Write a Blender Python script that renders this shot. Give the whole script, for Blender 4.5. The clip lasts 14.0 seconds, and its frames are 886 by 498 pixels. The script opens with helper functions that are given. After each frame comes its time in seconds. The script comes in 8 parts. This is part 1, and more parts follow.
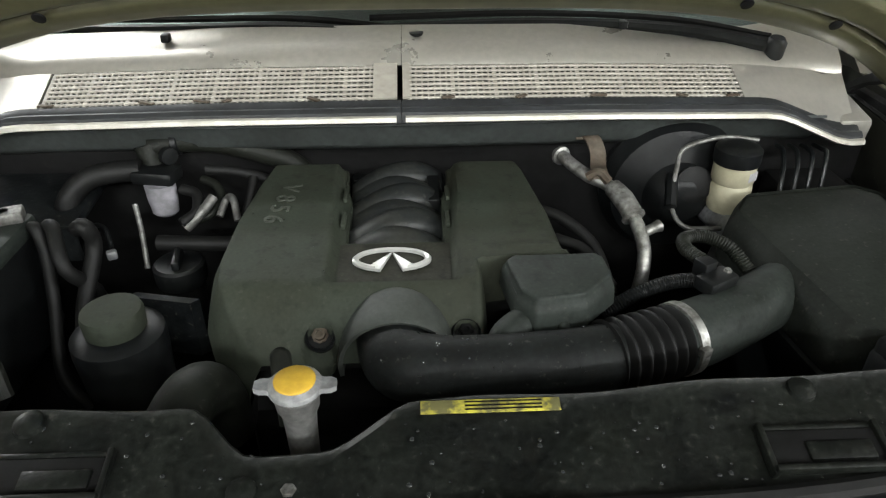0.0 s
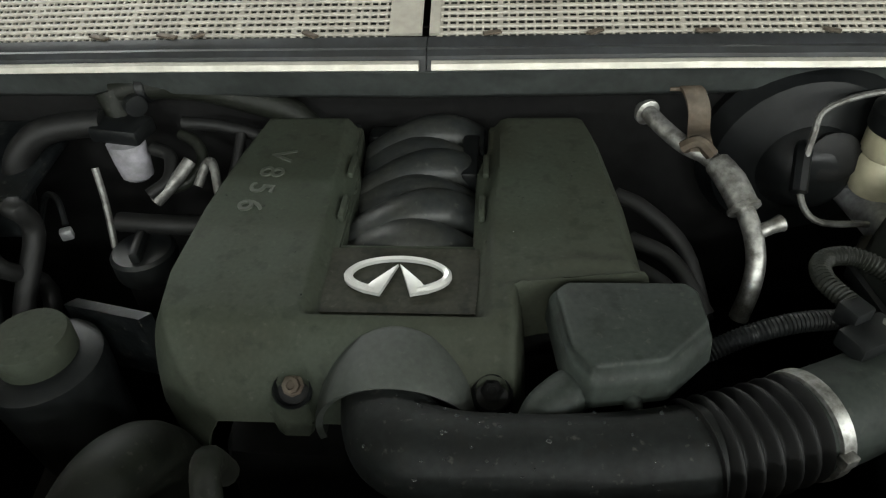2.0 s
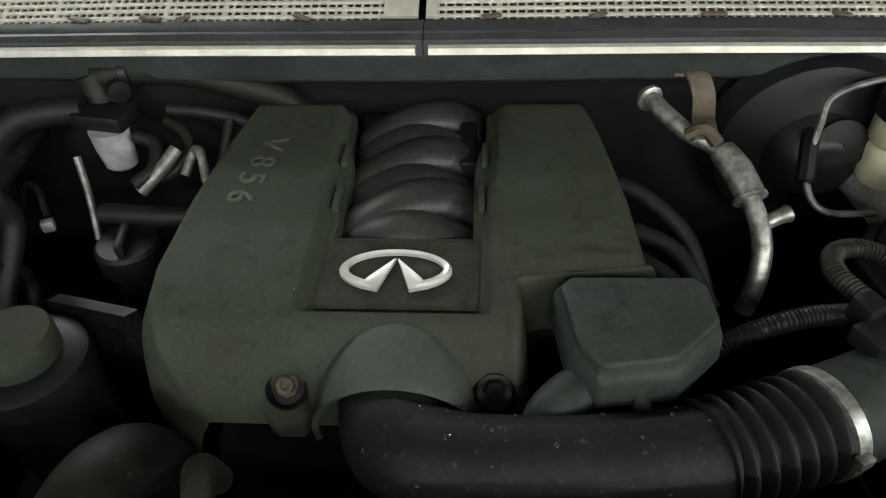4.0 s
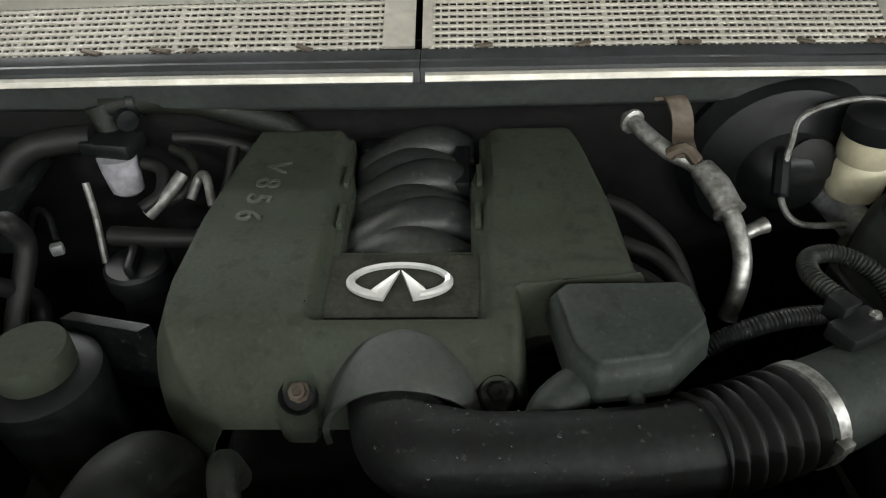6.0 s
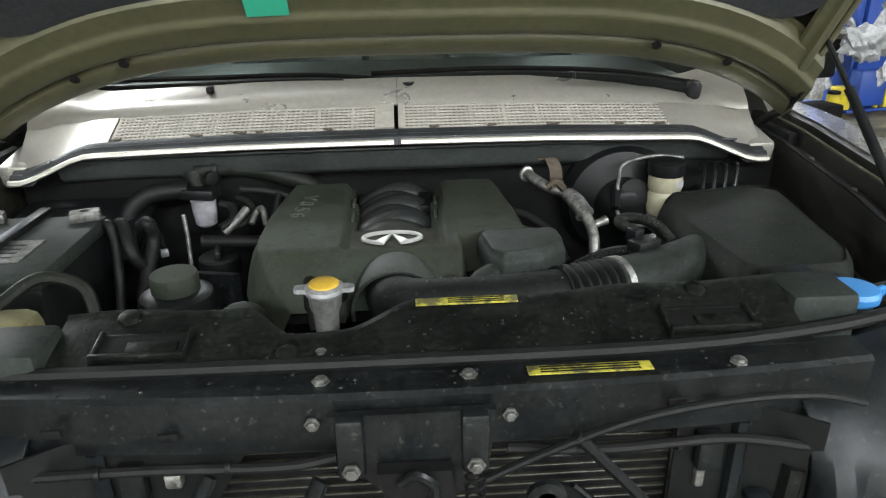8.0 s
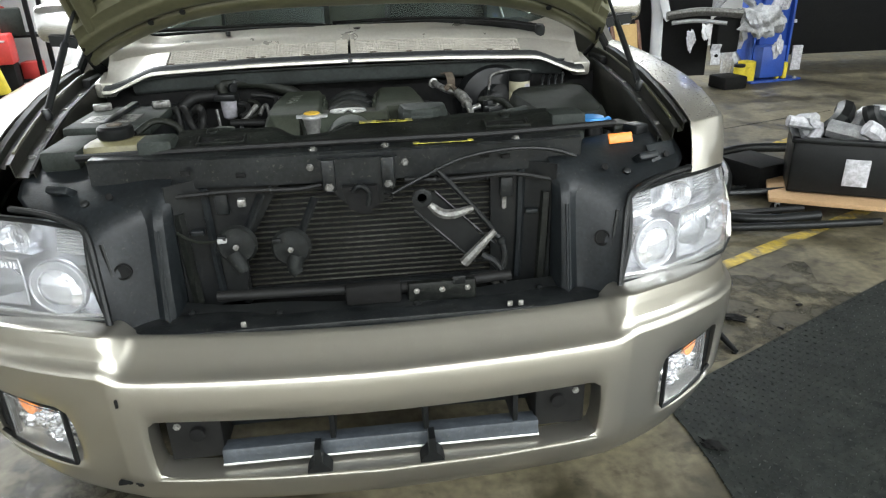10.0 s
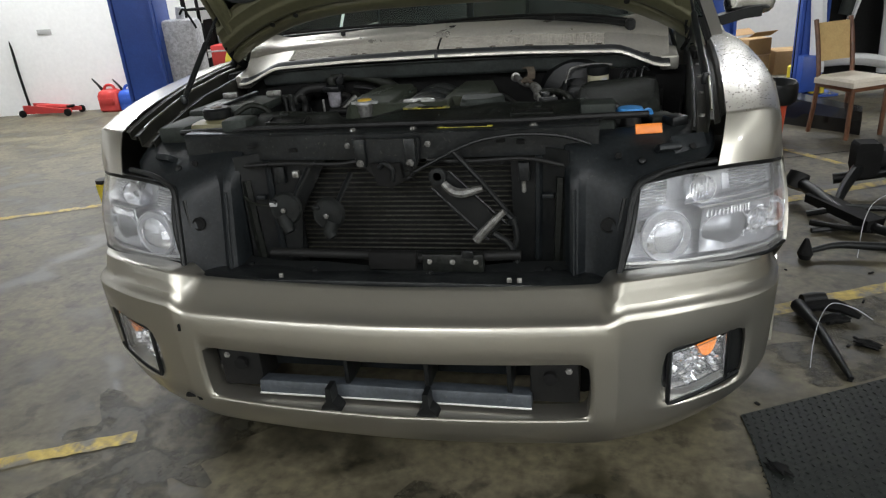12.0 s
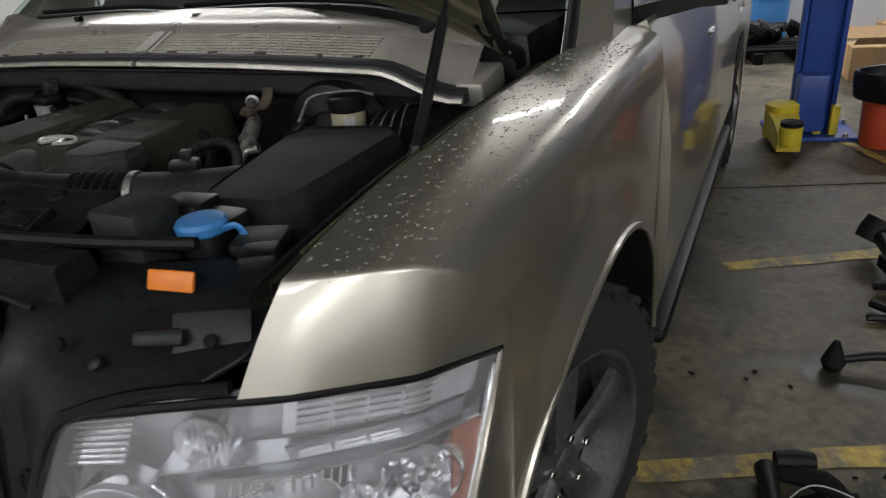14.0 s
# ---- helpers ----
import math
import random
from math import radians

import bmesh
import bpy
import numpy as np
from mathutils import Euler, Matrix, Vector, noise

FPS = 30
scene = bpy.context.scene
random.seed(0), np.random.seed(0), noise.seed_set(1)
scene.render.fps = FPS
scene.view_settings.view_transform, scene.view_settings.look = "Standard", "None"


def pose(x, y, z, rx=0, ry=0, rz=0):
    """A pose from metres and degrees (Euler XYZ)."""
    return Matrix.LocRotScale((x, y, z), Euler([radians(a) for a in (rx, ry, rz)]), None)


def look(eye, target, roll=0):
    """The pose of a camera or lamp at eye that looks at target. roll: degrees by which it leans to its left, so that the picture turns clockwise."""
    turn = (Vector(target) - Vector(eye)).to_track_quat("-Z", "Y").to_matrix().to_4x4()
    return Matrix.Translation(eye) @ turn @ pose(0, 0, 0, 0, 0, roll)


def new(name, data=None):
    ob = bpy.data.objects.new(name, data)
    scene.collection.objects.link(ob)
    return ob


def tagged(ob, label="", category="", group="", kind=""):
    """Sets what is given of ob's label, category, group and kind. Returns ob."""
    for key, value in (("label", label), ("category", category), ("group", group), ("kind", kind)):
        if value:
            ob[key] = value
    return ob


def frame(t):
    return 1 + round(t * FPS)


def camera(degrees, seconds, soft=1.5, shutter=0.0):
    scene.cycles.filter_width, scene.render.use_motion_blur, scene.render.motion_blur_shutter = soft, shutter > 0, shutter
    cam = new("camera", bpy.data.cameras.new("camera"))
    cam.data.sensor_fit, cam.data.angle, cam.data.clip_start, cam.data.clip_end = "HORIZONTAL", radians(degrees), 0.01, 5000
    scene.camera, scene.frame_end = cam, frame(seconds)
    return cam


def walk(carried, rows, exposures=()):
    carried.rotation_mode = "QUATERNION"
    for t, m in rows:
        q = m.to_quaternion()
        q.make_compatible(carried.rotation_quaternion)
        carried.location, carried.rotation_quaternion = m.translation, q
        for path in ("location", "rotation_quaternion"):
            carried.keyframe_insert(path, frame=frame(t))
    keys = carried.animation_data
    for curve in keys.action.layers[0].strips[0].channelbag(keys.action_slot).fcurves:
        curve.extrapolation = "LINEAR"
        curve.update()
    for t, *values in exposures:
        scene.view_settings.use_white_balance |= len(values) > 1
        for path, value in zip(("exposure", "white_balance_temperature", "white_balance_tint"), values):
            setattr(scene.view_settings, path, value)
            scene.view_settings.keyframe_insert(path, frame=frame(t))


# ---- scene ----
cam = camera(66.0, 14.0, 1.2, 0.12)
PATH = [
    (0, (-0.004, -0.305, 1.592), (0.067, 1.39, 0.532), -0.1),
    (0.5, (0.009, -0.186, 1.582), (0.061, 1.468, 0.457), 1.1),
    (1, (0.04, -0.101, 1.572), (-0.031, 1.512, 0.391), -0.6),
    (1.5, (0.055, -0.05, 1.56), (-0.075, 1.511, 0.316), -2.3),
    (2, (0.052, -0.019, 1.549), (-0.096, 1.488, 0.242), -3.0),
    (2.5, (0.049, 0.0, 1.54), (-0.086, 1.478, 0.2), -2.9),
    (3, (0.047, 0.008, 1.537), (-0.081, 1.48, 0.189), -2.6),
    (5.5, (0.027, -0.023, 1.546), (-0.055, 1.5, 0.253), -2.3),
    (6, (0.023, -0.039, 1.546), (-0.038, 1.51, 0.283), -1.9),
    (6.5, (0.009, -0.062, 1.551), (-0.01, 1.503, 0.306), -0.8),
    (7, (-0.011, -0.168, 1.556), (-0.033, 1.534, 0.506), -1.3),
    (7.5, (-0.024, -0.346, 1.562), (0.049, 1.428, 0.641), 0.5),
    (8, (-0.01, -0.617, 1.533), (0.086, 1.221, 0.751), -1.1),
    (8.5, (-0.063, -0.867, 1.559), (0.075, 0.999, 0.853), -1.6),
    (9, (-0.106, -1.141, 1.543), (0.175, 0.67, 0.741), -6.5),
    (9.2, (-0.099, -1.22, 1.532), (0.209, 0.571, 0.696), -4.6),
    (11.3, (0.304, -1.818, 1.504), (0.079, 0.04, 0.798), -1.4),
    (11.5, (0.352, -1.793, 1.51), (0.043, 0.056, 0.813), -2.3),
    (11.7, (0.435, -1.76, 1.496), (0.08, 0.083, 0.805), -2.8),
    (12, (0.517, -1.663, 1.471), (0.077, 0.139, 0.722), -4.6),
    (12.5, (0.628, -1.387, 1.466), (0.157, 0.387, 0.671), -5.6),
    (13, (0.875, -1.093, 1.466), (0.327, 0.66, 0.672), -3.7),
    (13.5, (1.1, -0.782, 1.432), (0.372, 0.878, 0.588), -5.3),
    (14, (1.273, -0.415, 1.434), (0.439, 1.189, 0.58), -4.9),
]
EXPOSURES = [(0, 0.1, 6700, 14), (3, -0.2, 6800, 9), (6.5, -0.05, 6750, 14), (8.0, 0.1, 6500, 14), (8.5, 0.28, 6450, 14), (9.2, 0.4, 6400, 12), (11.3, -0.85, 6600, 16), (12.3, -1.0, 6600, 16), (13, -0.93, 6600, 16), (13.5, -1.15, 6650, 17), (14, -1.42, 6700, 19)]
from mathutils.bvhtree import BVHTree

walk(cam, [(t, look(eye, target, roll)) for t, eye, target, roll in PATH], EXPOSURES)

# ---- world and lamps ----
world = bpy.data.worlds.new("garage_air")
scene.world = world
world.use_nodes = True
world.node_tree.nodes["Background"].inputs[0].default_value = (0.8, 0.9, 1.0, 1)
world.node_tree.nodes["Background"].inputs[1].default_value = 0.02

TURN = radians(11.4)                     # the building stands askew to the vehicle


def hall(u, v, z=0.0):
    """A place in the building's own directions: u along its back wall, v towards it."""
    c, s = math.cos(TURN), math.sin(TURN)
    return Vector((c * u - s * v, s * u + c * v, z))


# ---- materials ----
MATS = {}


def mat(name, colour, rough=0.5, metal=0.0, grain=0.15, scale=40.0, bump=0.0, stain=0.2, stain_colour=None, stain_scale=5.0,
        coat=0.0, spread=0.12, spec=0.5, each=0.0, speck=0.0, vary=1.0, fleck=0.0, fleck_scale=48.0):
    """A surface with grain at a fine scale, stains at a coarse one, and relief."""
    m = bpy.data.materials.new(name)
    m.use_nodes = True
    nt = m.node_tree
    b = nt.nodes["Principled BSDF"]
    tc = nt.nodes.new("ShaderNodeTexCoord")
    n1 = nt.nodes.new("ShaderNodeTexNoise")
    n1.inputs["Scale"].default_value, n1.inputs["Detail"].default_value = scale, 6
    n2 = nt.nodes.new("ShaderNodeTexNoise")
    n2.inputs["Scale"].default_value, n2.inputs["Detail"].default_value = stain_scale, 7
    n2.inputs["Roughness"].default_value = 0.65
    nt.links.new(tc.outputs["Object"], n1.inputs["Vector"])
    nt.links.new(tc.outputs["Object"], n2.inputs["Vector"])
    ramp = nt.nodes.new("ShaderNodeValToRGB")
    ramp.color_ramp.elements[0].position, ramp.color_ramp.elements[1].position = 0.5 - spread, 0.5 + spread
    nt.links.new(n2.outputs["Fac"], ramp.inputs["Fac"])
    dark = stain_colour or tuple(c * 0.45 for c in colour)
    mix = nt.nodes.new("ShaderNodeMix")
    mix.data_type = "RGBA"
    mix.inputs[6].default_value, mix.inputs[7].default_value = (*colour, 1), (*dark, 1)
    k = nt.nodes.new("ShaderNodeMath")
    k.operation = "MULTIPLY"
    k.inputs[1].default_value = stain
    nt.links.new(ramp.outputs["Color"], k.inputs[0])
    nt.links.new(k.outputs[0], mix.inputs[0])
    shade = nt.nodes.new("ShaderNodeMix")
    shade.data_type, shade.blend_type = "RGBA", "MULTIPLY"
    shade.inputs[0].default_value = 1.0
    rng = nt.nodes.new("ShaderNodeMapRange")
    rng.inputs["From Min"].default_value, rng.inputs["From Max"].default_value = 0.3, 0.7
    rng.inputs["To Min"].default_value, rng.inputs["To Max"].default_value = 1 - grain, 1 + grain
    nt.links.new(n1.outputs["Fac"], rng.inputs["Value"])
    nt.links.new(mix.outputs[2], shade.inputs[6])
    last = rng.outputs[0]
    if each:
        info = nt.nodes.new("ShaderNodeObjectInfo")
        r2 = nt.nodes.new("ShaderNodeMapRange")
        r2.inputs["To Min"].default_value, r2.inputs["To Max"].default_value = 1 - each, 1 + each
        nt.links.new(info.outputs["Random"], r2.inputs["Value"])
        mu = nt.nodes.new("ShaderNodeMath")
        mu.operation = "MULTIPLY"
        nt.links.new(last, mu.inputs[0]), nt.links.new(r2.outputs[0], mu.inputs[1])
        last = mu.outputs[0]
    nt.links.new(last, shade.inputs[7])
    paint = shade.outputs[2]
    if speck:                            # dust and dried water spots
        n3 = nt.nodes.new("ShaderNodeTexNoise")
        n3.inputs["Scale"].default_value, n3.inputs["Detail"].default_value = 130, 3
        nt.links.new(tc.outputs["Object"], n3.inputs["Vector"])
        r3 = nt.nodes.new("ShaderNodeMapRange")
        r3.inputs["From Min"].default_value, r3.inputs["From Max"].default_value = 0.63, 0.74
        r3.inputs["To Max"].default_value = speck
        nt.links.new(n3.outputs["Fac"], r3.inputs["Value"])
        dust = nt.nodes.new("ShaderNodeMix")
        dust.data_type = "RGBA"
        dust.inputs[7].default_value = (0.16, 0.155, 0.13, 1)
        nt.links.new(r3.outputs[0], dust.inputs[0])
        nt.links.new(paint, dust.inputs[6])
        paint = dust.outputs[2]
    if fleck:                            # dark dried drops and grease spots
        n4 = nt.nodes.new("ShaderNodeTexNoise")
        n4.inputs["Scale"].default_value, n4.inputs["Detail"].default_value = fleck_scale, 5
        n4.inputs["Roughness"].default_value = 0.6
        nt.links.new(tc.outputs["Object"], n4.inputs["Vector"])
        r4 = nt.nodes.new("ShaderNodeMapRange")
        r4.inputs["From Min"].default_value, r4.inputs["From Max"].default_value = 0.55, 0.66
        r4.inputs["To Max"].default_value = fleck
        nt.links.new(n4.outputs["Fac"], r4.inputs["Value"])
        spot = nt.nodes.new("ShaderNodeMix")
        spot.data_type = "RGBA"
        spot.inputs[7].default_value = (0.006, 0.006, 0.005, 1)
        nt.links.new(r4.outputs[0], spot.inputs[0])
        nt.links.new(paint, spot.inputs[6])
        paint = spot.outputs[2]
    nt.links.new(paint, b.inputs["Base Color"])
    b.inputs["Metallic"].default_value = metal
    b.inputs["Specular IOR Level"].default_value = spec
    rr = nt.nodes.new("ShaderNodeMapRange")
    rr.inputs["To Min"].default_value, rr.inputs["To Max"].default_value = max(rough - 0.1 * vary, 0.02), min(rough + 0.14 * vary, 1)
    nt.links.new(n2.outputs["Fac"], rr.inputs["Value"])
    nt.links.new(rr.outputs[0], b.inputs["Roughness"])
    b.inputs["Coat Weight"].default_value = coat
    b.inputs["Coat Roughness"].default_value = 0.06
    if bump:
        bp = nt.nodes.new("ShaderNodeBump")
        bp.inputs["Strength"].default_value, bp.inputs["Distance"].default_value = bump, 0.002
        nt.links.new(n1.outputs["Fac"], bp.inputs["Height"])
        nt.links.new(bp.outputs[0], b.inputs["Normal"])
    MATS[name] = m
    return m


def glass(name, colour, rough=0.02, ior=1.45, trans=1.0, alpha=1.0):
    m = bpy.data.materials.new(name)
    m.use_nodes = True
    b = m.node_tree.nodes["Principled BSDF"]
    b.inputs["Base Color"].default_value = (*colour, 1)
    b.inputs["Roughness"].default_value, b.inputs["IOR"].default_value = rough, ior
    b.inputs["Transmission Weight"].default_value, b.inputs["Alpha"].default_value = trans, alpha
    return m


BEAD = mat("water_bead", (0.25, 0.245, 0.215), 0.08, 0, 0.05, 60, 0, 0.1, (0.15, 0.145, 0.125), 9, coat=1.0, spec=0.9, vary=0.2)
PAINT = mat("champagne_paint", (0.46, 0.443, 0.385), 0.33, 0.9, 0.06, 900, 0, 0.35, (0.41, 0.394, 0.335), 2, coat=0.8, spread=0.25, vary=0.25)
PANEL = mat("blue_black_plastic", (0.0045, 0.0058, 0.007), 0.4, 0, 0.4, 110, 0.2, 0.9, (0.0115, 0.0145, 0.016), 8, spread=0.16, spec=0.29, speck=0.12)
GLINT = mat("clear_drop", (0.03, 0.033, 0.033), 0.06, 0, 0.05, 60, 0, 0.1, (0.03, 0.03, 0.03), 9, spec=0.9, coat=1.0, vary=0.1)
DOME = mat("projector_lens", (0.6, 0.61, 0.64), 0.12, 0.75, 0.06, 60, 0, 0.3, (0.42, 0.43, 0.46), 30, coat=1.0)
INNER = mat("inner_paint", (0.088, 0.084, 0.045), 0.42, 0.2, 0.1, 60, 0, 0.4, (0.06, 0.06, 0.036), 6, coat=0.2)
# darker copy of the inner paint, with the channel's shade in its colour
CHANNEL = mat("shaded_channel", (0.009, 0.0095, 0.007), 0.4, 0, 0.3, 60, 0.1, 0.8, (0.02, 0.02, 0.015), 14, spec=0.4, speck=0.2)
COWL = mat("dusty_cowl", (0.45, 0.434, 0.388), 0.28, 0.6, 0.06, 90, 0.03, 0.25, (0.36, 0.345, 0.298), 5, spread=0.4)
GRILLE = mat("cowl_grille", (0.34, 0.32, 0.275), 0.5, 0.1, 0.12, 90, 0, 0.4, (0.21, 0.192, 0.16), 12)
LIP = mat("bright_lip", (0.5, 0.485, 0.43), 0.35, 0.5, 0.12, 70, 0, 0.4, (0.22, 0.2, 0.16), 14)
COVER = mat("engine_plastic", (0.03354, 0.04212, 0.0312), 0.72, 0, 0.1, 210, 0.05, 0.95, (0.0234, 0.02418, 0.01599), 5, spread=0.2, spec=0.19, speck=0.08, fleck=0.32)
LID = mat("filter_lid", (0.01185, 0.01464, 0.0115), 0.7, 0, 0.25, 180, 0.12, 0.9, (0.00697, 0.008016, 0.005924), 9, spread=0.18, spec=0.2, speck=0.15, fleck=0.5)
COLLAR = mat("pale_grey_plastic", (0.05, 0.056, 0.05), 0.6, 0, 0.15, 170, 0.08, 0.7, (0.03, 0.034, 0.029), 14, spread=0.2, spec=0.32, speck=0.1)
RUNNER = mat("runner_plastic", (0.0144, 0.0168, 0.0176), 0.42, 0, 0.25, 150, 0.1, 0.9, (0.0256, 0.0264, 0.0224), 16, spread=0.15, spec=0.34, speck=0.2)
BROWN = mat("dusty_plate", (0.0272, 0.028, 0.0196), 0.7, 0, 0.25, 170, 0.1, 0.85, (0.0144, 0.014, 0.0096), 24, spread=0.16, spec=0.24, speck=0.12, fleck=0.5)
BOXP = mat("grey_plastic", (0.0246, 0.0305, 0.02657), 0.6, 0, 0.18, 170, 0.08, 0.9, (0.01328, 0.01574, 0.01328), 12, spread=0.2, spec=0.22, speck=0.12, fleck=0.4)
DUCT = mat("duct_plastic", (0.00782, 0.009384, 0.008976), 0.6, 0, 0.35, 150, 0.15, 0.9, (0.00374, 0.004352, 0.003944), 22, spread=0.12, spec=0.2, speck=0.2, fleck=0.8, fleck_scale=60)
BLACK = mat("black_plastic", (0.0048, 0.00544, 0.00592), 0.4, 0, 0.25, 80, 0.2, 0.5, (0.0104, 0.0116, 0.0108), 8, spec=0.28)
SUPPORT = mat("dusty_support", (0.0034, 0.0041, 0.0038), 0.38, 0, 0.6, 130, 0.4, 0.95, (0.0098, 0.0114, 0.0093), 15, spread=0.14, spec=0.27, speck=0.12, fleck=0.6)
STEEL = mat("painted_steel", (0.0048, 0.00576, 0.0064), 0.32, 0.1, 0.4, 110, 0.25, 0.85, (0.0136, 0.0156, 0.016), 12, spread=0.12, spec=0.36, speck=0.3)
RUBBER = mat("rubber", (0.0055, 0.0056, 0.0056), 0.55, 0, 0.2, 70, 0.2, 0.5, (0.011, 0.0112, 0.0102), 9, spec=0.24)
SEALR = mat("grey_rubber_seal", (0.0225, 0.02475, 0.027), 0.42, 0, 0.25, 90, 0.15, 0.8, (0.009, 0.00975, 0.009375), 18)
TYRE = mat("tyre", (0.0099, 0.0099, 0.0099), 0.8, 0, 0.2, 70, 0.3, 0.4, (0.018, 0.0171, 0.0153), 7)
# near-black metal; its tone also stands in for shade in the bay's gaps
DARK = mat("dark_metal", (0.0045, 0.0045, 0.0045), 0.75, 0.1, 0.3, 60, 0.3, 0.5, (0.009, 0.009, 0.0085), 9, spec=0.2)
HOSE = mat("grey_hose", (0.00975, 0.01162, 0.00825), 0.55, 0, 0.3, 90, 0.2, 0.85, (0.006375, 0.00675, 0.00525), 22, spec=0.22, speck=0.15)
ALU = mat("aluminium", (0.46, 0.46, 0.44), 0.45, 0.85, 0.25, 110, 0.15, 0.85, (0.14, 0.135, 0.12), 45, spread=0.1)
ZINC = mat("dull_zinc", (0.2, 0.2, 0.19), 0.5, 0.6, 0.25, 150, 0.2, 0.8, (0.07, 0.066, 0.058), 60)
FILLER = mat("dulled_casting", (0.24, 0.24, 0.23), 0.5, 0.6, 0.2, 150, 0.3, 0.7, (0.11, 0.11, 0.105), 25)
CAST = mat("cast_aluminium", (0.42, 0.43, 0.44), 0.5, 0.6, 0.2, 150, 0.3, 0.6, (0.2, 0.2, 0.2), 25)
RIM = mat("alloy_rim", (0.2, 0.21, 0.21), 0.4, 0.8, 0.15, 80, 0.1, 0.7, (0.08, 0.08, 0.077), 12)
CHROME = mat("chrome", (0.8, 0.8, 0.8), 0.14, 1.0, 0.04, 60, 0, 0.2, (0.55, 0.55, 0.55), 8)
RUST = mat("rusty_bracket", (0.1, 0.083, 0.062), 0.7, 0.3, 0.25, 90, 0.3, 0.8, (0.055, 0.035, 0.022), 30)
YCAP = mat("yellow_cap", (0.6, 0.38, 0.04), 0.55, 0, 0.1, 90, 0, 0.6, (0.42, 0.25, 0.03), 40)
YLABEL = mat("yellow_label", (0.5, 0.44, 0.05), 0.5, 0, 0.1, 120, 0, 0.9, (0.06, 0.058, 0.035), 45, spread=0.07)
CREAM = mat("reservoir_plastic", (0.42, 0.395, 0.28), 0.5, 0, 0.1, 60, 0, 0.4, (0.28, 0.25, 0.16), 20)
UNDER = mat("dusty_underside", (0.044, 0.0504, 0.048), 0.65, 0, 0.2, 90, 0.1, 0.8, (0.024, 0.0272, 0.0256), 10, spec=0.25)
CAPLILAC = mat("dulled_white_cap", (0.3, 0.29, 0.32), 0.5, 0, 0.1, 60, 0, 0.8, (0.15, 0.148, 0.155), 35)
OLDTANK = mat("yellowed_tank", (0.2, 0.18, 0.09), 0.45, 0, 0.15, 60, 0, 0.7, (0.08, 0.075, 0.045), 14)
WHITE = mat("white_plastic", (0.56, 0.56, 0.59), 0.5, 0, 0.1, 60, 0, 0.8, (0.26, 0.26, 0.27), 35)
ORANGE = mat("orange_reflector", (0.8, 0.22, 0.02), 0.35, 0, 0.05, 80, 0, 0.2, (0.6, 0.15, 0.02), 20)
RED = mat("red_plastic", (0.55, 0.045, 0.04), 0.45, 0, 0.08, 50, 0, 0.3, (0.35, 0.03, 0.03), 7)
BUCKET = mat("orange_red_plastic", (0.62, 0.085, 0.035), 0.5, 0, 0.08, 50, 0, 0.3, (0.4, 0.06, 0.03), 8)
BLUE = mat("blue_plastic", (0.045, 0.235, 0.55), 0.4, 0, 0.08, 50, 0, 0.3, (0.03, 0.17, 0.45), 9)
LIFTBLUE = mat("lift_paint", (0.02, 0.075, 0.36), 0.42, 0, 0.08, 60, 0, 0.4, (0.012, 0.04, 0.2), 4, coat=0.2)
YELLOW = mat("yellow_paint", (0.72, 0.58, 0.03), 0.5, 0, 0.08, 60, 0, 0.5, (0.4, 0.3, 0.04), 7)
TAPE = mat("green_tape", (0.03, 0.36, 0.22), 0.5, 0, 0.05, 80, 0, 0.2, (0.02, 0.25, 0.15), 20)
LINER = mat("hood_liner", (0.012, 0.013, 0.0145), 0.95, 0, 0.35, 140, 0.5, 0.4, (0.021, 0.022, 0.023), 10)
FINS = mat("condenser_fins", (0.09, 0.09, 0.075), 0.4, 0.6, 0.3, 60, 0.2, 0.9, (0.045, 0.04275, 0.03), 9, spread=0.14)
CARDBOARD = mat("cardboard", (0.42, 0.27, 0.14), 0.85, 0, 0.08, 60, 0.1, 0.4, (0.32, 0.2, 0.1), 4)
WOOD = mat("dark_wood", (0.14, 0.055, 0.025), 0.4, 0, 0.2, 25, 0.1, 0.4, (0.07, 0.03, 0.015), 10, coat=0.2)
WICKER = mat("cane_back", (0.52, 0.36, 0.15), 0.7, 0, 0.15, 120, 0.3, 0.3, (0.4, 0.26, 0.1), 12)
SEAT = mat("cream_seat", (0.68, 0.62, 0.52), 0.8, 0, 0.08, 90, 0.15, 0.3, (0.55, 0.48, 0.38), 8)
WALLP = mat("white_wall", (0.88, 0.88, 0.87), 0.75, 0, 0.03, 20, 0.05, 0.2, (0.74, 0.74, 0.73), 1.2)
CEIL = mat("ceiling_paint", (0.45, 0.45, 0.44), 0.8, 0, 0.05, 10, 0, 0.3, (0.22, 0.22, 0.21), 0.8)
HOODGREY = mat("grey_hood", (0.17, 0.175, 0.185), 0.3, 0.5, 0.08, 60, 0.1, 0.6, (0.09, 0.093, 0.1), 20)
REFLECT = mat("reflector_chrome", (0.84, 0.85, 0.88), 0.13, 0.95, 0.05, 60, 0.1, 0.4, (0.6, 0.6, 0.64), 20)
LAMPBACK = mat("dull_reflector", (0.4, 0.41, 0.43), 0.3, 0.75, 0.06, 60, 0.1, 0.6, (0.22, 0.225, 0.24), 14)
LENS = glass("headlight_lens", (0.97, 0.98, 0.99), 0.08, 1.25, 0.95)
SATIN = mat("satin_chrome", (0.7, 0.7, 0.68), 0.32, 0.6, 0.05, 90, 0, 0.3, (0.5, 0.5, 0.47), 20)
SCREEN = glass("windshield_glass", (0.75, 0.92, 0.86), 0.01, 1.45)
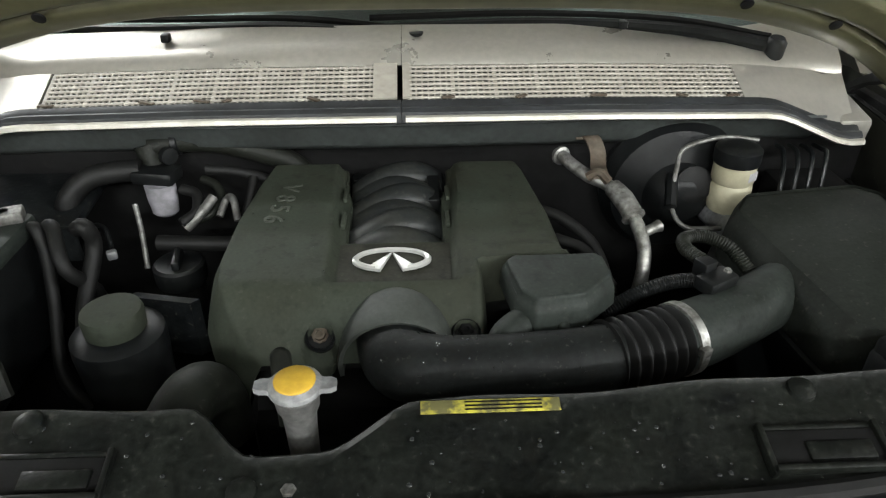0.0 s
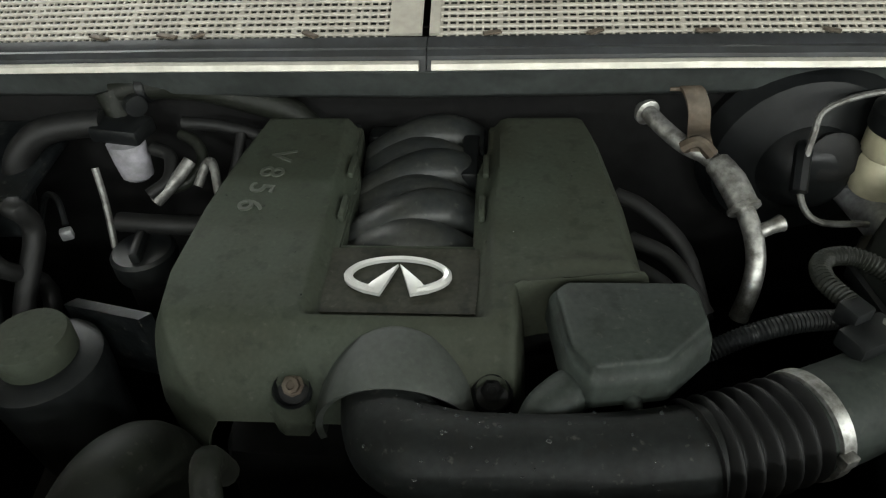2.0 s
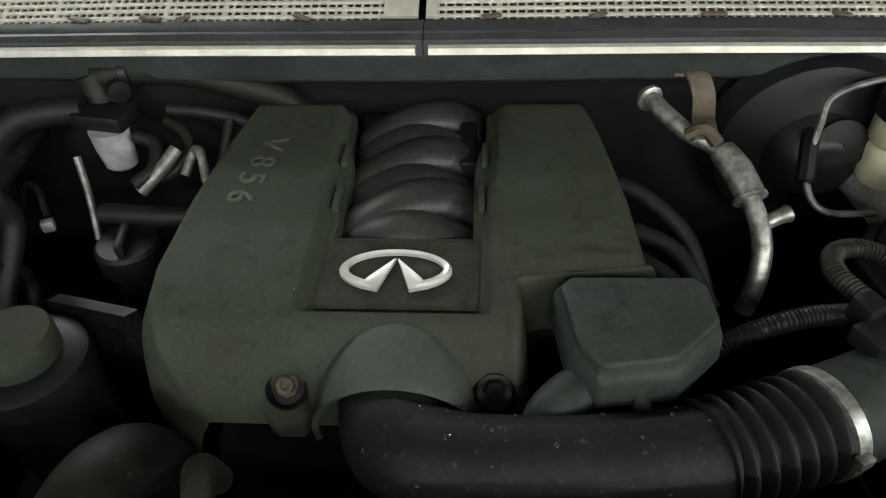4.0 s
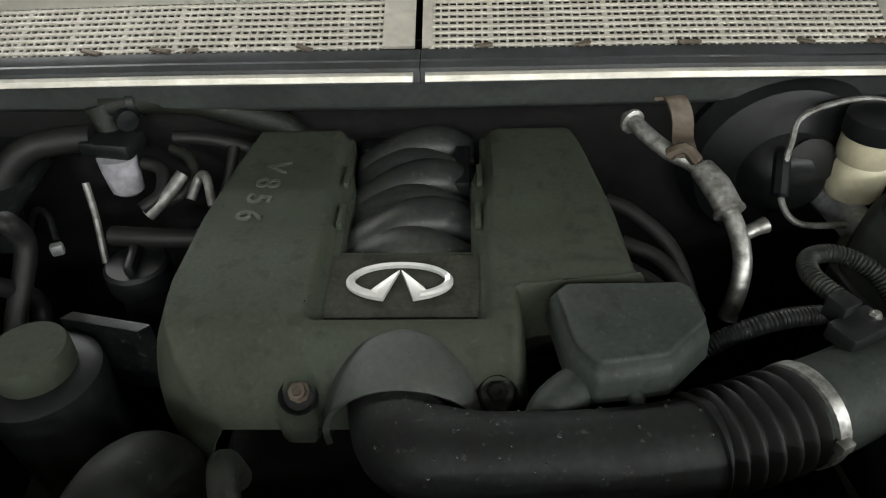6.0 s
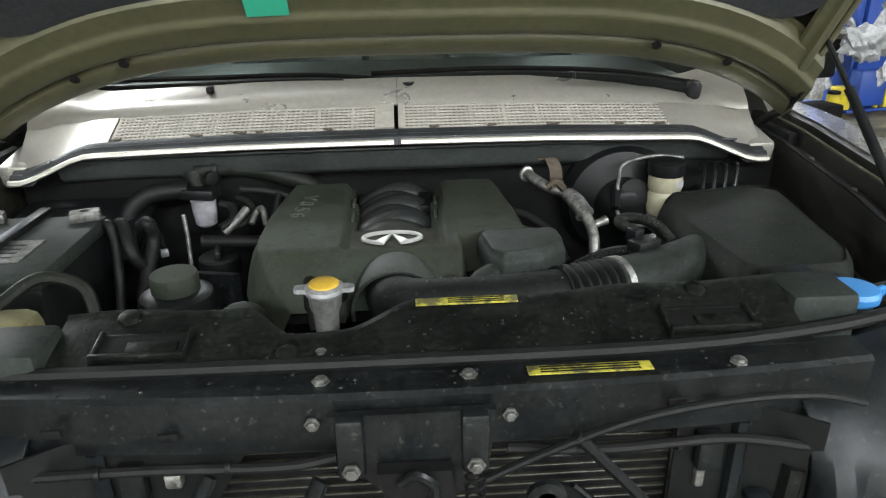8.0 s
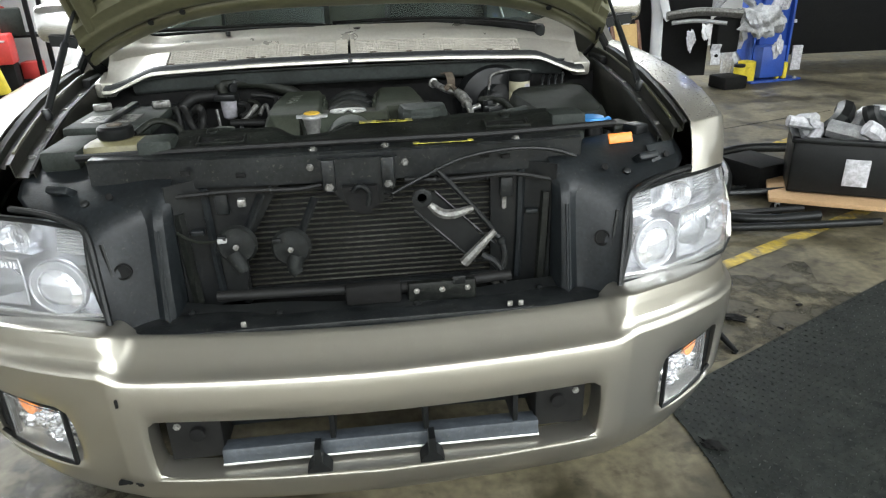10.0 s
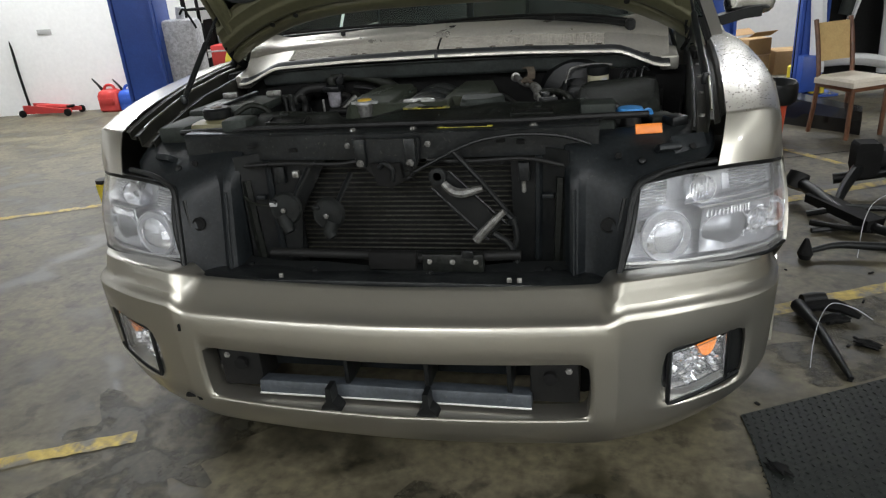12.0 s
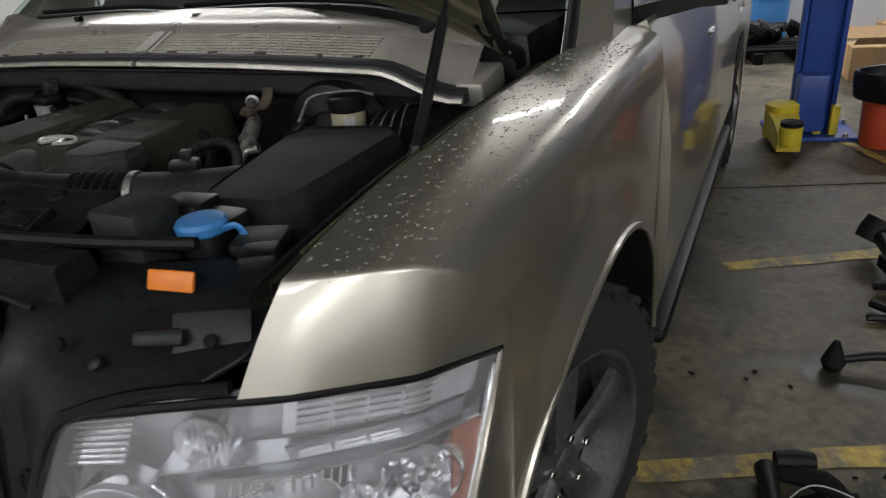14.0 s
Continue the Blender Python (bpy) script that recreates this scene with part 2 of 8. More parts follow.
TINT = mat("tinted_glass", (0.012, 0.014, 0.016), 0.06, 0, 0.02, 20, 0, 0.1, (0.01, 0.01, 0.01), 3, coat=0.5)
BODYWHITE = mat("white_body", (0.7, 0.71, 0.72), 0.4, 0, 0.04, 40, 0, 0.3, (0.5, 0.5, 0.5), 3, coat=0.3)
FOAM = mat("tray_grey", (0.055, 0.064, 0.074), 0.42, 0.1, 0.2, 80, 0.1, 0.7, (0.03, 0.036, 0.042), 14, speck=0.3)


def floor_material():
    """Worn concrete: oil stains, wet sheen in patches, fine grain."""
    m = mat("stained_concrete", (0.158, 0.137, 0.083), 0.5, 0, 0.3, 26, 0.3, 1.0, (0.08, 0.071, 0.049), 1.1, spread=0.2, fleck=0.55, fleck_scale=9)
    nt = m.node_tree
    b = nt.nodes["Principled BSDF"]
    tc = nt.nodes["Texture Coordinate"]
    n = nt.nodes.new("ShaderNodeTexNoise")
    n.inputs["Scale"].default_value, n.inputs["Detail"].default_value = 3.2, 9
    n.inputs["Distortion"].default_value = 0.6
    nt.links.new(tc.outputs["Object"], n.inputs["Vector"])
    r = nt.nodes.new("ShaderNodeValToRGB")
    r.color_ramp.elements[0].position, r.color_ramp.elements[1].position = 0.45, 0.67
    r.color_ramp.elements[0].color, r.color_ramp.elements[1].color = (1, 1, 1, 1), (0.26, 0.26, 0.235, 1)
    nt.links.new(n.outputs["Fac"], r.inputs["Fac"])
    mu = nt.nodes.new("ShaderNodeMix")
    mu.data_type, mu.blend_type = "RGBA", "MULTIPLY"
    mu.inputs[0].default_value = 1
    src = b.inputs["Base Color"].links[0].from_socket
    nt.links.new(src, mu.inputs[6]), nt.links.new(r.outputs[0], mu.inputs[7])
    nt.links.new(mu.outputs[2], b.inputs["Base Color"])
    # the oily patches are wet
    wet = nt.nodes.new("ShaderNodeMapRange")
    wet.inputs["From Min"].default_value, wet.inputs["From Max"].default_value = 0.54, 0.66
    wet.inputs["To Min"].default_value, wet.inputs["To Max"].default_value = 0.6, 0.42
    nt.links.new(n.outputs["Fac"], wet.inputs["Value"])
    nt.links.new(wet.outputs[0], b.inputs["Roughness"])
    return m


FLOOR = floor_material()


# ---- mesh tools ----
def smooth_by_angle(me, degrees=38):
    me.shade_smooth()
    me.set_sharp_from_angle(angle=radians(degrees))


def finish(name, bm, material, soft=38):
    me = bpy.data.meshes.new(name)
    bmesh.ops.recalc_face_normals(bm, faces=bm.faces)
    bm.to_mesh(me)
    bm.free()
    me.materials.append(material)
    if soft:
        smooth_by_angle(me, soft)
    return me


def thing(name, at=(0, 0, 0), label="", category="", group="", kind=""):
    ob = new(name)
    ob.empty_display_size = 0.05
    ob.location = at
    return tagged(ob, label, category, group, kind)


def origin(ob):
    o = Vector(ob.location)
    while ob.parent:
        ob = ob.parent
        o += Vector(ob.location)
    return o


def part(name, bm, material, parent, label="", soft=38):
    """One mesh, given in world places, under a thing or under a part."""
    bmesh.ops.translate(bm, verts=bm.verts, vec=-origin(parent))
    ob = new(name, finish(name, bm, material, soft))
    ob.parent = parent
    return tagged(ob, label)


def solo(name, bm, material, label, category, group="", kind="", soft=38):
    """A thing that is one mesh; its origin lies at its base."""
    lo = [min(v.co[i] for v in bm.verts) for i in range(3)]
    hi = [max(v.co[i] for v in bm.verts) for i in range(3)]
    at = Vector(((lo[0] + hi[0]) / 2, (lo[1] + hi[1]) / 2, lo[2]))
    bmesh.ops.translate(bm, verts=bm.verts, vec=-at)
    ob = new(name, finish(name, bm, material, soft))
    ob.location = at
    return tagged(ob, label, category, group, kind)


def box(cx, cy, cz, sx, sy, sz, bevel=0.0, turn=0.0, tilt=0.0, bm=None, seg=2):
    """A box by its centre and sizes, with rounded edges; turn about z and tilt about x in degrees."""
    out = bm or bmesh.new()
    b = bmesh.new()
    bmesh.ops.create_cube(b, size=1)
    bmesh.ops.scale(b, vec=(sx, sy, sz), verts=b.verts)
    if bevel:
        bmesh.ops.bevel(b, geom=b.edges[:], offset=min(bevel, 0.45 * min(sx, sy, sz)), segments=seg, profile=0.5, affect="EDGES")
    bmesh.ops.transform(b, matrix=pose(cx, cy, cz, tilt, 0, turn), verts=b.verts)
    return join(out, b)


def join(out, b):
    me = bpy.data.meshes.new("tmp")
    b.to_mesh(me)
    b.free()
    out.from_mesh(me)
    bpy.data.meshes.remove(me)
    return out


def surface(rows, bm=None, close=False):
    """A skin over rows of places, all rows of one length."""
    bm = bm or bmesh.new()
    grid = [[bm.verts.new(p) for p in row] for row in rows]
    n = len(grid[0])
    for a, b in zip(grid, grid[1:]):
        for j in range(n if close else n - 1):
            k = (j + 1) % n
            bm.faces.new((a[j], a[k], b[k], b[j]))
    return bm


def capped(rows, bm=None):
    """A closed solid through rings of places."""
    bm = bm or bmesh.new()
    grid = [[bm.verts.new(p) for p in row] for row in rows]
    n = len(grid[0])
    for a, b in zip(grid, grid[1:]):
        for j in range(n):
            k = (j + 1) % n
            bm.faces.new((a[j], a[k], b[k], b[j]))
    bm.faces.new(grid[0][::-1])
    bm.faces.new(grid[-1])
    return bm


def curve_points(points, steps):
    """A smooth way through the given places (Catmull-Rom)."""
    p = [Vector(q) for q in points]
    p = [2 * p[0] - p[1], *p, 2 * p[-1] - p[-2]]
    out = []
    for i in range(1, len(p) - 2):
        for s in range(steps):
            t = s / steps
            a, b, c, d = p[i - 1], p[i], p[i + 1], p[i + 2]
            out.append(0.5 * (2 * b + (c - a) * t + (2 * a - 5 * b + 4 * c - d) * t * t + (3 * b - a - 3 * c + d) * t ** 3))
    out.append(p[-2])
    return out


def tube(points, radius, sides=12, steps=6, bm=None, ribs=0.0, pitch=0.012, squash=1.0):
    """A round tube along a smooth way; radius is one number or one per place; ribs: how far rings stand proud, every pitch metres."""
    way = curve_points(points, steps)
    if ribs:
        fine, d = [way[0]], 0.0
        for a, b in zip(way, way[1:]):
            n = max(1, round((b - a).length / (pitch / 4)))
            fine += [a.lerp(b, (k + 1) / n) for k in range(n)]
        way = fine
    n = len(way)
    rad = radius if isinstance(radius, (list, tuple)) else [radius] * len(points)
    rows, up, run = [], None, 0.0
    for i, p in enumerate(way):
        d = (way[min(i + 1, n - 1)] - way[max(i - 1, 0)]).normalized()
        if up is None:
            up = d.orthogonal().normalized()
        up = (up - d * up.dot(d)).normalized()
        side = d.cross(up)
        f = i / (n - 1) * (len(rad) - 1)
        k = min(int(f), len(rad) - 2)
        r = rad[k] + (rad[k + 1] - rad[k]) * (f - k)
        if i:
            run += (p - way[i - 1]).length
        if ribs:
            r += ribs * (0.5 + 0.5 * math.cos(2 * math.pi * run / pitch))
        rows.append([p + (up * math.cos(a) + side * math.sin(a) * squash) * r for a in (2 * math.pi * j / sides for j in range(sides))])
    return capped(rows, bm)


def lathe(cx, cy, profile, sides=32, bm=None, lean=None):
    """A turned solid about an upright axis; profile: (radius, z) from the bottom to the top. lean: a pose to lay it by."""
    rows = [[Vector((cx + r * math.cos(a), cy + r * math.sin(a), z)) for a in (2 * math.pi * j / sides for j in range(sides))] for r, z in profile]
    b = capped(rows)
    if lean:
        bmesh.ops.transform(b, matrix=lean, verts=b.verts)
    return join(bm, b) if bm else b


def drum(at, toward, profile, sides=28, bm=None):
    """A turned solid whose axis points from at towards a direction; profile: (radius, distance along it)."""
    q = Vector(toward).to_track_quat("Z", "Y").to_matrix().to_4x4()
    return lathe(0, 0, profile, sides, bm, Matrix.Translation(at) @ q)


def prism(outline, z0, z1, bevel=0.0, bm=None, taper=0.0):
    """A flat outline (x, y) raised from z0 to z1, its upper rim rounded."""
    n = len(outline)
    c = Vector((sum(p[0] for p in outline) / n, sum(p[1] for p in outline) / n))
    def ring(z, k):
        return [Vector((*(c + (Vector(p) - c) * k), z)) for p in outline]
    rows = [ring(z0, 1.0)]
    if bevel:
        w = max((Vector(p) - c).length for p in outline)
        rows += [ring(z1 - bevel, 1 - taper), ring(z1 - bevel * 0.3, 1 - taper - 0.3 * bevel / w), ring(z1, 1 - taper - bevel / w)]
    else:
        rows.append(ring(z1, 1 - taper))
    return capped(rows, bm)


def mirrored(bm):
    bmesh.ops.scale(bm, vec=(-1, 1, 1), verts=bm.verts)
    bmesh.ops.reverse_faces(bm, faces=bm.faces)
    return bm


def thicken(bm, depth):
    bmesh.ops.recalc_face_normals(bm, faces=bm.faces)
    bmesh.ops.solidify(bm, geom=bm.faces[:], thickness=depth)
    return bm


def step(a, b, x):
    t = min(max((x - a) / (b - a), 0), 1)
    return t * t * (3 - 2 * t)


def mix(a, b, t):
    return a + (b - a) * t


def along(pairs, x):
    """A value read off a smooth row of (place, value)."""
    xs, ys = [p[0] for p in pairs], [p[1] for p in pairs]
    return float(np.interp(x, xs, ys))


def screw(at, toward, r=0.007, h=0.006, name="bolt", parent=None, material=None, label=""):
    b = drum(at, toward, [(r * 1.5, -0.001), (r * 1.5, h * 0.25), (r, h * 0.3), (r, h * 0.9), (r * 0.8, h)], 6 if r < 0.012 else 8)
    return part(name, b, material or ALU, parent, label, 20)


def lettering(name, words, size, m, material, parent, depth=0.0008):
    cu = bpy.data.curves.new(name, "FONT")
    cu.body, cu.size, cu.extrude = words, size, depth
    cu.align_x, cu.align_y = "CENTER", "CENTER"
    tmp = bpy.data.objects.new("tmp", cu)
    scene.collection.objects.link(tmp)
    me = bpy.data.meshes.new_from_object(tmp.evaluated_get(bpy.context.evaluated_depsgraph_get()))
    bpy.data.objects.remove(tmp)
    me.transform(Matrix.Translation(-origin(parent)) @ m)
    me.materials.clear()
    me.materials.append(material)
    ob = new(name, me)
    ob.parent = parent
    return ob


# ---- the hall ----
# for an unseen wall, dark so that the car's side reflects little
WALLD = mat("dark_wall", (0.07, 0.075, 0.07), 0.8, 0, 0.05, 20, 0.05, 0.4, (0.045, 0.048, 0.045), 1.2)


def wall(name, u0, v0, u1, v1, z1, depth, label):
    a, b = hall(u0, v0), hall(u1, v1)
    d = (b - a).normalized()
    n = Vector((-d.y, d.x, 0)) * depth
    rows = [[Vector((*p.xy, z)) for p in (a, b, b + n, a + n)] for z in (-0.05, z1)]
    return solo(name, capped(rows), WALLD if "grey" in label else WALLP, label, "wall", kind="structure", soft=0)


def build_hall():
    b = surface([[hall(u, v, 0.0) for u in (-11, -5, 1, 7, 13)] for v in (-8, -3, 3, 8.2)])
    ob = new("floor", finish("floor", b, FLOOR, 0))
    tagged(ob, "oil-stained concrete garage floor with damp patches", "floor", kind="structure")
    wall("wall_back", 13, 8.2, -11, 8.2, 4.8, -0.2, "white painted garage wall with scuffs")
    wall("wall_left", -11, 8.2, -11, -8, 4.8, -0.2, "white painted side wall of the garage")
    wall("wall_front", -11, -8, 13, -8, 4.8, -0.2, "white painted wall behind the vehicle front")
    # right wall is unseen; white front and dark rear are chosen for reflections
    wall("wall_right", 13, -8, 13, 1.5, 4.8, -0.2, "white painted side wall of the garage")
    wall("wall_right_rear", 13, 1.5, 13, 8.2, 4.8, -0.2, "unseen side wall, dark grey to darken reflections on the car")
    b = capped([[hall(u, v, z) for u, v in ((-11, -8), (13, -8), (13, 8.2), (-11, 8.2))] for z in (4.8, 5.0)])
    ob = new("ceiling", finish("ceiling", b, CEIL, 0))
    tagged(ob, "plain pale garage ceiling", "ceiling", kind="structure")


def ceiling_light(u, v):
    p = hall(u, v, 4.62)
    t = thing("ceiling_light", p, "unseen white twin-tube fluorescent ceiling light", "ceiling light", "ceiling lights")
    deg = math.degrees(TURN)
    part("frame", box(p.x, p.y, 4.72, 2.4, 0.3, 0.12, 0.02, deg), WALLP, t)
    m = bpy.data.materials.get("lit_tube")
    if not m:
        m = bpy.data.materials.new("lit_tube")
        m.use_nodes = True
        m.node_tree.nodes["Principled BSDF"].inputs["Emission Color"].default_value = (0.95, 1.0, 1.0, 1)
        m.node_tree.nodes["Principled BSDF"].inputs["Emission Strength"].default_value = 6
    for k in (-0.08, 0.08):
        q = hall(u, v + k, 4.64)
        d = hall(1, 0) * 1.15
        part("tube", tube([q - d, q, q + d], 0.018, 8, 1), m, t)
    la = bpy.data.lights.new("fluorescent", "AREA")
    la.shape, la.size, la.size_y, la.energy, la.color = "RECTANGLE", 2.3, 0.22, LAMP_WATTS[(u, v)], (0.93, 1.0, 1.0)
    lo = new("fluorescent", la)
    lo.matrix_world = Matrix.Translation(hall(u, v, 4.59)) @ pose(0, 0, 0, 0, 0, deg)
    return t


# all out of view; (7.5, -5.6) and (9.3, -3.2) added to brighten the wing
LAMP_WATTS = {(-3.6, -3.9): 45, (0.3, -3.9): 75, (4.0, -3.6): 55, (-2.3, -6.0): 450, (2.6, -6.0): 420, (-7.0, -6.0): 380, (7.5, -5.6): 850, (9.3, -3.2): 170, (-2.6, 4.2): 130, (0.9, 6.4): 160, (-5.5, 7.3): 470, (-2.2, 7.3): 330, (4.5, 7.3): 380}
build_hall()
for lamp_place in LAMP_WATTS:
    ceiling_light(*lamp_place)


# ---- the vehicle ----
CAR_AT = (0, 1.9, 0)
suv = thing("suv", CAR_AT, "champagne sport utility vehicle, bonnet up, grille removed", "car")

PLAN = [(0, -0.318), (0.25, -0.308), (0.45, -0.288), (0.57, -0.268), (0.66, -0.234), (0.75, -0.188), (0.84, -0.122),
        (0.9, -0.064), (0.945, -0.005), (0.975, 0.06), (0.992, 0.13), (1.0, 0.2), (1.004, 0.27)]


def plan_point(x):
    """The bumper's foremost line, by the distance from the middle."""
    s = 1 if x >= 0 else -1
    a = abs(x)
    y = along(PLAN, a)
    y2 = along(PLAN, min(a + 0.02, 1.004))
    y1 = along(PLAN, max(a - 0.02, 0))
    d = Vector((0.04, y2 - y1)).normalized()
    n = Vector((-d.y * s, d.x))          # inwards
    return Vector((x, y)), n


def bumper_profile(a):
    """Rows of (inward, z) from the top to the bottom; the middle is shaped unlike the ends."""
    k = step(0.53, 0.596, a)
    mid = [(0.14, 0.748), (0.115, 0.7625), (0.106, 0.7595), (0.06, 0.7245), (0.034, 0.7138), (0.022, 0.7105), (0.012, 0.7075), (0.005, 0.7), (0.001, 0.66), (0.002, 0.592),
           (0.006, 0.52), (0.010, 0.447), (0.012, 0.441), (0.02, 0.415), (0.04, 0.37), (0.09, 0.31), (0.17, 0.285)]
    zt = along([(0.58, 0.786), (0.675, 0.786), (0.79, 0.777), (0.92, 0.756), (1.0, 0.738)], a)
    zc = along([(0.58, 0.728), (0.765, 0.724), (0.885, 0.705), (1.0, 0.682)], a)
    end = [(0.12, zt + 0.006), (0.045, zt + 0.013), (0.037, zt + 0.0115), (0.0345, zt - 0.006), (0.0318, zt - 0.0088), (0.0262, zc + 0.0145), (0.0125, zc + 0.0035), (0.0, zc - 0.0015), (0.003, 0.66), (0.004, 0.61),
           (0.008, 0.535), (0.012, 0.462), (0.014, 0.456), (0.02, 0.42), (0.035, 0.375), (0.08, 0.325), (0.17, 0.305)]
    lift = 0.03 * step(0.6, 1.0, a)
    return [(mix(p[0], q[0], k), mix(p[1], q[1], k) + (lift if i > 12 else 0)) for i, (p, q) in enumerate(zip(mid, end))]


def build_bumper():
    xs = sorted({round(s * v, 4) for s in (1, -1) for v in (0, 0.1, 0.2, 0.3, 0.4, 0.47, 0.505, 0.52, 0.532, 0.541, 0.549, 0.556, 0.563, 0.57, 0.577, 0.585, 0.594, 0.61, 0.64, 0.68, 0.72, 0.76, 0.8, 0.84, 0.88, 0.905, 0.925, 0.945, 0.96, 0.975, 0.984, 0.992, 0.997, 1.0, 1.004)})
    b = bmesh.new()
    grid = []
    for x in xs:
        p, n = plan_point(x)
        grid.append([b.verts.new((*(p + n * d), z)) for d, z in bumper_profile(abs(x))])
    hole = []
    for i in range(len(xs) - 1):
        xc = (xs[i] + xs[i + 1]) / 2
        for j in range(len(grid[0]) - 1):
            f = b.faces.new((grid[i][j], grid[i + 1][j], grid[i + 1][j + 1], grid[i][j + 1]))
            if 9 <= j <= 10 and (abs(xc) < 0.505 or 0.68 < abs(xc) < 0.88):
                hole.append(f)
    edges = {e for f in hole for e in f.edges}
    bmesh.ops.delete(b, geom=hole, context="FACES_ONLY")
    rim = [e for e in edges if e.is_valid and len(e.link_faces) == 1]
    ext = bmesh.ops.extrude_edge_only(b, edges=rim)
    vs = [v for v in ext["geom"] if isinstance(v, bmesh.types.BMVert)]
    bmesh.ops.translate(b, verts=vs, vec=(0, 0.075, 0))
    loose = [e for e in b.edges if not e.link_faces]
    bmesh.ops.delete(b, geom=loose, context="EDGES")
    ob = part("front_bumper", b, PAINT, suv, "champagne painted bumper cover, cracked at one end", 42)
    sub = ob.modifiers.new("round", "SUBSURF")
    sub.levels = sub.render_levels = 1
    # what stands in the lower opening
    part("lower_tray", box(0.0, -0.225, 0.474, 0.73, 0.05, 0.038, 0.005, 0, -8), FOAM, ob, "grey plastic tray behind the opening")
    part("opening_lip", tube([(x, along(PLAN, abs(x)) + 0.012, 0.4465) for x in np.linspace(-0.5, 0.5, 15)], 0.0045, 8, 2), PAINT, ob)
    # added satin tube takes the place of a highlight along the tray
    part("tray_lip", tube([(x, -0.251, 0.459) for x in (-0.365, -0.1, 0.1, 0.365)], 0.003, 6, 2), SATIN, ob, "satin strip imitating the highlight on the tray's front edge")
    part("tray_back", box(0.0, -0.135, 0.54, 0.76, 0.02, 0.11, 0.004), PANEL, ob, "wet blue-black panel behind the tray")
    scatter_drops(ob.children[-1], (-0.36, 0.36, -0.15, -0.12), 30, (0.001, 0.0015), GLINT, 31)
    for x, xc in ((-0.115, -0.147), (0.1, 0.108), (0.31, None)):
        part("tray_rib", box(x, -0.19, 0.54, 0.012, 0.1, 0.1, 0.002), BLACK, ob)
        if xc is None:
            continue
        part("tray_clip", capped([[(xc + s * w, y, z) for s, y in ((-1, -0.3), (1, -0.3), (1, -0.26), (-1, -0.26))] for w, z in ((0.028, 0.448), (0.022, 0.462), (0.009, 0.475), (0.007, 0.515))]), BLACK, ob)
    for s in (-1, 1):
        part("tow_bracket", box(s * 0.42, -0.17, 0.53, 0.12, 0.12, 0.13, 0.008), RUBBER, ob)
        part("tow_hole", drum((s * 0.41, -0.238, 0.545), (0, -1, 0), [(0.017, 0), (0.017, 0.012), (0.012, 0.013)], 16), DARK, ob)
        screw((s * 0.455, -0.232, 0.56), (0, -1, 0), 0.006, 0.006, "bolt", ob)
    for s in (-1, 1):
        build_fog(s, ob)
    # torn corner at the far end of the bumper
    for k in range(7):
        rx = random.uniform(-0.6, -0.545)
        part("crack", box(rx, along(PLAN, abs(rx)) + 0.02, 0.428 + random.uniform(-0.008, 0.008), random.uniform(0.008, 0.026), 0.012, random.uniform(0.003, 0.008), 0.002, random.uniform(-30, 0)), DARK, ob)
    part("crack", box(-0.552, along(PLAN, 0.552) + 0.003, 0.66, 0.006, 0.012, 0.02, 0.002), DARK, ob)
    return ob


def patch(corner, nu, nv, back=0.0):
    """A skin from a function of two shares, set back by a distance."""
    return surface([[corner(i / nu, j / nv) + Vector((0, back, 0)) for i in range(nu + 1)] for j in range(nv + 1)])


def fog_point(s):
    def f(u, v):
        a = mix(0.694, 0.826, u)
        y = along(PLAN, a) + 0.018
        return Vector((s * a, y, mix(mix(0.472, 0.492, u), mix(0.6, 0.612, u), v)))
    return f


def build_fog(s, bumper):
    f = fog_point(s)
    lamp = part("fog_lamp", patch(f, 8, 6, 0.045), REFLECT, bumper, "clear fog lamp in a black bezel")
    cut = random.Random(5)
    for i in range(60):                  # irregular cut facets of the reflector
        c = f(cut.uniform(0.05, 0.95), cut.uniform(0.06, 0.94))
        r = cut.uniform(0.005, 0.012)
        part("facet", drum((c.x, c.y + 0.042, c.z), (cut.uniform(-0.7, 0.7), -1, cut.uniform(-0.7, 0.7)), [(r, 0), (r * 0.7, r * 0.5), (r * 0.2, r * 0.6)], cut.choice((4, 5, 6))), REFLECT, lamp, soft=0)
    b = patch(lambda u, v: f(0.47 + 0.36 * u, 0.96 - 0.36 * v * math.sqrt(max(1 - (2.1 * (u - 0.55)) ** 2, 0.04))), 8, 4, 0.022)
    part("turn_signal", thicken(b, 0.008), ORANGE, lamp, "orange turn signal bulb cover")
    lens = part("lens", thicken(patch(f, 8, 6), 0.003), LENS, lamp)
    lens.visible_shadow = False
    rim = bmesh.new()
    for a, b in (((-0.05, -0.09), (1.3, -0.09)), ((-0.05, 1.08), (1.36, 1.12)), ((-0.05, -0.09), (-0.05, 1.08)), ((1.04, -0.09), (1.04, 1.08))):
        tube([f(mix(a[0], b[0], k / 4), mix(a[1], b[1], k / 4)) + Vector((0, 0.004, 0)) for k in range(5)], 0.0055, 6, 2, rim)
    part("bezel", rim, BLACK, lamp)
    b = patch(lambda u, v: f(1.05 + 0.36 * u, mix(-0.1, 1.14, v)), 4, 4, 0.02)
    part("bezel_wing", thicken(b, 0.01), BLACK, lamp)
    b = patch(lambda u, v: f(mix(-0.12, 1.45, u), mix(-0.15, 1.15, v)), 6, 4, 0.06)
    part("housing", thicken(b, 0.004), BLACK, lamp)


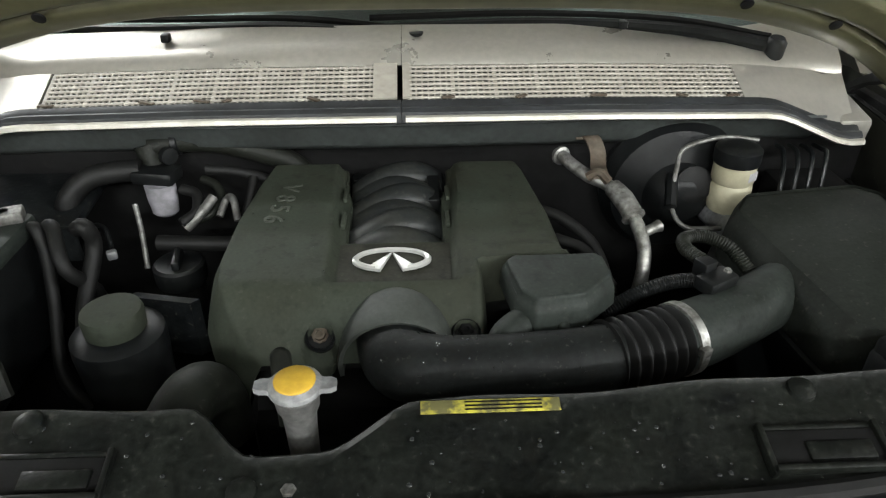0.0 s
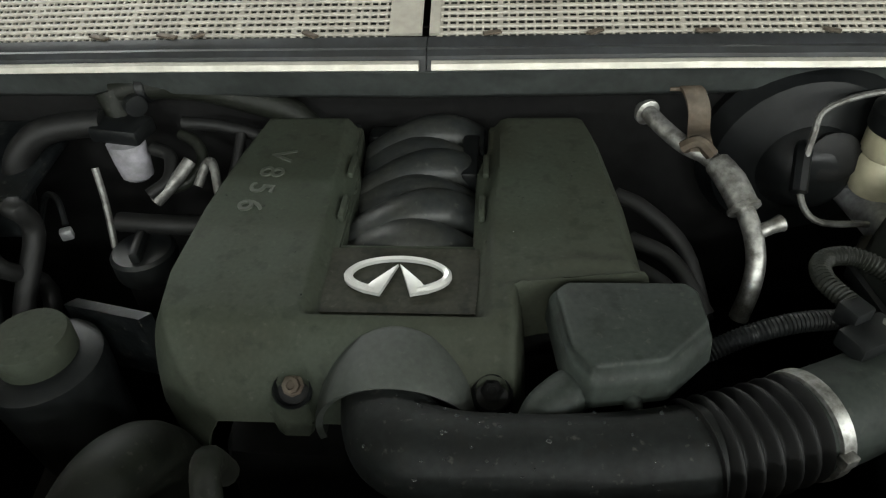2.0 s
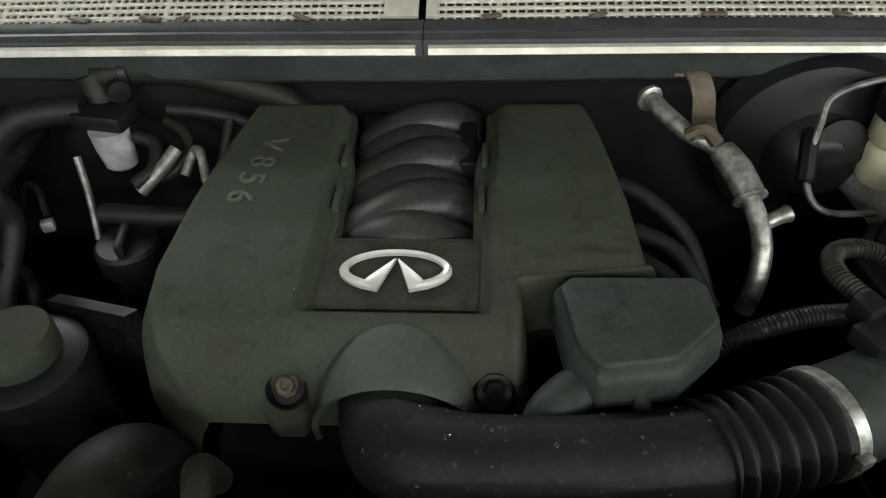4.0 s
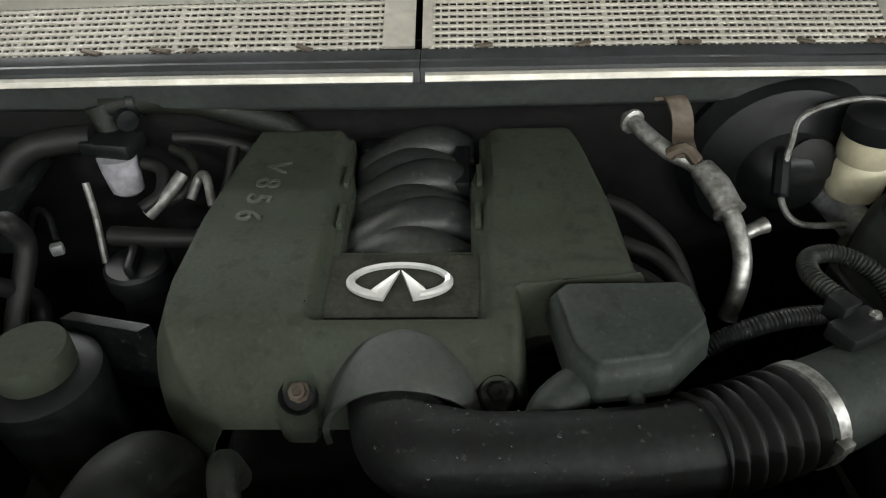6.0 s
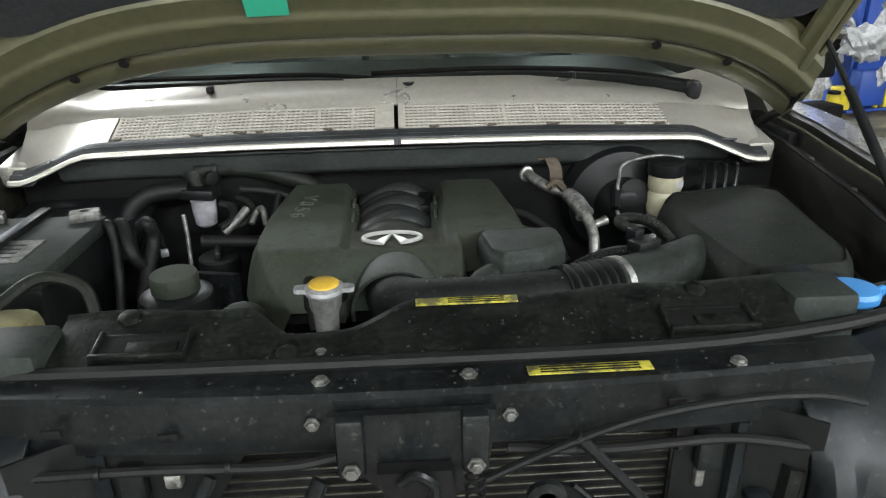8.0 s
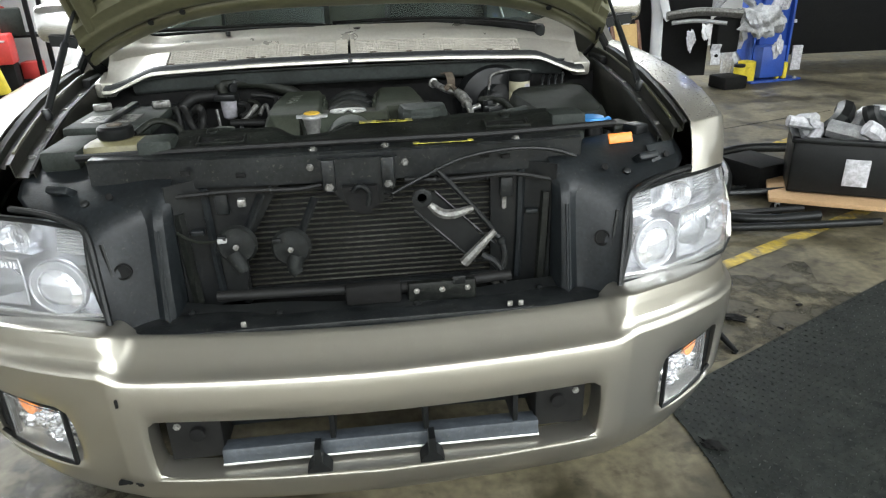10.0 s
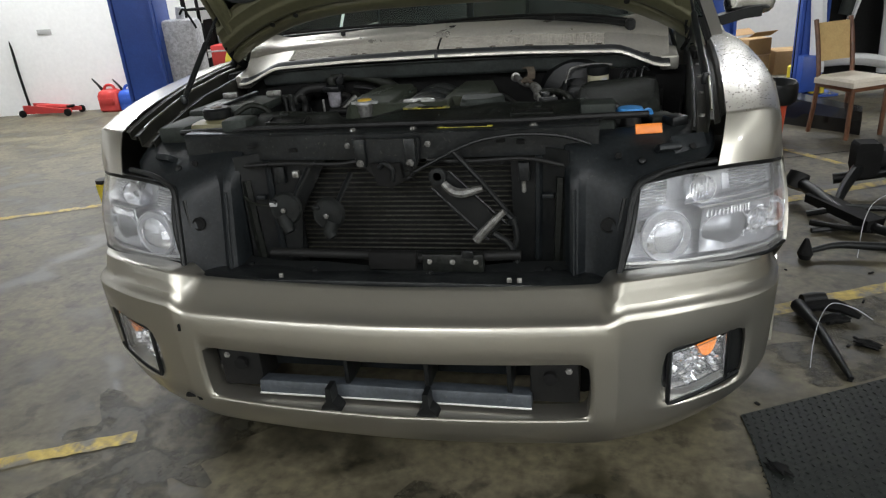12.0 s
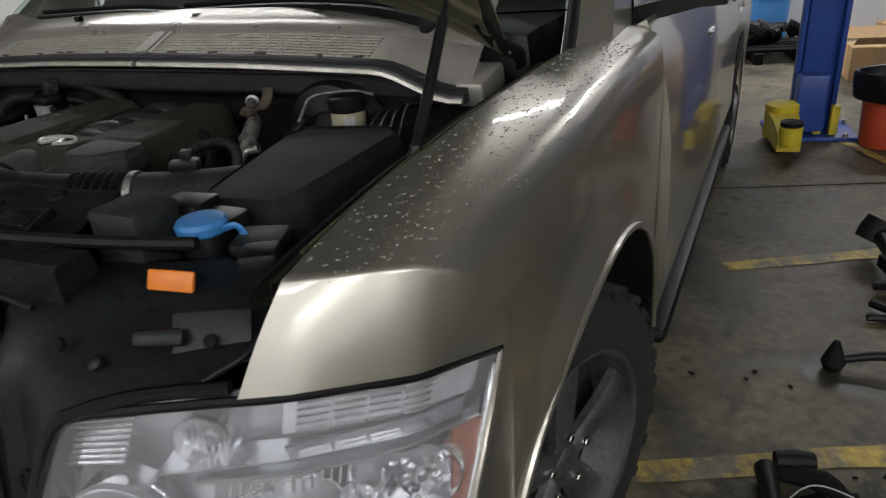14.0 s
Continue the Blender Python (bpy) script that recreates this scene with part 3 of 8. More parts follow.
def lamp_point(s):
    """The headlight's outer face: u from the inner edge to the outer, v from the bottom to the top."""
    low = [(0.576, -0.155, 0.797), (0.7, -0.112, 0.785), (0.84, -0.028, 0.772), (0.935, 0.05, 0.763), (0.992, 0.125, 0.765)]
    top = [(0.612, -0.075, 0.982), (0.72, -0.035, 0.995), (0.84, 0.03, 0.993), (0.94, 0.13, 0.975), (0.994, 0.262, 0.945)]
    def f(u, v):
        k = min(int(u * 4), 3)
        t = u * 4 - k
        p = [Vector(a).lerp(Vector(b), t) for a, b in ((low[k], low[k + 1]), (top[k], top[k + 1]))]
        q = p[0].lerp(p[1], v)
        q += Vector((0.35, -1, 0.15)).normalized() * 0.016 * math.sin(math.pi * v)
        return Vector((s * q.x, q.y, q.z))
    return f


def build_headlight(s):
    f = lamp_point(s)
    back = Vector((-0.35 * s, 1, -0.1)).normalized()
    hl = part("headlight", thicken(surface([[f(0.015 + 0.97 * i / 24, 0.02 + 0.96 * j / 10) + back * (0.035 + 0.04 * math.sin(math.pi * j / 10)) for i in range(25)] for j in range(11)]), 0.004), LAMPBACK, suv, "hazy clear headlight with chrome reflectors")
    def bowl(u, v, r, deep, name="reflector", flutes=0):
        c = f(u, v) + back * deep
        b = drum(c, -back, [(r * 0.15, 0.004), (r * 0.45, 0.006), (r * 0.75, 0.015), (r * 0.92, 0.028), (r * 1.0, 0.036), (r * 1.05, 0.036), (r * 1.08, 0.0)], 32)
        o = part(name, b, REFLECT, hl)
        up = Vector((0, 0, 1))
        side = back.cross(up).normalized()
        for k in range(flutes):          # upright flutes pressed into the bowl
            w = mix(-0.75, 0.75, k / (flutes - 1)) * r
            h = math.sqrt(max(r * r * 0.8 - w * w, 0))
            part("flute", tube([c - back * 0.02 + side * w + up * (h * g) for g in (-0.85, 0, 0.85)], 0.0022, 6, 2), REFLECT, o)
        return o
    # projector: deep bowl, bright ring and glass dome
    bowl(0.19, 0.34, 0.06, 0.055)
    part("lens_ring", drum(f(0.19, 0.34) + back * 0.016, -back, [(0.0585, 0), (0.06, 0.003), (0.062, 0.002), (0.0635, -0.006)], 44), LAMPBACK, hl, "bright ring")
    part("projector_lens", drum(f(0.19, 0.34) + back * 0.044, -back, [(0.056, 0), (0.0545, 0.011), (0.049, 0.022), (0.039, 0.031), (0.026, 0.037), (0.012, 0.04), (0.002, 0.0405)], 44), DOME, hl, "round glassy projector lens", 60)
    # crescents either side of the projector, shaped in as highlights just before its dome
    for a0, a1 in ((-70, 60), (115, 240)):
        rows = []
        for j in range(4):
            q = mix(0.62, 0.95, j / 3)
            rows.append([f(0.19 + 0.115 * q * math.cos(math.radians(mix(a0, a1, i / 12))), 0.34 + 0.3 * q * math.sin(math.radians(mix(a0, a1, i / 12)))) + back * mix(0.006, 0.024, (q - 0.62) / 0.33) for i in range(13)])
        part("crescent", thicken(surface(rows), 0.002), REFLECT, hl, "bright crescent standing in for a highlight on the lens")
    # long lower reflector: dished trough, scored by fine ridges, with a dark oval hood
    rows = []
    for j in range(13):
        v = mix(0.1, 0.58, j / 12)
        dish = math.sin(math.pi * j / 12)
        rows.append([f(mix(0.36, 0.95, i / 40), v) + back * (0.024 + 0.036 * dish * math.sin(math.pi * mix(0.05, 0.95, i / 40)) + (0.005 * math.sin(i * 0.8) + 0.0018 * (i % 2)) * dish) for i in range(41)])
    part("trough", thicken(surface(rows), 0.003), LAMPBACK, hl, "scored silver trough")
    rows = [[f(0.485 + 0.125 * r * math.cos(a), 0.33 + (0.19 + 0.05 * math.cos(a)) * r * math.sin(a)) + back * (0.036 - 0.014 * (1 - r * r)) for a in np.linspace(0, 2 * math.pi, 33)[:-1]] for r in (1.0, 0.8, 0.5, 0.02)]
    part("hood", surface(rows, None, True), HOODGREY, hl, "dark grey oval hood")
    part("hood_rim", tube([f(0.485 + 0.128 * math.cos(a), 0.33 + (0.195 + 0.05 * math.cos(a)) * math.sin(a)) + back * 0.033 for a in np.linspace(0.3, 2.9, 14)], 0.002, 6, 2), REFLECT, hl, "bright rim")
    for k in range(13):                  # upright ridges above the hood
        u = mix(0.385, 0.62, k / 12)
        part("flute", tube([f(u, v) + back * 0.03 for v in (0.475, 0.52, 0.575)], 0.0019 if k % 3 else 0.003, 6, 2), REFLECT, hl)
    bowl(0.655, 0.4, 0.024, 0.05, "reflector", 5)
    bowl(0.82, 0.4, 0.04, 0.064)
    part("bulb", drum(f(0.82, 0.41) + back * 0.05, -back, [(0.009, 0), (0.009, 0.016), (0.005, 0.02)], 16), CHROME, hl)
    part("bulb", drum(f(0.665, 0.3) + back * 0.03, -back, [(0.01, 0), (0.01, 0.01), (0.006, 0.014)], 16), DOME, hl)
    bowl(0.34, 0.8, 0.032, 0.046, "reflector", 7)
    part("bulb", drum(f(0.345, 0.79) + back * 0.04, -back, [(0.012, 0), (0.011, 0.014), (0.006, 0.018)], 16), HOODGREY, hl)
    for u0, u1, v0, v1, t in ((0.03, 0.97, 0.05, 0.07, 0.004), (0.33, 0.96, 0.61, 0.66, 0.0025), (0.26, 0.9, 0.67, 0.71, 0.0012)):
        rows = [[f(mix(u0, u1, i / 14), mix(v0, v1, i / 14)) + back * d + Vector((0, 0, t * w)) for d, w in ((0.011, 1), (0.055, 1), (0.055, -1), (0.011, -1))] for i in range(15)]
        part("chrome_bar", capped(rows), REFLECT, hl, "bright chrome shelf")
    for k in range(9):                   # level flutes in the inner upper corner
        v = mix(0.7, 0.95, k / 8)
        part("flute", tube([f(mix(0.03, 0.17, i / 3), v) + back * 0.026 for i in range(4)], 0.0029, 6, 2), REFLECT, hl)
    rows = [[f(mix(0.47, 0.93, i / 12), mix(0.73, 0.95, j / 4)) + back * (0.045 + 0.008 * math.sin(math.pi * i / 12)) for i in range(13)] for j in range(5)]
    part("upper_panel", thicken(surface(rows), 0.003), LAMPBACK, hl, "dull silver upper panel")
    for k in range(6):                   # level ridges on the upper panel, cut into short lengths
        v = mix(0.75, 0.92, k / 5)
        for u0 in (0.5, 0.575, 0.65, 0.725):
            part("flute", tube([f(u0 + 0.066 * g, v) + back * 0.041 for g in (0, 0.5, 1)], 0.0021, 6, 2), REFLECT, hl)
    cut = random.Random(11)
    for i in range(46):                  # facets of the pressed reflector
        u, v = cut.uniform(0.6, 0.88), cut.uniform(0.14, 0.54)
        r = cut.uniform(0.004, 0.0095)
        part("facet", drum(f(u, v) + back * 0.05, -back + Vector((cut.uniform(-0.6, 0.6), 0, cut.uniform(-0.6, 0.6))), [(r, 0), (r * 0.75, 0.007), (r * 0.2, 0.009)], 5), REFLECT if i % 4 else HOODGREY, hl, soft=0)
    b = surface([[f(mix(0.88 + 0.05 * (1 - j / 4), 0.975, i / 3), 0.14 + 0.5 * j / 4) + back * 0.012 for i in range(4)] for j in range(5)])
    part("side_marker", thicken(b, 0.006), mat_marker(), hl, "dull red-brown side marker")
    part("chrome_bar", tube([f(0.983, 0.1 + 0.8 * j / 6) + back * 0.012 for j in range(7)], 0.0055, 8, 3), REFLECT, hl, "bright outer edge")
    lens = part("lens", thicken(surface([[f(i / 20, j / 8) for i in range(21)] for j in range(9)]), 0.003), LENS, hl, "hazy clear plastic lens")
    lens.visible_shadow = False
    for v in (0, 1):
        part("seal", tube([f(i / 8, v) + back * 0.003 - Vector((0, 0, 0.003 * (1 - v))) for i in range(9)], 0.0058, 6, 3), BLACK, hl)
    for u in (0, 1):
        part("seal", tube([f(u, j / 4) + back * 0.003 for j in range(5)], 0.0055, 6, 3), BLACK if u == 0 else LIP, hl)
    return hl


def mat_marker():
    return MATS.get("marker_brown") or mat("marker_brown", (0.14, 0.04, 0.018), 0.3, 0, 0.1, 60, 0, 0.3, (0.12, 0.03, 0.02), 20)


AXLE_Y, AXLE_Z, ARCH_R = 0.69, 0.39, 0.505
WING_OUT = [(0, 0.0), (0.12, 0.3), (0.22, 0.56), (0.32, 0.79), (0.38, 0.885), (0.44, 0.945), (0.5, 0.975), (0.55, 0.988), (0.7, 1.0), (1, 1.0)]
WING_DROP = [(0, 0.0), (0.12, 0.001), (0.22, 0.006), (0.32, 0.018), (0.38, 0.031), (0.44, 0.052), (0.5, 0.083), (0.55, 0.115)]


def edge_in(y):
    """The wing's inner edge, towards the engine bay: x and z by the distance back."""
    return along([(0, 0.793), (0.08, 0.815), (0.2, 0.828), (0.5, 0.857), (0.8, 0.882), (1.25, 0.91)], y), along([(0.0, 1.0), (0.08, 1.103), (0.12, 1.115), (0.21, 1.133), (0.34, 1.155), (0.5, 1.175), (0.8, 1.194), (0.97, 1.198), (1.25, 1.195)], y)


def wing_low(y):
    d = ARCH_R ** 2 - (y - AXLE_Y) ** 2
    return max(AXLE_Z + math.sqrt(d) if d > 0 else 0, 0.42)


def build_wing(s):
    f = lamp_point(1)
    rows = []
    # the first row lies along the headlight's upper and outer edge
    n = 22
    first = []
    for j in range(n + 1):
        t = j / n
        first.append(f(0.40 + 0.60 * t / 0.55, 1.0) if t < 0.55 else f(1.0, 1 - (t - 0.55) / 0.45))
    for p in first:
        p += Vector((0.004, 0.0, 0.006))
    rows.append(first)
    def section(y):
        """One cross section of the wing, from its inner edge to the wheel arch."""
        x0, z0 = edge_in(y)
        zl = wing_low(y)
        xo = along([(0.15, 0.985), (0.35, 1.004), (0.6, 1.018), (1.25, 1.026)], y)
        row = []
        for j in range(n + 1):
            t = j / n
            flare = 0.026 * step(0.8, 1.0, t) * step(0.25, 0.4, y) * (1 - step(1.1, 1.24, y))
            drop = along(WING_DROP, min(t, 0.55))
            z = z0 - drop if t <= 0.55 else mix(z0 - 0.115, zl, (t - 0.55) / 0.45)
            row.append(Vector((mix(x0, xo, along(WING_OUT, t)) + flare, y, z)))
        return row
    crease = []
    for j in range(n + 1):
        t = j / n
        if t < 0.55:
            k = t / 0.55
            crease.append(Vector((along([(0, 0.818), (0.2, 0.862), (0.4, 0.908), (0.6, 0.945), (0.8, 0.975), (1, 0.996)], k), along([(0, 0.083), (0.2, 0.104), (0.4, 0.13), (0.6, 0.165), (0.8, 0.215), (1, 0.29)], k), along([(0, 1.107), (0.4, 1.108), (0.6, 1.1), (0.8, 1.07), (1, 1.0)], k))))
        else:
            k = (t - 0.55) / 0.45
            crease.append(Vector((0.998 + 0.006 * k, mix(0.29, 0.255, k), mix(1.0, 0.66, k))))
    back_row = section(0.4)
    for k in (0.25, 0.5, 0.75, 0.9, 0.96):
        rows.append([p.lerp(q, k) + Vector((0.001, -0.005, 0.002)) * math.sin(math.pi * k) for p, q in zip(first, crease)])
    rows.append(crease)
    for k in (0.035, 0.1, 0.24, 0.45, 0.72):
        row = []
        for j, (p, q) in enumerate(zip(crease, back_row)):
            c = p.lerp(q, k)
            lift = edge_in(mix(0.085, 0.4, k))[1] - mix(crease[0].z, back_row[0].z, k)
            row.append(c + Vector((0, 0, max(lift, 0) * max(0, 1 - 2 * j / n) + 0.006 * math.sin(math.pi * k) * max(0, 1 - j / n))))
        rows.append(row)
    for y in (0.4, 0.48, 0.56, 0.64, 0.72, 0.8, 0.88, 0.96, 1.04, 1.1, 1.16, 1.2, 1.245):
        rows.append(section(y))
    b = thicken(surface(rows), 0.003)
    if s < 0:
        mirrored(b)
    ob = part("front_wing", b, PAINT, suv, "champagne metallic wing beaded with water", 50)
    # bright wheel-arch lip
    arc = [Vector((s * along([(0.19, 0.998), (0.3, 1.012), (0.45, 1.032), (0.6, 1.044), (1.1, 1.05), (1.3, 1.035)], AXLE_Y + ARCH_R * math.cos(a)), AXLE_Y + ARCH_R * math.cos(a), AXLE_Z + ARCH_R * math.sin(a))) for a in (math.radians(d) for d in range(5, 176, 10)) ]
    part("arch_lip", tube(arc, 0.008, 8, 3), PAINT, ob)
    b = surface([[p + Vector((-s * dx, 0, 0)) for p in arc[:15]] for dx in (0.0, 0.08, 0.3)])
    part("arch_liner", thicken(b, 0.004), BLACK, ob)
    # painted drip channel and apron along the inner edge; shade put into the colour
    ys = [0.1 + 0.05 * k for k in range(20)]
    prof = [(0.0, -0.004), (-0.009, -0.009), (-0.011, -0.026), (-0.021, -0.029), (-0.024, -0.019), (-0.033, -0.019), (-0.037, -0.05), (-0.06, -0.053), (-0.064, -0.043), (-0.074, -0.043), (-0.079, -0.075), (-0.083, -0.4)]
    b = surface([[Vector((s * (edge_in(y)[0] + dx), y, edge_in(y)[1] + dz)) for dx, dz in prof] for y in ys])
    part("inner_channel", thicken(b, 0.002), CHANNEL, ob, "dusty inner channel, coloured dark as if shaded", 25)
    part("channel_flange", tube([Vector((s * (edge_in(y)[0] - 0.0285), y, edge_in(y)[1] - 0.018)) for y in ys[1:-2]], 0.0035, 6, 2), INNER, ob, "olive painted flange")
    part("channel_seal", tube([Vector((s * (edge_in(y)[0] - 0.069), y, edge_in(y)[1] - 0.041)) for y in ys[:-3]], 0.005, 6, 2), RUBBER, ob, "black rubber edge")
    for k in range(5):
        y = 0.2 + 0.17 * k
        screw((s * (edge_in(y)[0] - 0.048), y, edge_in(y)[1] - 0.053), (0, 0, 1), 0.007, 0.006, "bolt", ob)
    return ob


def scatter_drops(ob, span, count, sizes, material, seed, steep=0.5):
    """Water beads on the upper side of one part, within a stretch of the plan."""
    skin = BVHTree.FromPolygons([v.co for v in ob.data.vertices], [list(f.vertices) for f in ob.data.polygons])
    bead = bmesh.new()
    bmesh.ops.create_icosphere(bead, subdivisions=2, radius=1)
    ball = [v.co.copy() for v in bead.verts]
    corners = [[v.index for v in f.verts] for f in bead.faces]
    bead.free()
    rnd = random.Random(seed)
    points, faces = [], []
    for k in range(count):
        p, nrm, _, _ = skin.ray_cast(Vector((rnd.uniform(span[0], span[1]), rnd.uniform(span[2], span[3]), 2)) - origin(ob), (0, 0, -1))
        if p is None or abs(nrm.z) < steep:
            continue
        r = rnd.choice(sizes)
        size = (r * rnd.uniform(0.8, 1.5), r * rnd.uniform(0.9, 1.8), r * 0.45)
        n0 = len(points)
        points += [p + origin(ob) + Vector((v.x * size[0], v.y * size[1], v.z * size[2])) for v in ball]
        faces += [[i + n0 for i in f] for f in corners]
    me = bpy.data.meshes.new("beads")
    me.from_pydata(points, [], faces)
    b = bmesh.new()
    b.from_mesh(me)
    bpy.data.meshes.remove(me)
    part("water", b, material, ob, "beads of water")["kind"] = "stuff"


def build_droplets(wing):
    scatter_drops(wing, (0.82, 0.995, 0.1, 1.05), 1700, (0.0006, 0.0008, 0.001, 0.0013, 0.0017, 0.0023), BEAD, 4)


def build_wheel(y, s, turn=0.0, x=0.925):
    """A road wheel; turn: how far its outer face looks forward on the near side, in degrees."""
    c = Vector((s * x, y, AXLE_Z))
    lay = Matrix.Translation(c) @ Matrix.Rotation(radians(-turn if s > 0 else 180 - turn), 4, "Z")
    def laid(b):
        bmesh.ops.transform(b, matrix=lay, verts=b.verts)
        return b
    w = part("wheel", laid(drum((-0.12, 0, 0), (1, 0, 0), [(0.27, 0.0), (0.36, 0.004), (0.388, 0.03), (0.392, 0.12), (0.388, 0.21), (0.36, 0.238), (0.3, 0.246), (0.265, 0.246), (0.255, 0.236), (0.25, 0.15), (0.05, 0.14)], 56)), TYRE, suv, "black tyre on an alloy rim")
    for k in range(28):
        a = 2 * math.pi * k / 28
        for dx in (-0.075, 0.0, 0.075):
            b = box(0, 0, 0, 0.062, 0.034, 0.016, 0.003, 12 if dx else -8)
            bmesh.ops.transform(b, matrix=Matrix.Translation((dx, 0.386 * math.cos(a + dx), 0.386 * math.sin(a + dx))) @ Matrix.Rotation(a + dx - math.pi / 2, 4, "X"), verts=b.verts)
            part("tread_block", laid(b), TYRE, w)
        b = box(0.1135, 0, 0.358, 0.012, 0.03, 0.04, 0.003)
        bmesh.ops.transform(b, matrix=Matrix.Rotation(a - math.pi / 2, 4, "X"), verts=b.verts)
        part("shoulder_block", laid(b), TYRE, w)
    part("rim", laid(drum((0.02, 0, 0), (1, 0, 0), [(0.04, 0.0), (0.225, 0.005), (0.245, 0.06), (0.25, 0.098), (0.262, 0.103), (0.262, 0.09), (0.26, 0.0)], 48)), RIM, w, "grey alloy rim")
    for k in range(5):
        a = 2 * math.pi * (k + 0.2) / 5
        d = Vector((0, math.cos(a), math.sin(a)))
        e = Vector((0, -math.sin(a), math.cos(a)))
        rows = [[Vector((0.07 + bow, 0, 0)) + d * r + e * (w2 * g) + Vector((h, 0, 0)) for g, h in ((-1, 0), (1, 0), (0.9, 0.016), (0.5, 0.026), (-0.5, 0.026), (-0.9, 0.016))] for r, w2, bow in ((0.03, 0.03, 0.0), (0.09, 0.036, 0.004), (0.17, 0.044, 0.006), (0.248, 0.056, 0.002))]
        part("spoke", laid(capped(rows)), RIM, w)
        o = d * 0.07 + Vector((0.092, 0, 0))
        part("wheel_nut", laid(drum(o, (1, 0, 0), [(0.011, 0), (0.011, 0.014), (0.008, 0.018)], 6)), CHROME, w)
    part("hub_cap", laid(drum((0.07, 0, 0), (1, 0, 0), [(0.045, 0), (0.045, 0.028), (0.035, 0.034)], 24)), RIM, w)
    return w


def side_x(z, y):
    return along([(0.3, 0.99), (0.55, 1.025), (0.85, 1.026), (1.0, 1.012), (1.1, 0.99), (1.16, 0.968), (1.22, 0.935), (1.8, 0.74)], z)


def build_cabin():
    """Doors, pillars, roof and tail: the part of the body behind the wings."""
    for s in (-1, 1):
        for name, y0, y1 in (("front_door", 1.255, 2.35), ("rear_door", 2.36, 3.3)):
            zs = [0.43, 0.52, 0.6, 0.75, 0.9, 1.02, 1.1, 1.16, 1.19]
            rows = [[Vector((s * (side_x(z, y) + (0.006 if 0.45 < z < 0.6 else 0)), y, z)) for z in zs] for y in np.linspace(y0, y1, 6)]
            b = thicken(surface(rows), -0.03 if s > 0 else 0.03)
            d = part(name, b, PAINT, suv, "champagne door with a chrome handle")
            yh = y1 - 0.16
            part("handle", tube([(s * 0.985, yh - 0.1, 1.03), (s * 1.03, yh - 0.08, 1.035), (s * 1.03, yh + 0.04, 1.035), (s * 0.985, yh + 0.06, 1.03)], 0.013, 10, 4), CHROME, d, "chrome door handle")
            b = surface([[Vector((s * (along([(1.19, 0.945), (1.62, 0.8)], z)), mix(y0 + 0.03 + (0.62 * (z - 1.19) / 0.43 if name == "front_door" else 0), y1 - 0.03, k), z)) for k in (0, 0.5, 1)] for z in (1.19, 1.4, 1.62)])
            part("window", thicken(b, 0.006), TINT, d)
            part("moulding", tube([(s * 1.01, y0 + 0.02, 0.57), (s * 1.016, (y0 + y1) / 2, 0.57), (s * 1.01, y1 - 0.02, 0.57)], 0.014, 8, 3, squash=1.4), PAINT, d)
        zs = [0.45, 0.6, 0.8, 1.0, 1.16, 1.22, 1.6, 1.78]
        rows = [[Vector((s * side_x(z, y), y, z if not (abs(y - 3.88) < 0.5 and z < 0.8) else max(z, AXLE_Z + math.sqrt(max(0.25 - (y - 3.88) ** 2, 0)))))for z in zs] for y in np.linspace(3.31, 4.95, 16)]
        part("rear_quarter", thicken(surface(rows), 0.01), PAINT, suv)
        part("running_board", box(s * 1.0, 2.3, 0.36, 0.14, 2.1, 0.05, 0.02), BLACK, suv)
        part("sill", box(s * 0.95, 2.3, 0.43, 0.08, 2.1, 0.09, 0.02), PAINT, suv)
        # windscreen pillar
        foot = ((0.9, 0.93), (0.955, 1.02), (0.948, 1.25), (0.87, 1.22), (0.865, 0.96))
        rows = [[Vector((s * (px - dx), 0.88 + dy + (py - 0.88) * w, z + (0.02 if py > 0.9 else 0.0))) for px, py in foot] for dx, dy, w, z in ((0.0, -0.03, 1.0, 1.13), (0.01, 0.06, 0.92, 1.2), (0.06, 0.33, 0.6, 1.4), (0.11, 0.58, 0.4, 1.6), (0.16, 0.8, 0.3, 1.78))]
        part("windscreen_pillar", capped(rows), PAINT, suv)
        # moulding added so the pillar's bright front edge comes out dark
        way = [Vector((s * (0.893 - dx), 0.9 + dy, z)) for dx, dy, z in ((0.0, -0.02, 1.15), (0.012, 0.07, 1.215), (0.06, 0.335, 1.41), (0.11, 0.585, 1.61), (0.16, 0.8, 1.785))]
        part("pillar_moulding", tube(way, [0.012, 0.014, 0.012, 0.01, 0.01], 8, 4), RUBBER, suv, "black moulding added to darken the windscreen pillar")
        mirror(s)
        build_wheel(3.88, s)
        build_wheel(AXLE_Y, s, 16, 0.868)
    rows = [[Vector((x, y, z - 0.04 * (x / 0.76) ** 2)) for x in np.linspace(-0.76, 0.76, 9)] for y, z in ((1.68, 1.8), (2.0, 1.88), (3.0, 1.93), (4.2, 1.9), (4.85, 1.8))]
    part("roof", thicken(surface(rows), 0.03), PAINT, suv)
    rows = [[Vector((x, y + 0.05 * (x / 0.95) ** 2 * -1, z)) for x in np.linspace(-0.95, 0.95, 7)] for y, z in ((4.95, 0.45), (5.0, 0.8), (4.98, 1.15), (4.85, 1.8))]
    part("tailgate", thicken(surface(rows), 0.03), PAINT, suv)
    # windscreen
    def pane(u, v):
        x = (u - 0.5) * 2
        return Vector((x * mix(0.87, 0.72, v), mix(0.885, 1.62, v) + 0.1 * x * x * (1 - 0.3 * v), mix(1.265, 1.8, v)))
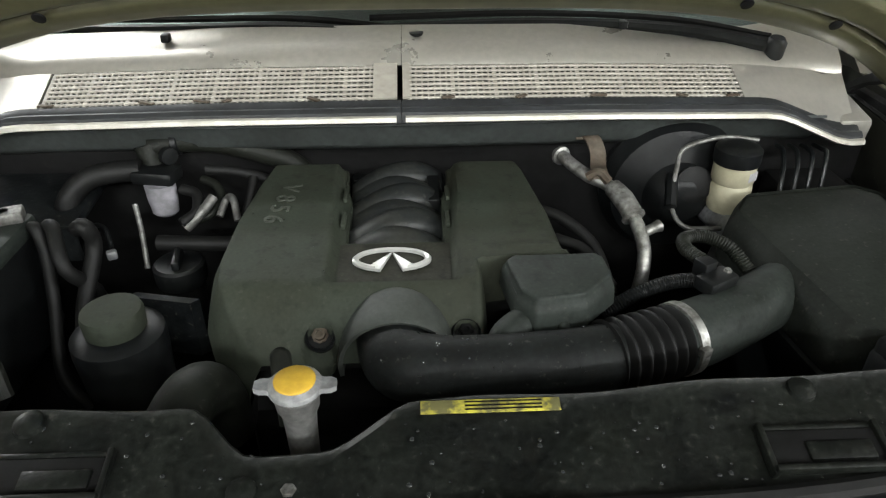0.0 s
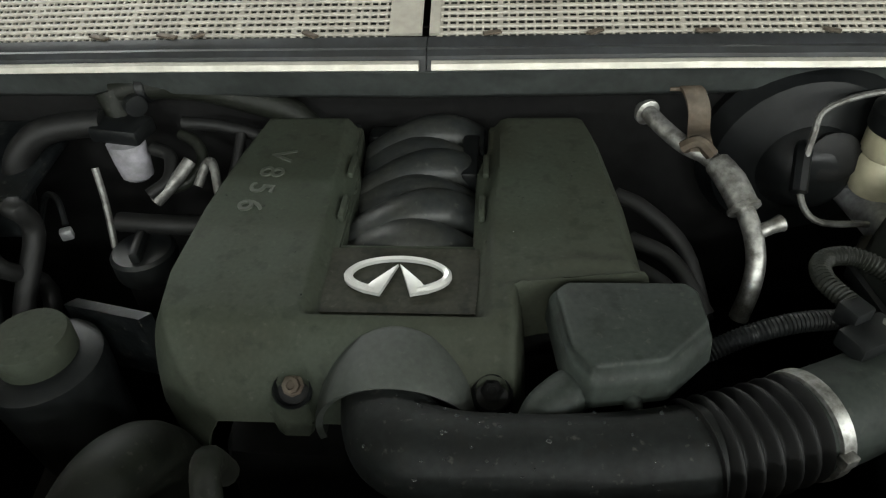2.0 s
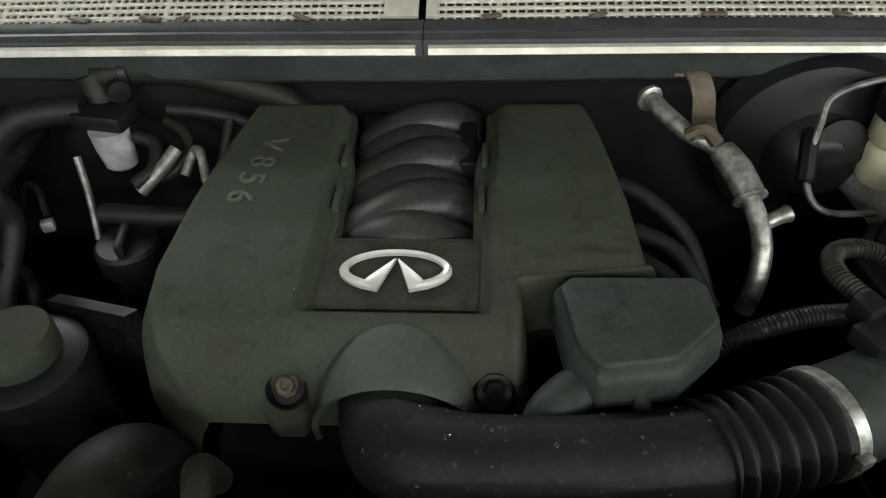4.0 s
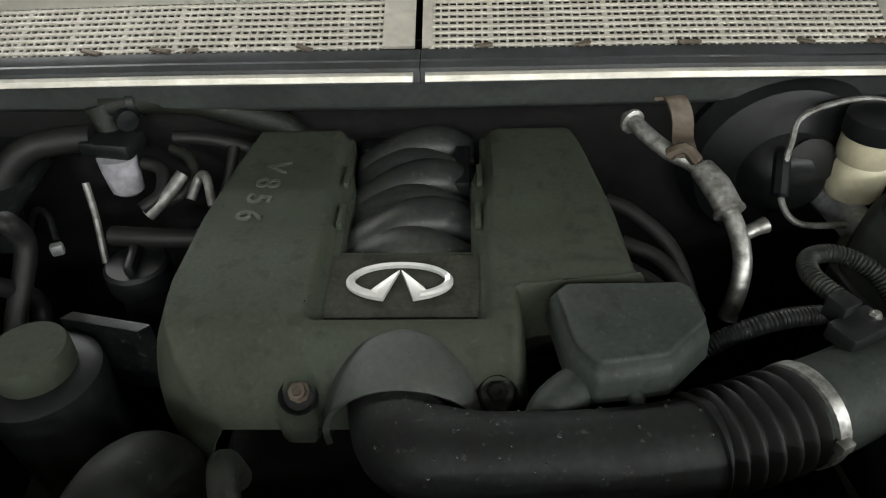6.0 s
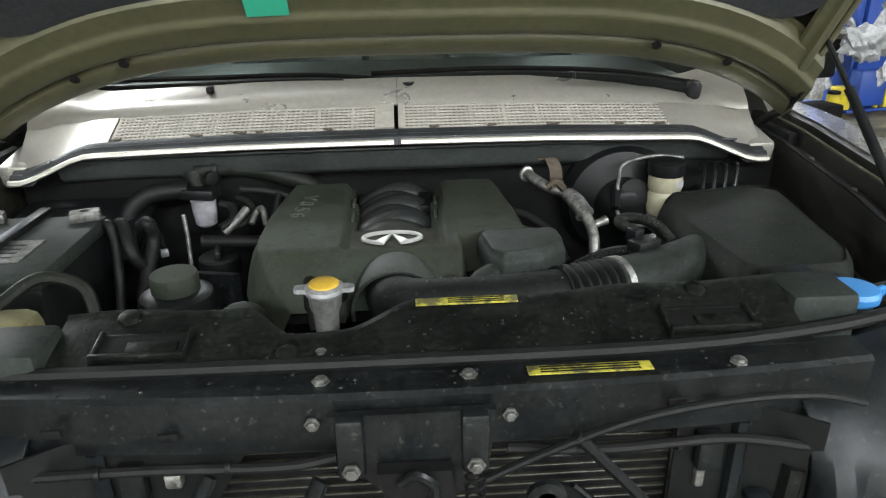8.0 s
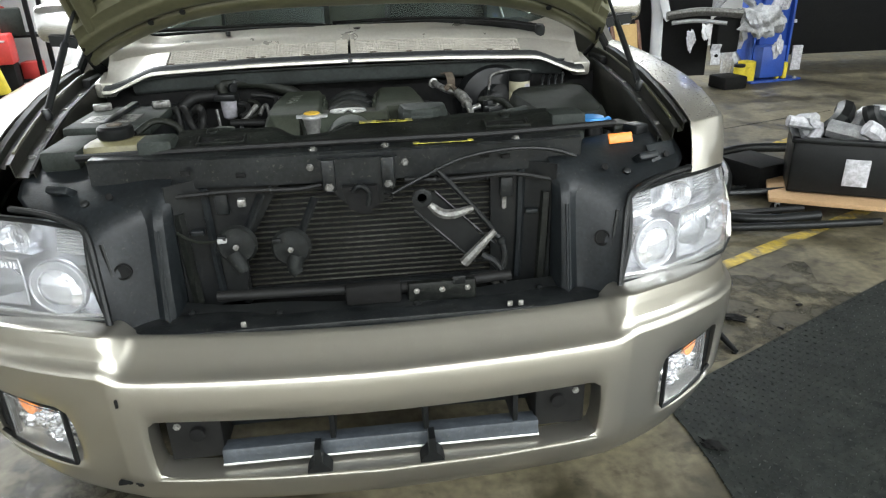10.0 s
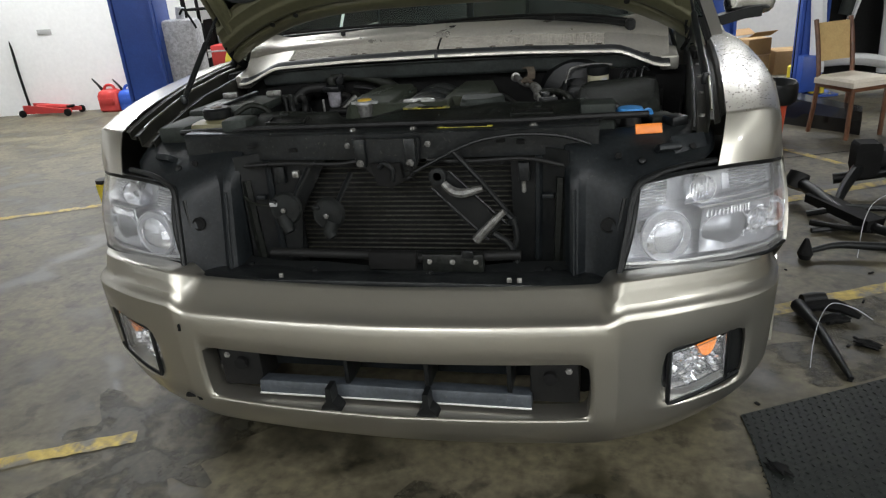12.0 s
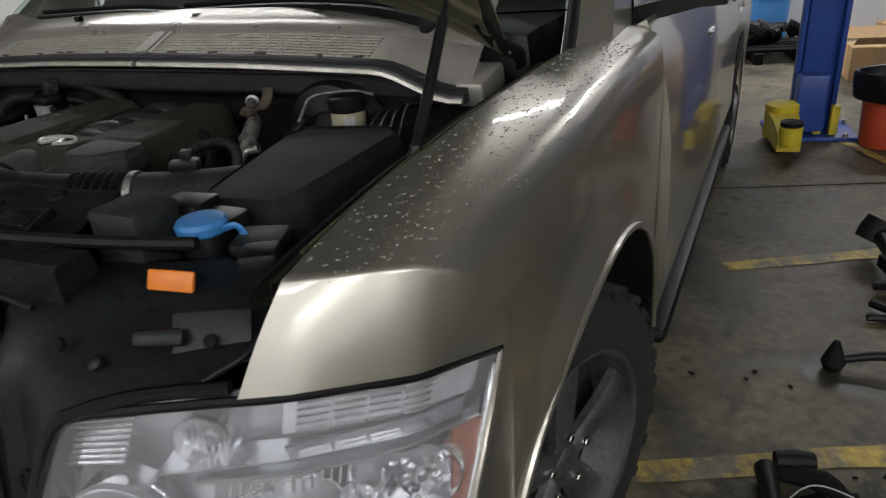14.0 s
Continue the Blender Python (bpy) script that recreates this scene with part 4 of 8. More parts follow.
    w = part("windscreen", thicken(surface([[pane(i / 12, j / 6) for i in range(13)] for j in range(7)]), 0.005), SCREEN, suv, "green-tinted wet windscreen")
    w.visible_shadow = False
    part("dashboard", box(0, 1.35, 1.1, 1.6, 0.7, 0.28, 0.08), BLACK, suv)
    part("cabin_floor", box(0, 2.8, 0.5, 1.8, 4.0, 0.08, 0.02), BLACK, suv)
    for s in (-1, 1):
        part("front_seat", box(s * 0.4, 2.1, 1.05, 0.52, 0.2, 0.75, 0.08, 0, -12), BLACK, suv)


def mirror(s):
    m = part("door_mirror", box(s * 1.1, 1.42, 1.3, 0.19, 0.1, 0.145, 0.04, 0, 0, None, 3), CHROME, suv, "chrome door mirror on a black foot")
    part("foot", capped([[Vector((s * x, 1.4 + dy, z + dz)) for dy, dz in ((-0.04, -0.02), (0.05, -0.02), (0.05, 0.02), (-0.04, 0.02))] for x, z in ((0.93, 1.2), (1.0, 1.215), (1.08, 1.235), (1.14, 1.24))]), BLACK, m)
    part("mirror_glass", box(s * 1.1, 1.472, 1.3, 0.16, 0.006, 0.115, 0.002), CHROME, m)


# the open bonnet: a plane rising towards the front
def bonnet(x, d, off=0.0):
    """d: metres up along the bonnet from its hinge line; off: metres out of its underside."""
    n = Vector((0, -0.788, -0.616))      # towards the engine bay
    along_it = Vector((0, -0.616, 0.788))
    return Vector((x, 0.81, 1.2)) + along_it * d + n * off


def build_bonnet():
    def rear(x):
        return 0.215 * (1 - abs(x / 0.81) ** 3.6)
    rows, outer = [], []
    for k in range(15):
        t = k / 14
        row = []
        for i in range(25):
            x = (i / 24 - 0.5) * 1.62 * (1 - 0.03 * t)
            d = mix(rear(x), 1.12 - 0.1 * (x / 0.8) ** 2, t)
            row.append(bonnet(x, d, -0.05 * (1 - (x / 0.8) ** 2) - 0.015))
        outer.append(row)
    ob = part("bonnet", thicken(surface(outer), 0.004), PAINT, suv, "open bonnet, olive inside with a black liner")
    def lip(x, share, lift):
        d = mix(rear(x), 1.1 - 0.1 * (x / 0.8) ** 2, share)
        return bonnet(x, d, lift)
    # pressed inner frame: raised border all round, cross beam at the back
    def border(a):
        """Depth of the pressing by the distance from the border."""
        return along([(0, -0.014), (0.006, -0.002), (0.014, 0.004), (0.034, 0.01), (0.05, 0.011), (0.056, 0.003), (0.063, 0.003), (0.072, 0.019), (0.08, 0.023), (0.118, 0.026), (0.128, 0.02), (0.136, 0.019), (0.165, 0.018), (0.172, 0.01), (0.18, 0.0)], a)
    rows = []
    for k in range(46):
        a = 0.195 * k / 45
        rows.append([bonnet(x, rear(x) + a, border(a) * 1.0) for x in np.linspace(-0.8, 0.8, 33)])
    part("inner_frame", thicken(surface(rows), 0.003), INNER, ob, "olive painted bonnet frame")
    for s in (-1, 1):
        rows = []
        for k in range(26):
            a = 0.085 * k / 25
            rows.append([bonnet(s * (0.805 - a), mix(0.15 + a * 0.2, 1.06, j / 16), border(a * 2)) for j in range(17)])
        b = thicken(surface(rows), 0.003)
        part("inner_frame", b, INNER, ob)
        part("frame_beam", tube([bonnet(s * 0.22 - 0.04, 0.38, 0.008), bonnet(s * 0.22 - 0.03, 0.45, 0.012), bonnet(s * 0.3, 0.7, 0.01), bonnet(s * 0.36, 1.0, 0.0)], 0.013, 8, 4, squash=1.6), INNER, ob)
    rows = [[bonnet(x, mix(rear(x) + 0.172 + 0.1 * max(0, (abs(x) - 0.58) / 0.155) ** 3, 1.04, t), 0.004 + 0.006 * math.sin(9 * x) * math.sin(8 * t)) for x in np.linspace(-0.735, 0.735, 41)] for t in np.linspace(0, 1, 18)]
    part("bonnet_liner", thicken(surface(rows), 0.012), LINER, ob, "black felt liner")
    part("tape", thicken(surface([[bonnet(x, rear(x) + d, 0.027) for x in (-0.262, -0.227, -0.192)] for d in (0.13, 0.155, 0.18)]), 0.002), TAPE, ob, "strip of green tape")
    for x, d in ((0.6, 0.11), (-0.6, 0.11), (0.45, 0.17), (-0.5, 0.16)):
        part("frame_hole", drum(bonnet(x, rear(x) + 0.06, 0.021), (0, -0.788, -0.616), [(0.009, 0), (0.009, 0.003), (0.004, 0.004)], 12), DARK, ob)
    for s in (-1, 1):
        part("bonnet_hinge", tube([(s * 0.8, 0.9, 1.17), (s * 0.81, 0.86, 1.2), (s * 0.8, 0.79, 1.23), bonnet(s * 0.79, 0.12, 0.02)], 0.014, 8, 4, squash=0.5), DARK, suv)
        st = part("gas_strut", tube([(s * 0.81, 0.42, 1.145), (s * 0.8, 0.5, 1.225), (s * 0.79, 0.58, 1.305)], 0.009, 10, 2), BLACK, suv, "black gas strut")
        part("rod", tube([(s * 0.79, 0.58, 1.305), (s * 0.783, 0.63, 1.355), (s * 0.777, 0.665, 1.39)], 0.005, 8, 2), STEEL, st)
        part("ball_joint", drum((s * 0.812, 0.415, 1.125), (0, 0, 1), [(0.012, 0), (0.014, 0.015), (0.008, 0.03)], 12), STEEL, st)
        # dark block added in place of the shaded opening by the hinge
        part("hinge_plate", box(s * 0.835, 0.87, 1.125, 0.025, 0.14, 0.09, 0.008), DARK, suv)
    return ob


# cowl: grille halves, painted panel, bright lip
def cowl_row(x):
    """The cowl's lip at the distance x from the middle: y and z."""
    a = abs(x + 0.03)
    return along([(0, 0.676), (0.3, 0.686), (0.6, 0.712), (0.64, 0.716), (0.74, 0.716), (0.86, 0.74)], a), along([(0, 1.21), (0.3, 1.206), (0.6, 1.192), (0.625, 1.187), (0.735, 1.14), (0.86, 1.135)], a)


def build_cowl():
    for x0, x1 in ((-0.8, -0.0255), (-0.0245, 0.745)):
        xs = np.linspace(x0, x1, 30)
        ls = np.linspace(x0 if x0 < -0.5 else -0.019, x1 if x1 > 0.5 else -0.033, 30)
        pts = lambda pr: [[Vector((x, cowl_row(x)[0] + dy, cowl_row(x)[1] + dz)) for dy, dz in pr] for x in xs]
        c = part("cowl_panel", thicken(surface(pts([(0.026, 0.006), (0.034, 0.012)])), 0.003), COWL, suv, "dusty champagne cowl panel with air grille")
        part("bright_lip", capped([[Vector((x, cowl_row(x)[0] + dy, cowl_row(x)[1] + dz)) for dy, dz in ((0, -0.0035), (0.002, 0.003), (0.006, 0.005), (0.012, 0.003), (0.012, -0.006), (0.004, -0.006))] for x in ls]), LIP, c, "bright metal lip")
        part("seal", capped(pts([(0.009, -0.008), (0.012, 0.008), (0.018, 0.013), (0.026, 0.012), (0.03, 0.015), (0.037, 0.018), (0.042, 0.014), (0.042, -0.008)])), SEALR, c, "black rubber seal")
        # frame above and below the grille, and the painted slope behind it
        slope = lambda d, up=0.0: lambda x: Vector((x, cowl_row(x)[0] + 0.036 + d * 0.92, cowl_row(x)[1] + 0.012 + d * 0.39 * (1 + 0.9 * step(0.6, 0.74, abs(x + 0.03))) + up))
        g0, g1, e = 0.01, 0.092, 0.19
        ends = 0.565
        part("lower_strip", thicken(surface([[slope(d)(x) for x in xs] for d in (0, g0)]), 0.004), SEALR, c)
        rows = [[slope(d, u)(x) for x in xs] for d, u in ((g1, 0), (g1 + 0.006, 0.006), (g1 + 0.02, 0.009), (g1 + 0.045, 0.008), (g1 + 0.06, 0.002), (e, 0.004))]
        part("upper_strip", thicken(surface(rows), 0.004), COWL, c, "dusty champagne strip below the windscreen")
        out = [x for x in np.linspace(x0, x1, 60) if abs(x + 0.03) > ends]
        if len(out) > 1:
            part("end_panel", thicken(surface([[slope(d)(x) for x in out] for d in np.linspace(g0, g1, 5)]), 0.004), COWL, c)
        mid = (-0.07, -0.032) if x0 < -0.5 else (-0.0235, -0.012)
        part("joint_strip", thicken(surface([[slope(d, 0.004)(x) for x in np.linspace(*mid, 3)] for d in (g0, 0.05, g1)]), 0.004), GRILLE, c)
        lo, hi = (-0.595, -0.07) if x0 < -0.5 else (-0.012, 0.535)
        b = bmesh.new()
        nrow = 8
        for k in range(nrow):
            d = mix(g0, g1, (k + 0.5) / nrow)
            way = [slope(d)(x) for x in np.linspace(lo, hi, 18)]
            rows = [[p + Vector((0, dy, dz)) for dy, dz in ((-0.0021, -0.001), (-0.0014, 0.001), (0.0013, 0.002), (0.0021, 0.0012), (0, -0.003))] for p in way]
            capped(rows, b)
        x = lo
        n = 0
        while x < hi:
            w = 0.0032 if n % 7 == 0 else 0.0013
            rows = [[slope(d)(x + dx) + Vector((0, 0, dz)) for dx, dz in ((-w, -0.004), (-w, 0.0), (w, 0.0), (w, -0.004))] for d in (g0, 0.05, g1)]
            capped(rows, b)
            x += 0.0098
            n += 1
        part("air_grille", b, GRILLE, c, "square-holed air grille", 0)
        # backing sheet darkens the holes in place of the shadow below them
        part("grille_pan", thicken(surface([[slope(d, -0.022)(x) for x in np.linspace(lo, hi, 10)] for d in (0.012, 0.1)]), 0.004), UNDER, c, "dusty pan standing in for the shadow under the grille")
        for k in range(5):
            fx = random.uniform(lo, hi)
            p = slope(g0)(fx)
            part("leaf_scrap", box(p.x, p.y, p.z + 0.004, random.uniform(0.01, 0.03), 0.008, 0.003, 0.001, random.uniform(-40, 40)), RUST, c)
    for s in (-1, 1):
        part("cowl_end", box(s * 0.775 - 0.03, 0.82, 1.15, 0.06, 0.12, 0.05, 0.01, 0, 10), COWL, suv, "champagne cowl end piece")
    for x, d in ((-0.42, 0.15), (0.36, 0.17), (0.6, 0.15)):
        p = Vector((x, cowl_row(x)[0] + 0.03 + d, cowl_row(x)[1] + 0.02 + d * 0.39))
        part("washer_jet", box(p.x, p.y, p.z + 0.006, 0.014, 0.02, 0.014, 0.003), BLACK, suv)
    # wipers
    for pts in (((0.62, 0.86, 1.262), (0.45, 0.895, 1.285), (0.2, 0.905, 1.296), (-0.08, 0.9, 1.292)), ((0.0, 0.88, 1.275), (-0.2, 0.9, 1.292), (-0.45, 0.915, 1.29), (-0.7, 0.96, 1.283))):
        w = part("wiper", tube(pts, [0.014, 0.011, 0.009, 0.006], 8, 5), BLACK, suv, "black wiper arm with wet blade")
        part("blade", tube([Vector(p) + Vector((0, 0.02, 0.012)) for p in pts], 0.006, 6, 5), RUBBER, w)
        part("pivot", drum(Vector(pts[0]) + Vector((0, 0, -0.02)), (0, -0.2, 1), [(0.018, 0), (0.018, 0.03), (0.012, 0.038)], 16), BLACK, w)


bumper = build_bumper()
for side in (-1, 1):
    build_headlight(side)
    wing_ob = build_wing(side)
    if side > 0:
        build_droplets(wing_ob)
build_cabin()
build_bonnet()
build_cowl()


def set_out_far_flank():
    """The far flank stands a little further from the middle line than the near one."""
    for ob in suv.children_recursive:
        top = ob
        while top.parent != suv:
            top = top.parent
        if ob.type != "MESH" or top.name.startswith(("cowl", "wiper", "washer")):
            continue
        ox = origin(ob).x
        for v in ob.data.vertices:
            a = -(v.co.x + ox)
            if a > 0.62:
                v.co.x -= 0.042 * min(1, (a - 0.62) / 0.25)


set_out_far_flank()


# ---- the engine bay: structure of the vehicle ----
def build_bay():
    # firewall, aprons, block and tray carry the bay's deep shade in their colour
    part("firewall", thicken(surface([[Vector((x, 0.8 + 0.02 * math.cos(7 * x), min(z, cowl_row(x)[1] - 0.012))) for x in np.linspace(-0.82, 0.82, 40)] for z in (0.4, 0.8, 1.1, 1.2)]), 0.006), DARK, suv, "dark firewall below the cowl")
    rows = [[Vector((x, cowl_row(x)[0] + dy, 1.205 - 0.02 * (x / 0.8) ** 2 + dz)) for x in np.linspace(-0.72, 0.68, 16)] for dy, dz in ((0.03, -0.012), (0.05, -0.02), (0.06, -0.055), (0.075, -0.068), (0.11, -0.072))]
    part("cowl_underside", thicken(surface(rows), 0.004), UNDER, suv, "dusty dark panel under the cowl lip")
    for s in (-1, 1):
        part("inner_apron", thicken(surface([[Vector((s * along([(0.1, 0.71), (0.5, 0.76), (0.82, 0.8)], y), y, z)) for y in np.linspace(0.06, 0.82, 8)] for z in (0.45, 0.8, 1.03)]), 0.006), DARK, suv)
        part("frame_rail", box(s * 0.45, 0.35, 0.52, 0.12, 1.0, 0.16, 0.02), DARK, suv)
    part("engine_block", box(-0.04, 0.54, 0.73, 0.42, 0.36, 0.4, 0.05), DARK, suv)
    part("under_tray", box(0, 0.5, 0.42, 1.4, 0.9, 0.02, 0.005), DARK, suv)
    # upper radiator support: channel, front face, ends
    sup = part("radiator_support", capped([[Vector((x, y + 0.035 * (x / 0.6) ** 2, z)) for y, z in ((0.0, 1.032), (0.0, 1.098), (0.006, 1.103), (0.05, 1.104), (0.056, 1.09), (0.052, 1.04))] for x in np.linspace(-0.62, 0.52, 24)]), STEEL, suv, "black painted upper radiator support, dusty")
    for x in (-0.124, 0.093):
        screw((x, -0.001, 1.07), (0, -1, 0), 0.006, 0.007, "bolt", sup, ZINC, "dull zinc bolt")
    for x, y in ((-0.115, 0.03), (-0.12, 0.085), (0.05, 0.03), (0.36, 0.03)):
        screw((x, y, 1.104 if y < 0.06 else 1.106), (0, 0, 1), 0.007, 0.005, "bolt", sup)
    scatter_drops(sup, (-0.6, 0.5, 0.0, 0.09), 120, (0.0007, 0.001, 0.0014, 0.002), GLINT, 24)
    for x in (-0.28, 0.28, 0.33, -0.4, 0.02):
        part("slot", box(x, -0.0005, 1.068 + 0.012 * math.sin(9 * x), 0.022, 0.004, 0.011, 0.002), DARK, sup)
    part("seal_strip", tube([(-0.66, 0.09, 1.098), (-0.4, 0.062, 1.108), (0.0, 0.052, 1.112), (0.3, 0.06, 1.11), (0.5, 0.09, 1.108), (0.64, 0.14, 1.1)], 0.009, 8, 5), RUBBER, sup, "black rubber seal strip")
    y_label(sup, 0.116, 0.258, 0.028, 1.106, 0.018)
    # plastic shroud over the radiator, with a cut-out round the filler
    def back(x):
        cut = step(-0.225, -0.155, x) * (1 - step(-0.095, -0.01, x))
        return mix(0.158, 0.109, cut) + 0.016 * step(0.0, 0.45, x)
    def top(x, y):
        return 1.104 + 0.26 * (y - 0.06) + 0.003 * math.sin(30 * x) * math.sin(50 * y)
    xs = np.linspace(-0.44, 0.47, 70)
    rows = [[Vector((x, mix(0.062, back(x), k / 7), top(x, mix(0.062, back(x), k / 7)))) for x in xs] for k in range(8)]
    rows.append([Vector((x, back(x) + 0.004, top(x, back(x)) + 0.004)) for x in xs])
    rows.append([Vector((x, back(x) + 0.008, top(x, back(x)) + 0.001)) for x in xs])
    rows.append([Vector((x, back(x) + 0.01, top(x, back(x)) - 0.035)) for x in xs])
    sh = part("radiator_shroud", thicken(surface(rows), 0.003), SUPPORT, suv, "dusty black plastic radiator shroud with stains")
    y_label(sh, -0.006, 0.124, 0.152, top(0.06, 0.152) + 0.003, 0.014, True)
    scatter_drops(sh, (-0.43, 0.46, 0.065, 0.16), 150, (0.0007, 0.001, 0.0014, 0.002), GLINT, 22)
    for x0, y0 in ((0.352, 0.1), (-0.33, 0.1)):
        z = top(x0, y0)
        for dx, dy, sx, sy in ((0, 0.022, 0.11, 0.006), (0, -0.022, 0.11, 0.006), (-0.053, 0, 0.006, 0.05), (0.053, 0, 0.006, 0.05)):
            part("slot_rim", box(x0 + dx, y0 + dy, z + 0.004, sx, sy, 0.012, 0.002, 0, 14), SUPPORT, sh)
        part("slot", box(x0, y0, z + 0.0025, 0.1, 0.036, 0.006, 0.001, 0, 14), DARK, sh)
        part("slot_tab", box(x0 + 0.012, y0 - 0.004, z + 0.005, 0.06, 0.018, 0.006, 0.002, 0, 14), SUPPORT, sh)
    for x, y in ((0.36, 0.165), (-0.36, 0.15), (-0.16, 0.085)):
        part("clip", drum((x, y, top(x, y) - 0.001), (0, -0.2, 1), [(0.014, 0), (0.013, 0.005), (0.006, 0.008)], 16), SUPPORT, sh)
    part("shroud_block", box(0.515, 0.16, 1.09, 0.09, 0.08, 0.09, 0.01), BOXP, suv)
    part("shroud_block", box(-0.475, 0.1, 1.1, 0.08, 0.08, 0.07, 0.01), BOXP, suv)
    # end panels beside the radiator, towards the headlights
    for s in (-1, 1):
        f = lambda a, b, c: Vector((s * a, b, c))
        levels = [(1.07, ((0.435, 0.1), (0.455, 0.1), (0.476, 0.1), (0.49, 0.11), (0.62, 0.16), (0.72, 0.2), (0.8, 0.24))),
                  (1.066, ((0.435, 0.03), (0.455, 0.03), (0.476, 0.03), (0.49, 0.035), (0.62, 0.095), (0.72, 0.12), (0.8, 0.14))),
                  (1.045, ((0.435, -0.004), (0.455, -0.004), (0.476, -0.004), (0.49, 0.0), (0.62, 0.04), (0.72, 0.06), (0.803, 0.09))),
                  (1.012, ((0.435, -0.012), (0.455, -0.03), (0.476, -0.034), (0.49, -0.028), (0.6, -0.045), (0.68, -0.03), (0.79, 0.0)))]
        for z, xe, ye in ((0.985, 0.606, -0.076), (0.95, 0.594, -0.098), (0.87, 0.58, -0.13), (0.8, 0.57, -0.158), (0.735, 0.565, -0.17)):
            yf = mix(-0.105, -0.05, (z - 0.735) / 0.25)
            levels.append((z, ((0.435, -0.02), (0.45, yf - 0.01), (0.475, yf - 0.012), (0.487, yf + 0.014), (0.516, yf - 0.004), (xe - 0.018, mix(yf, ye, 0.55)), (xe, ye))))
        e = part("end_panel", thicken(surface([[f(x, y, z) for x, y in row] for z, row in levels]), 0.004), PANEL, suv, "blue-black moulded panel beside the headlight")
        soft = e.modifiers.new("round", "SUBSURF")
        soft.levels = soft.render_levels = 1
        part("panel_hole", drum((s * 0.543, -0.093, 0.885), (0, -1, 0.15), [(0.019, 0), (0.019, 0.006), (0.016, 0.007), (0.014, 0.003)], 20), DARK, e)
        part("panel_hole", drum((s * 0.565, -0.02, 1.035), (0, -1, 0.5), [(0.008, 0), (0.008, 0.005), (0.004, 0.006)], 14), DARK, e)
        part("panel_rib", tube([f(0.463, -0.112, 0.76), f(0.463, -0.092, 0.86), f(0.463, -0.068, 0.965)], 0.004, 6, 4), PANEL, e)
        part("panel_rib", tube([f(0.556, -0.13, 0.77), f(0.566, -0.106, 0.87), f(0.58, -0.086, 0.95)], 0.005, 6, 4), SUPPORT, e)
        part("panel_step", box(s * 0.68, 0.03, 1.036, 0.06, 0.05, 0.02, 0.006, s * 22, -35), PANEL, e)
        part("panel_clip", drum((s * 0.62, -0.02, 1.022), (0, -0.7, 0.7), [(0.01, 0), (0.009, 0.005), (0.004, 0.007)], 14), BLACK, e)
        # recessed plate between panel and condenser, with ribs
        r = part("recess_plate", thicken(surface([[f(x, y, z) for x, y in ((0.3, 0.035), (0.36, 0.03), (0.4, 0.015), (0.45, -0.02))] for z in (0.73, 0.85, 0.95, 1.05)]), 0.004), BLACK, suv, "black side plate of the cooler pack")
        part("rib", tube([f(0.365, 0.02, 0.75), f(0.37, 0.018, 0.9), f(0.372, 0.02, 1.03)], 0.01, 6, 3), PANEL, r)
        part("rib", tube([f(0.42, -0.005, 0.75), f(0.425, -0.008, 0.88), f(0.43, -0.005, 0.98)], 0.014, 6, 3), SUPPORT, r)
        part("tab", box(s * 0.335, 0.018, 0.99, 0.03, 0.02, 0.05, 0.004), STEEL, r)
        part("tab", box(s * 0.395, 0.0, 0.93, 0.03, 0.02, 0.012, 0.003), PANEL, r)
        part("baffle_rim", tube([f(0.568, -0.168, 0.785), f(0.585, -0.128, 0.88), f(0.604, -0.088, 0.972), f(0.64, -0.066, 0.995), f(0.7, -0.035, 1.008), f(0.79, 0.004, 1.014)], 0.008, 8, 4), BLACK, suv)
    part("reflector", box(0.64, 0.088, 1.074, 0.066, 0.006, 0.026, 0.003, 9, -25), ORANGE, suv, "orange reflector")
    part("lock_plate", box(0.735, 0.045, 1.04, 0.09, 0.004, 0.06, 0.002, 25, -35), PANEL, suv)
    part("plate_hole", drum((0.74, 0.038, 1.04), (0.3, -1, 0.6), [(0.008, 0), (0.008, 0.004), (0.004, 0.005)], 12), DARK, suv)
    # lower cross member
    part("lower_beam", box(0, -0.12, 0.735, 1.1, 0.1, 0.05, 0.012), STEEL, suv)
    part("bumper_beam", box(0, -0.16, 0.62, 1.3, 0.08, 0.12, 0.02), DARK, suv)
    for x in (-0.29, 0.31, 0.335):
        part("clip", box(x, -0.165, 0.768, 0.012, 0.006, 0.014, 0.002), ALU, suv)
    part("lower_pipe", tube([(-0.36, -0.06, 0.79), (-0.1, -0.08, 0.795), (0.05, -0.085, 0.79), (0.33, -0.07, 0.795)], 0.013, 10, 5), RUBBER, suv, "black lower cooler pipe")
    part("lower_bracket", box(0.0, -0.1, 0.79, 0.13, 0.03, 0.05, 0.008), DARK, suv)


def y_label(parent, x0, x1, y, z, h, torn=False):
    lab = part("warning_label", box((x0 + x1) / 2, y, z, x1 - x0, h, 0.0012, 0.0003, 0, 12 if torn else 0), YLABEL, parent, "yellow warning label" + (", half worn off" if torn else ""))
    for k in range(3):
        w = (x1 - x0) * (0.55 if torn else 0.8)
        part("text_bar", box((x0 + x1) / 2 + (0.012 if torn else 0), y - h * 0.28 + h * 0.28 * k, z + 0.0012 + (h * 0.28 * (k - 1) * 0.21 if torn else 0), w, h * 0.09, 0.0008, 0, 0, 12 if torn else 0), DARK, lab, soft=0)


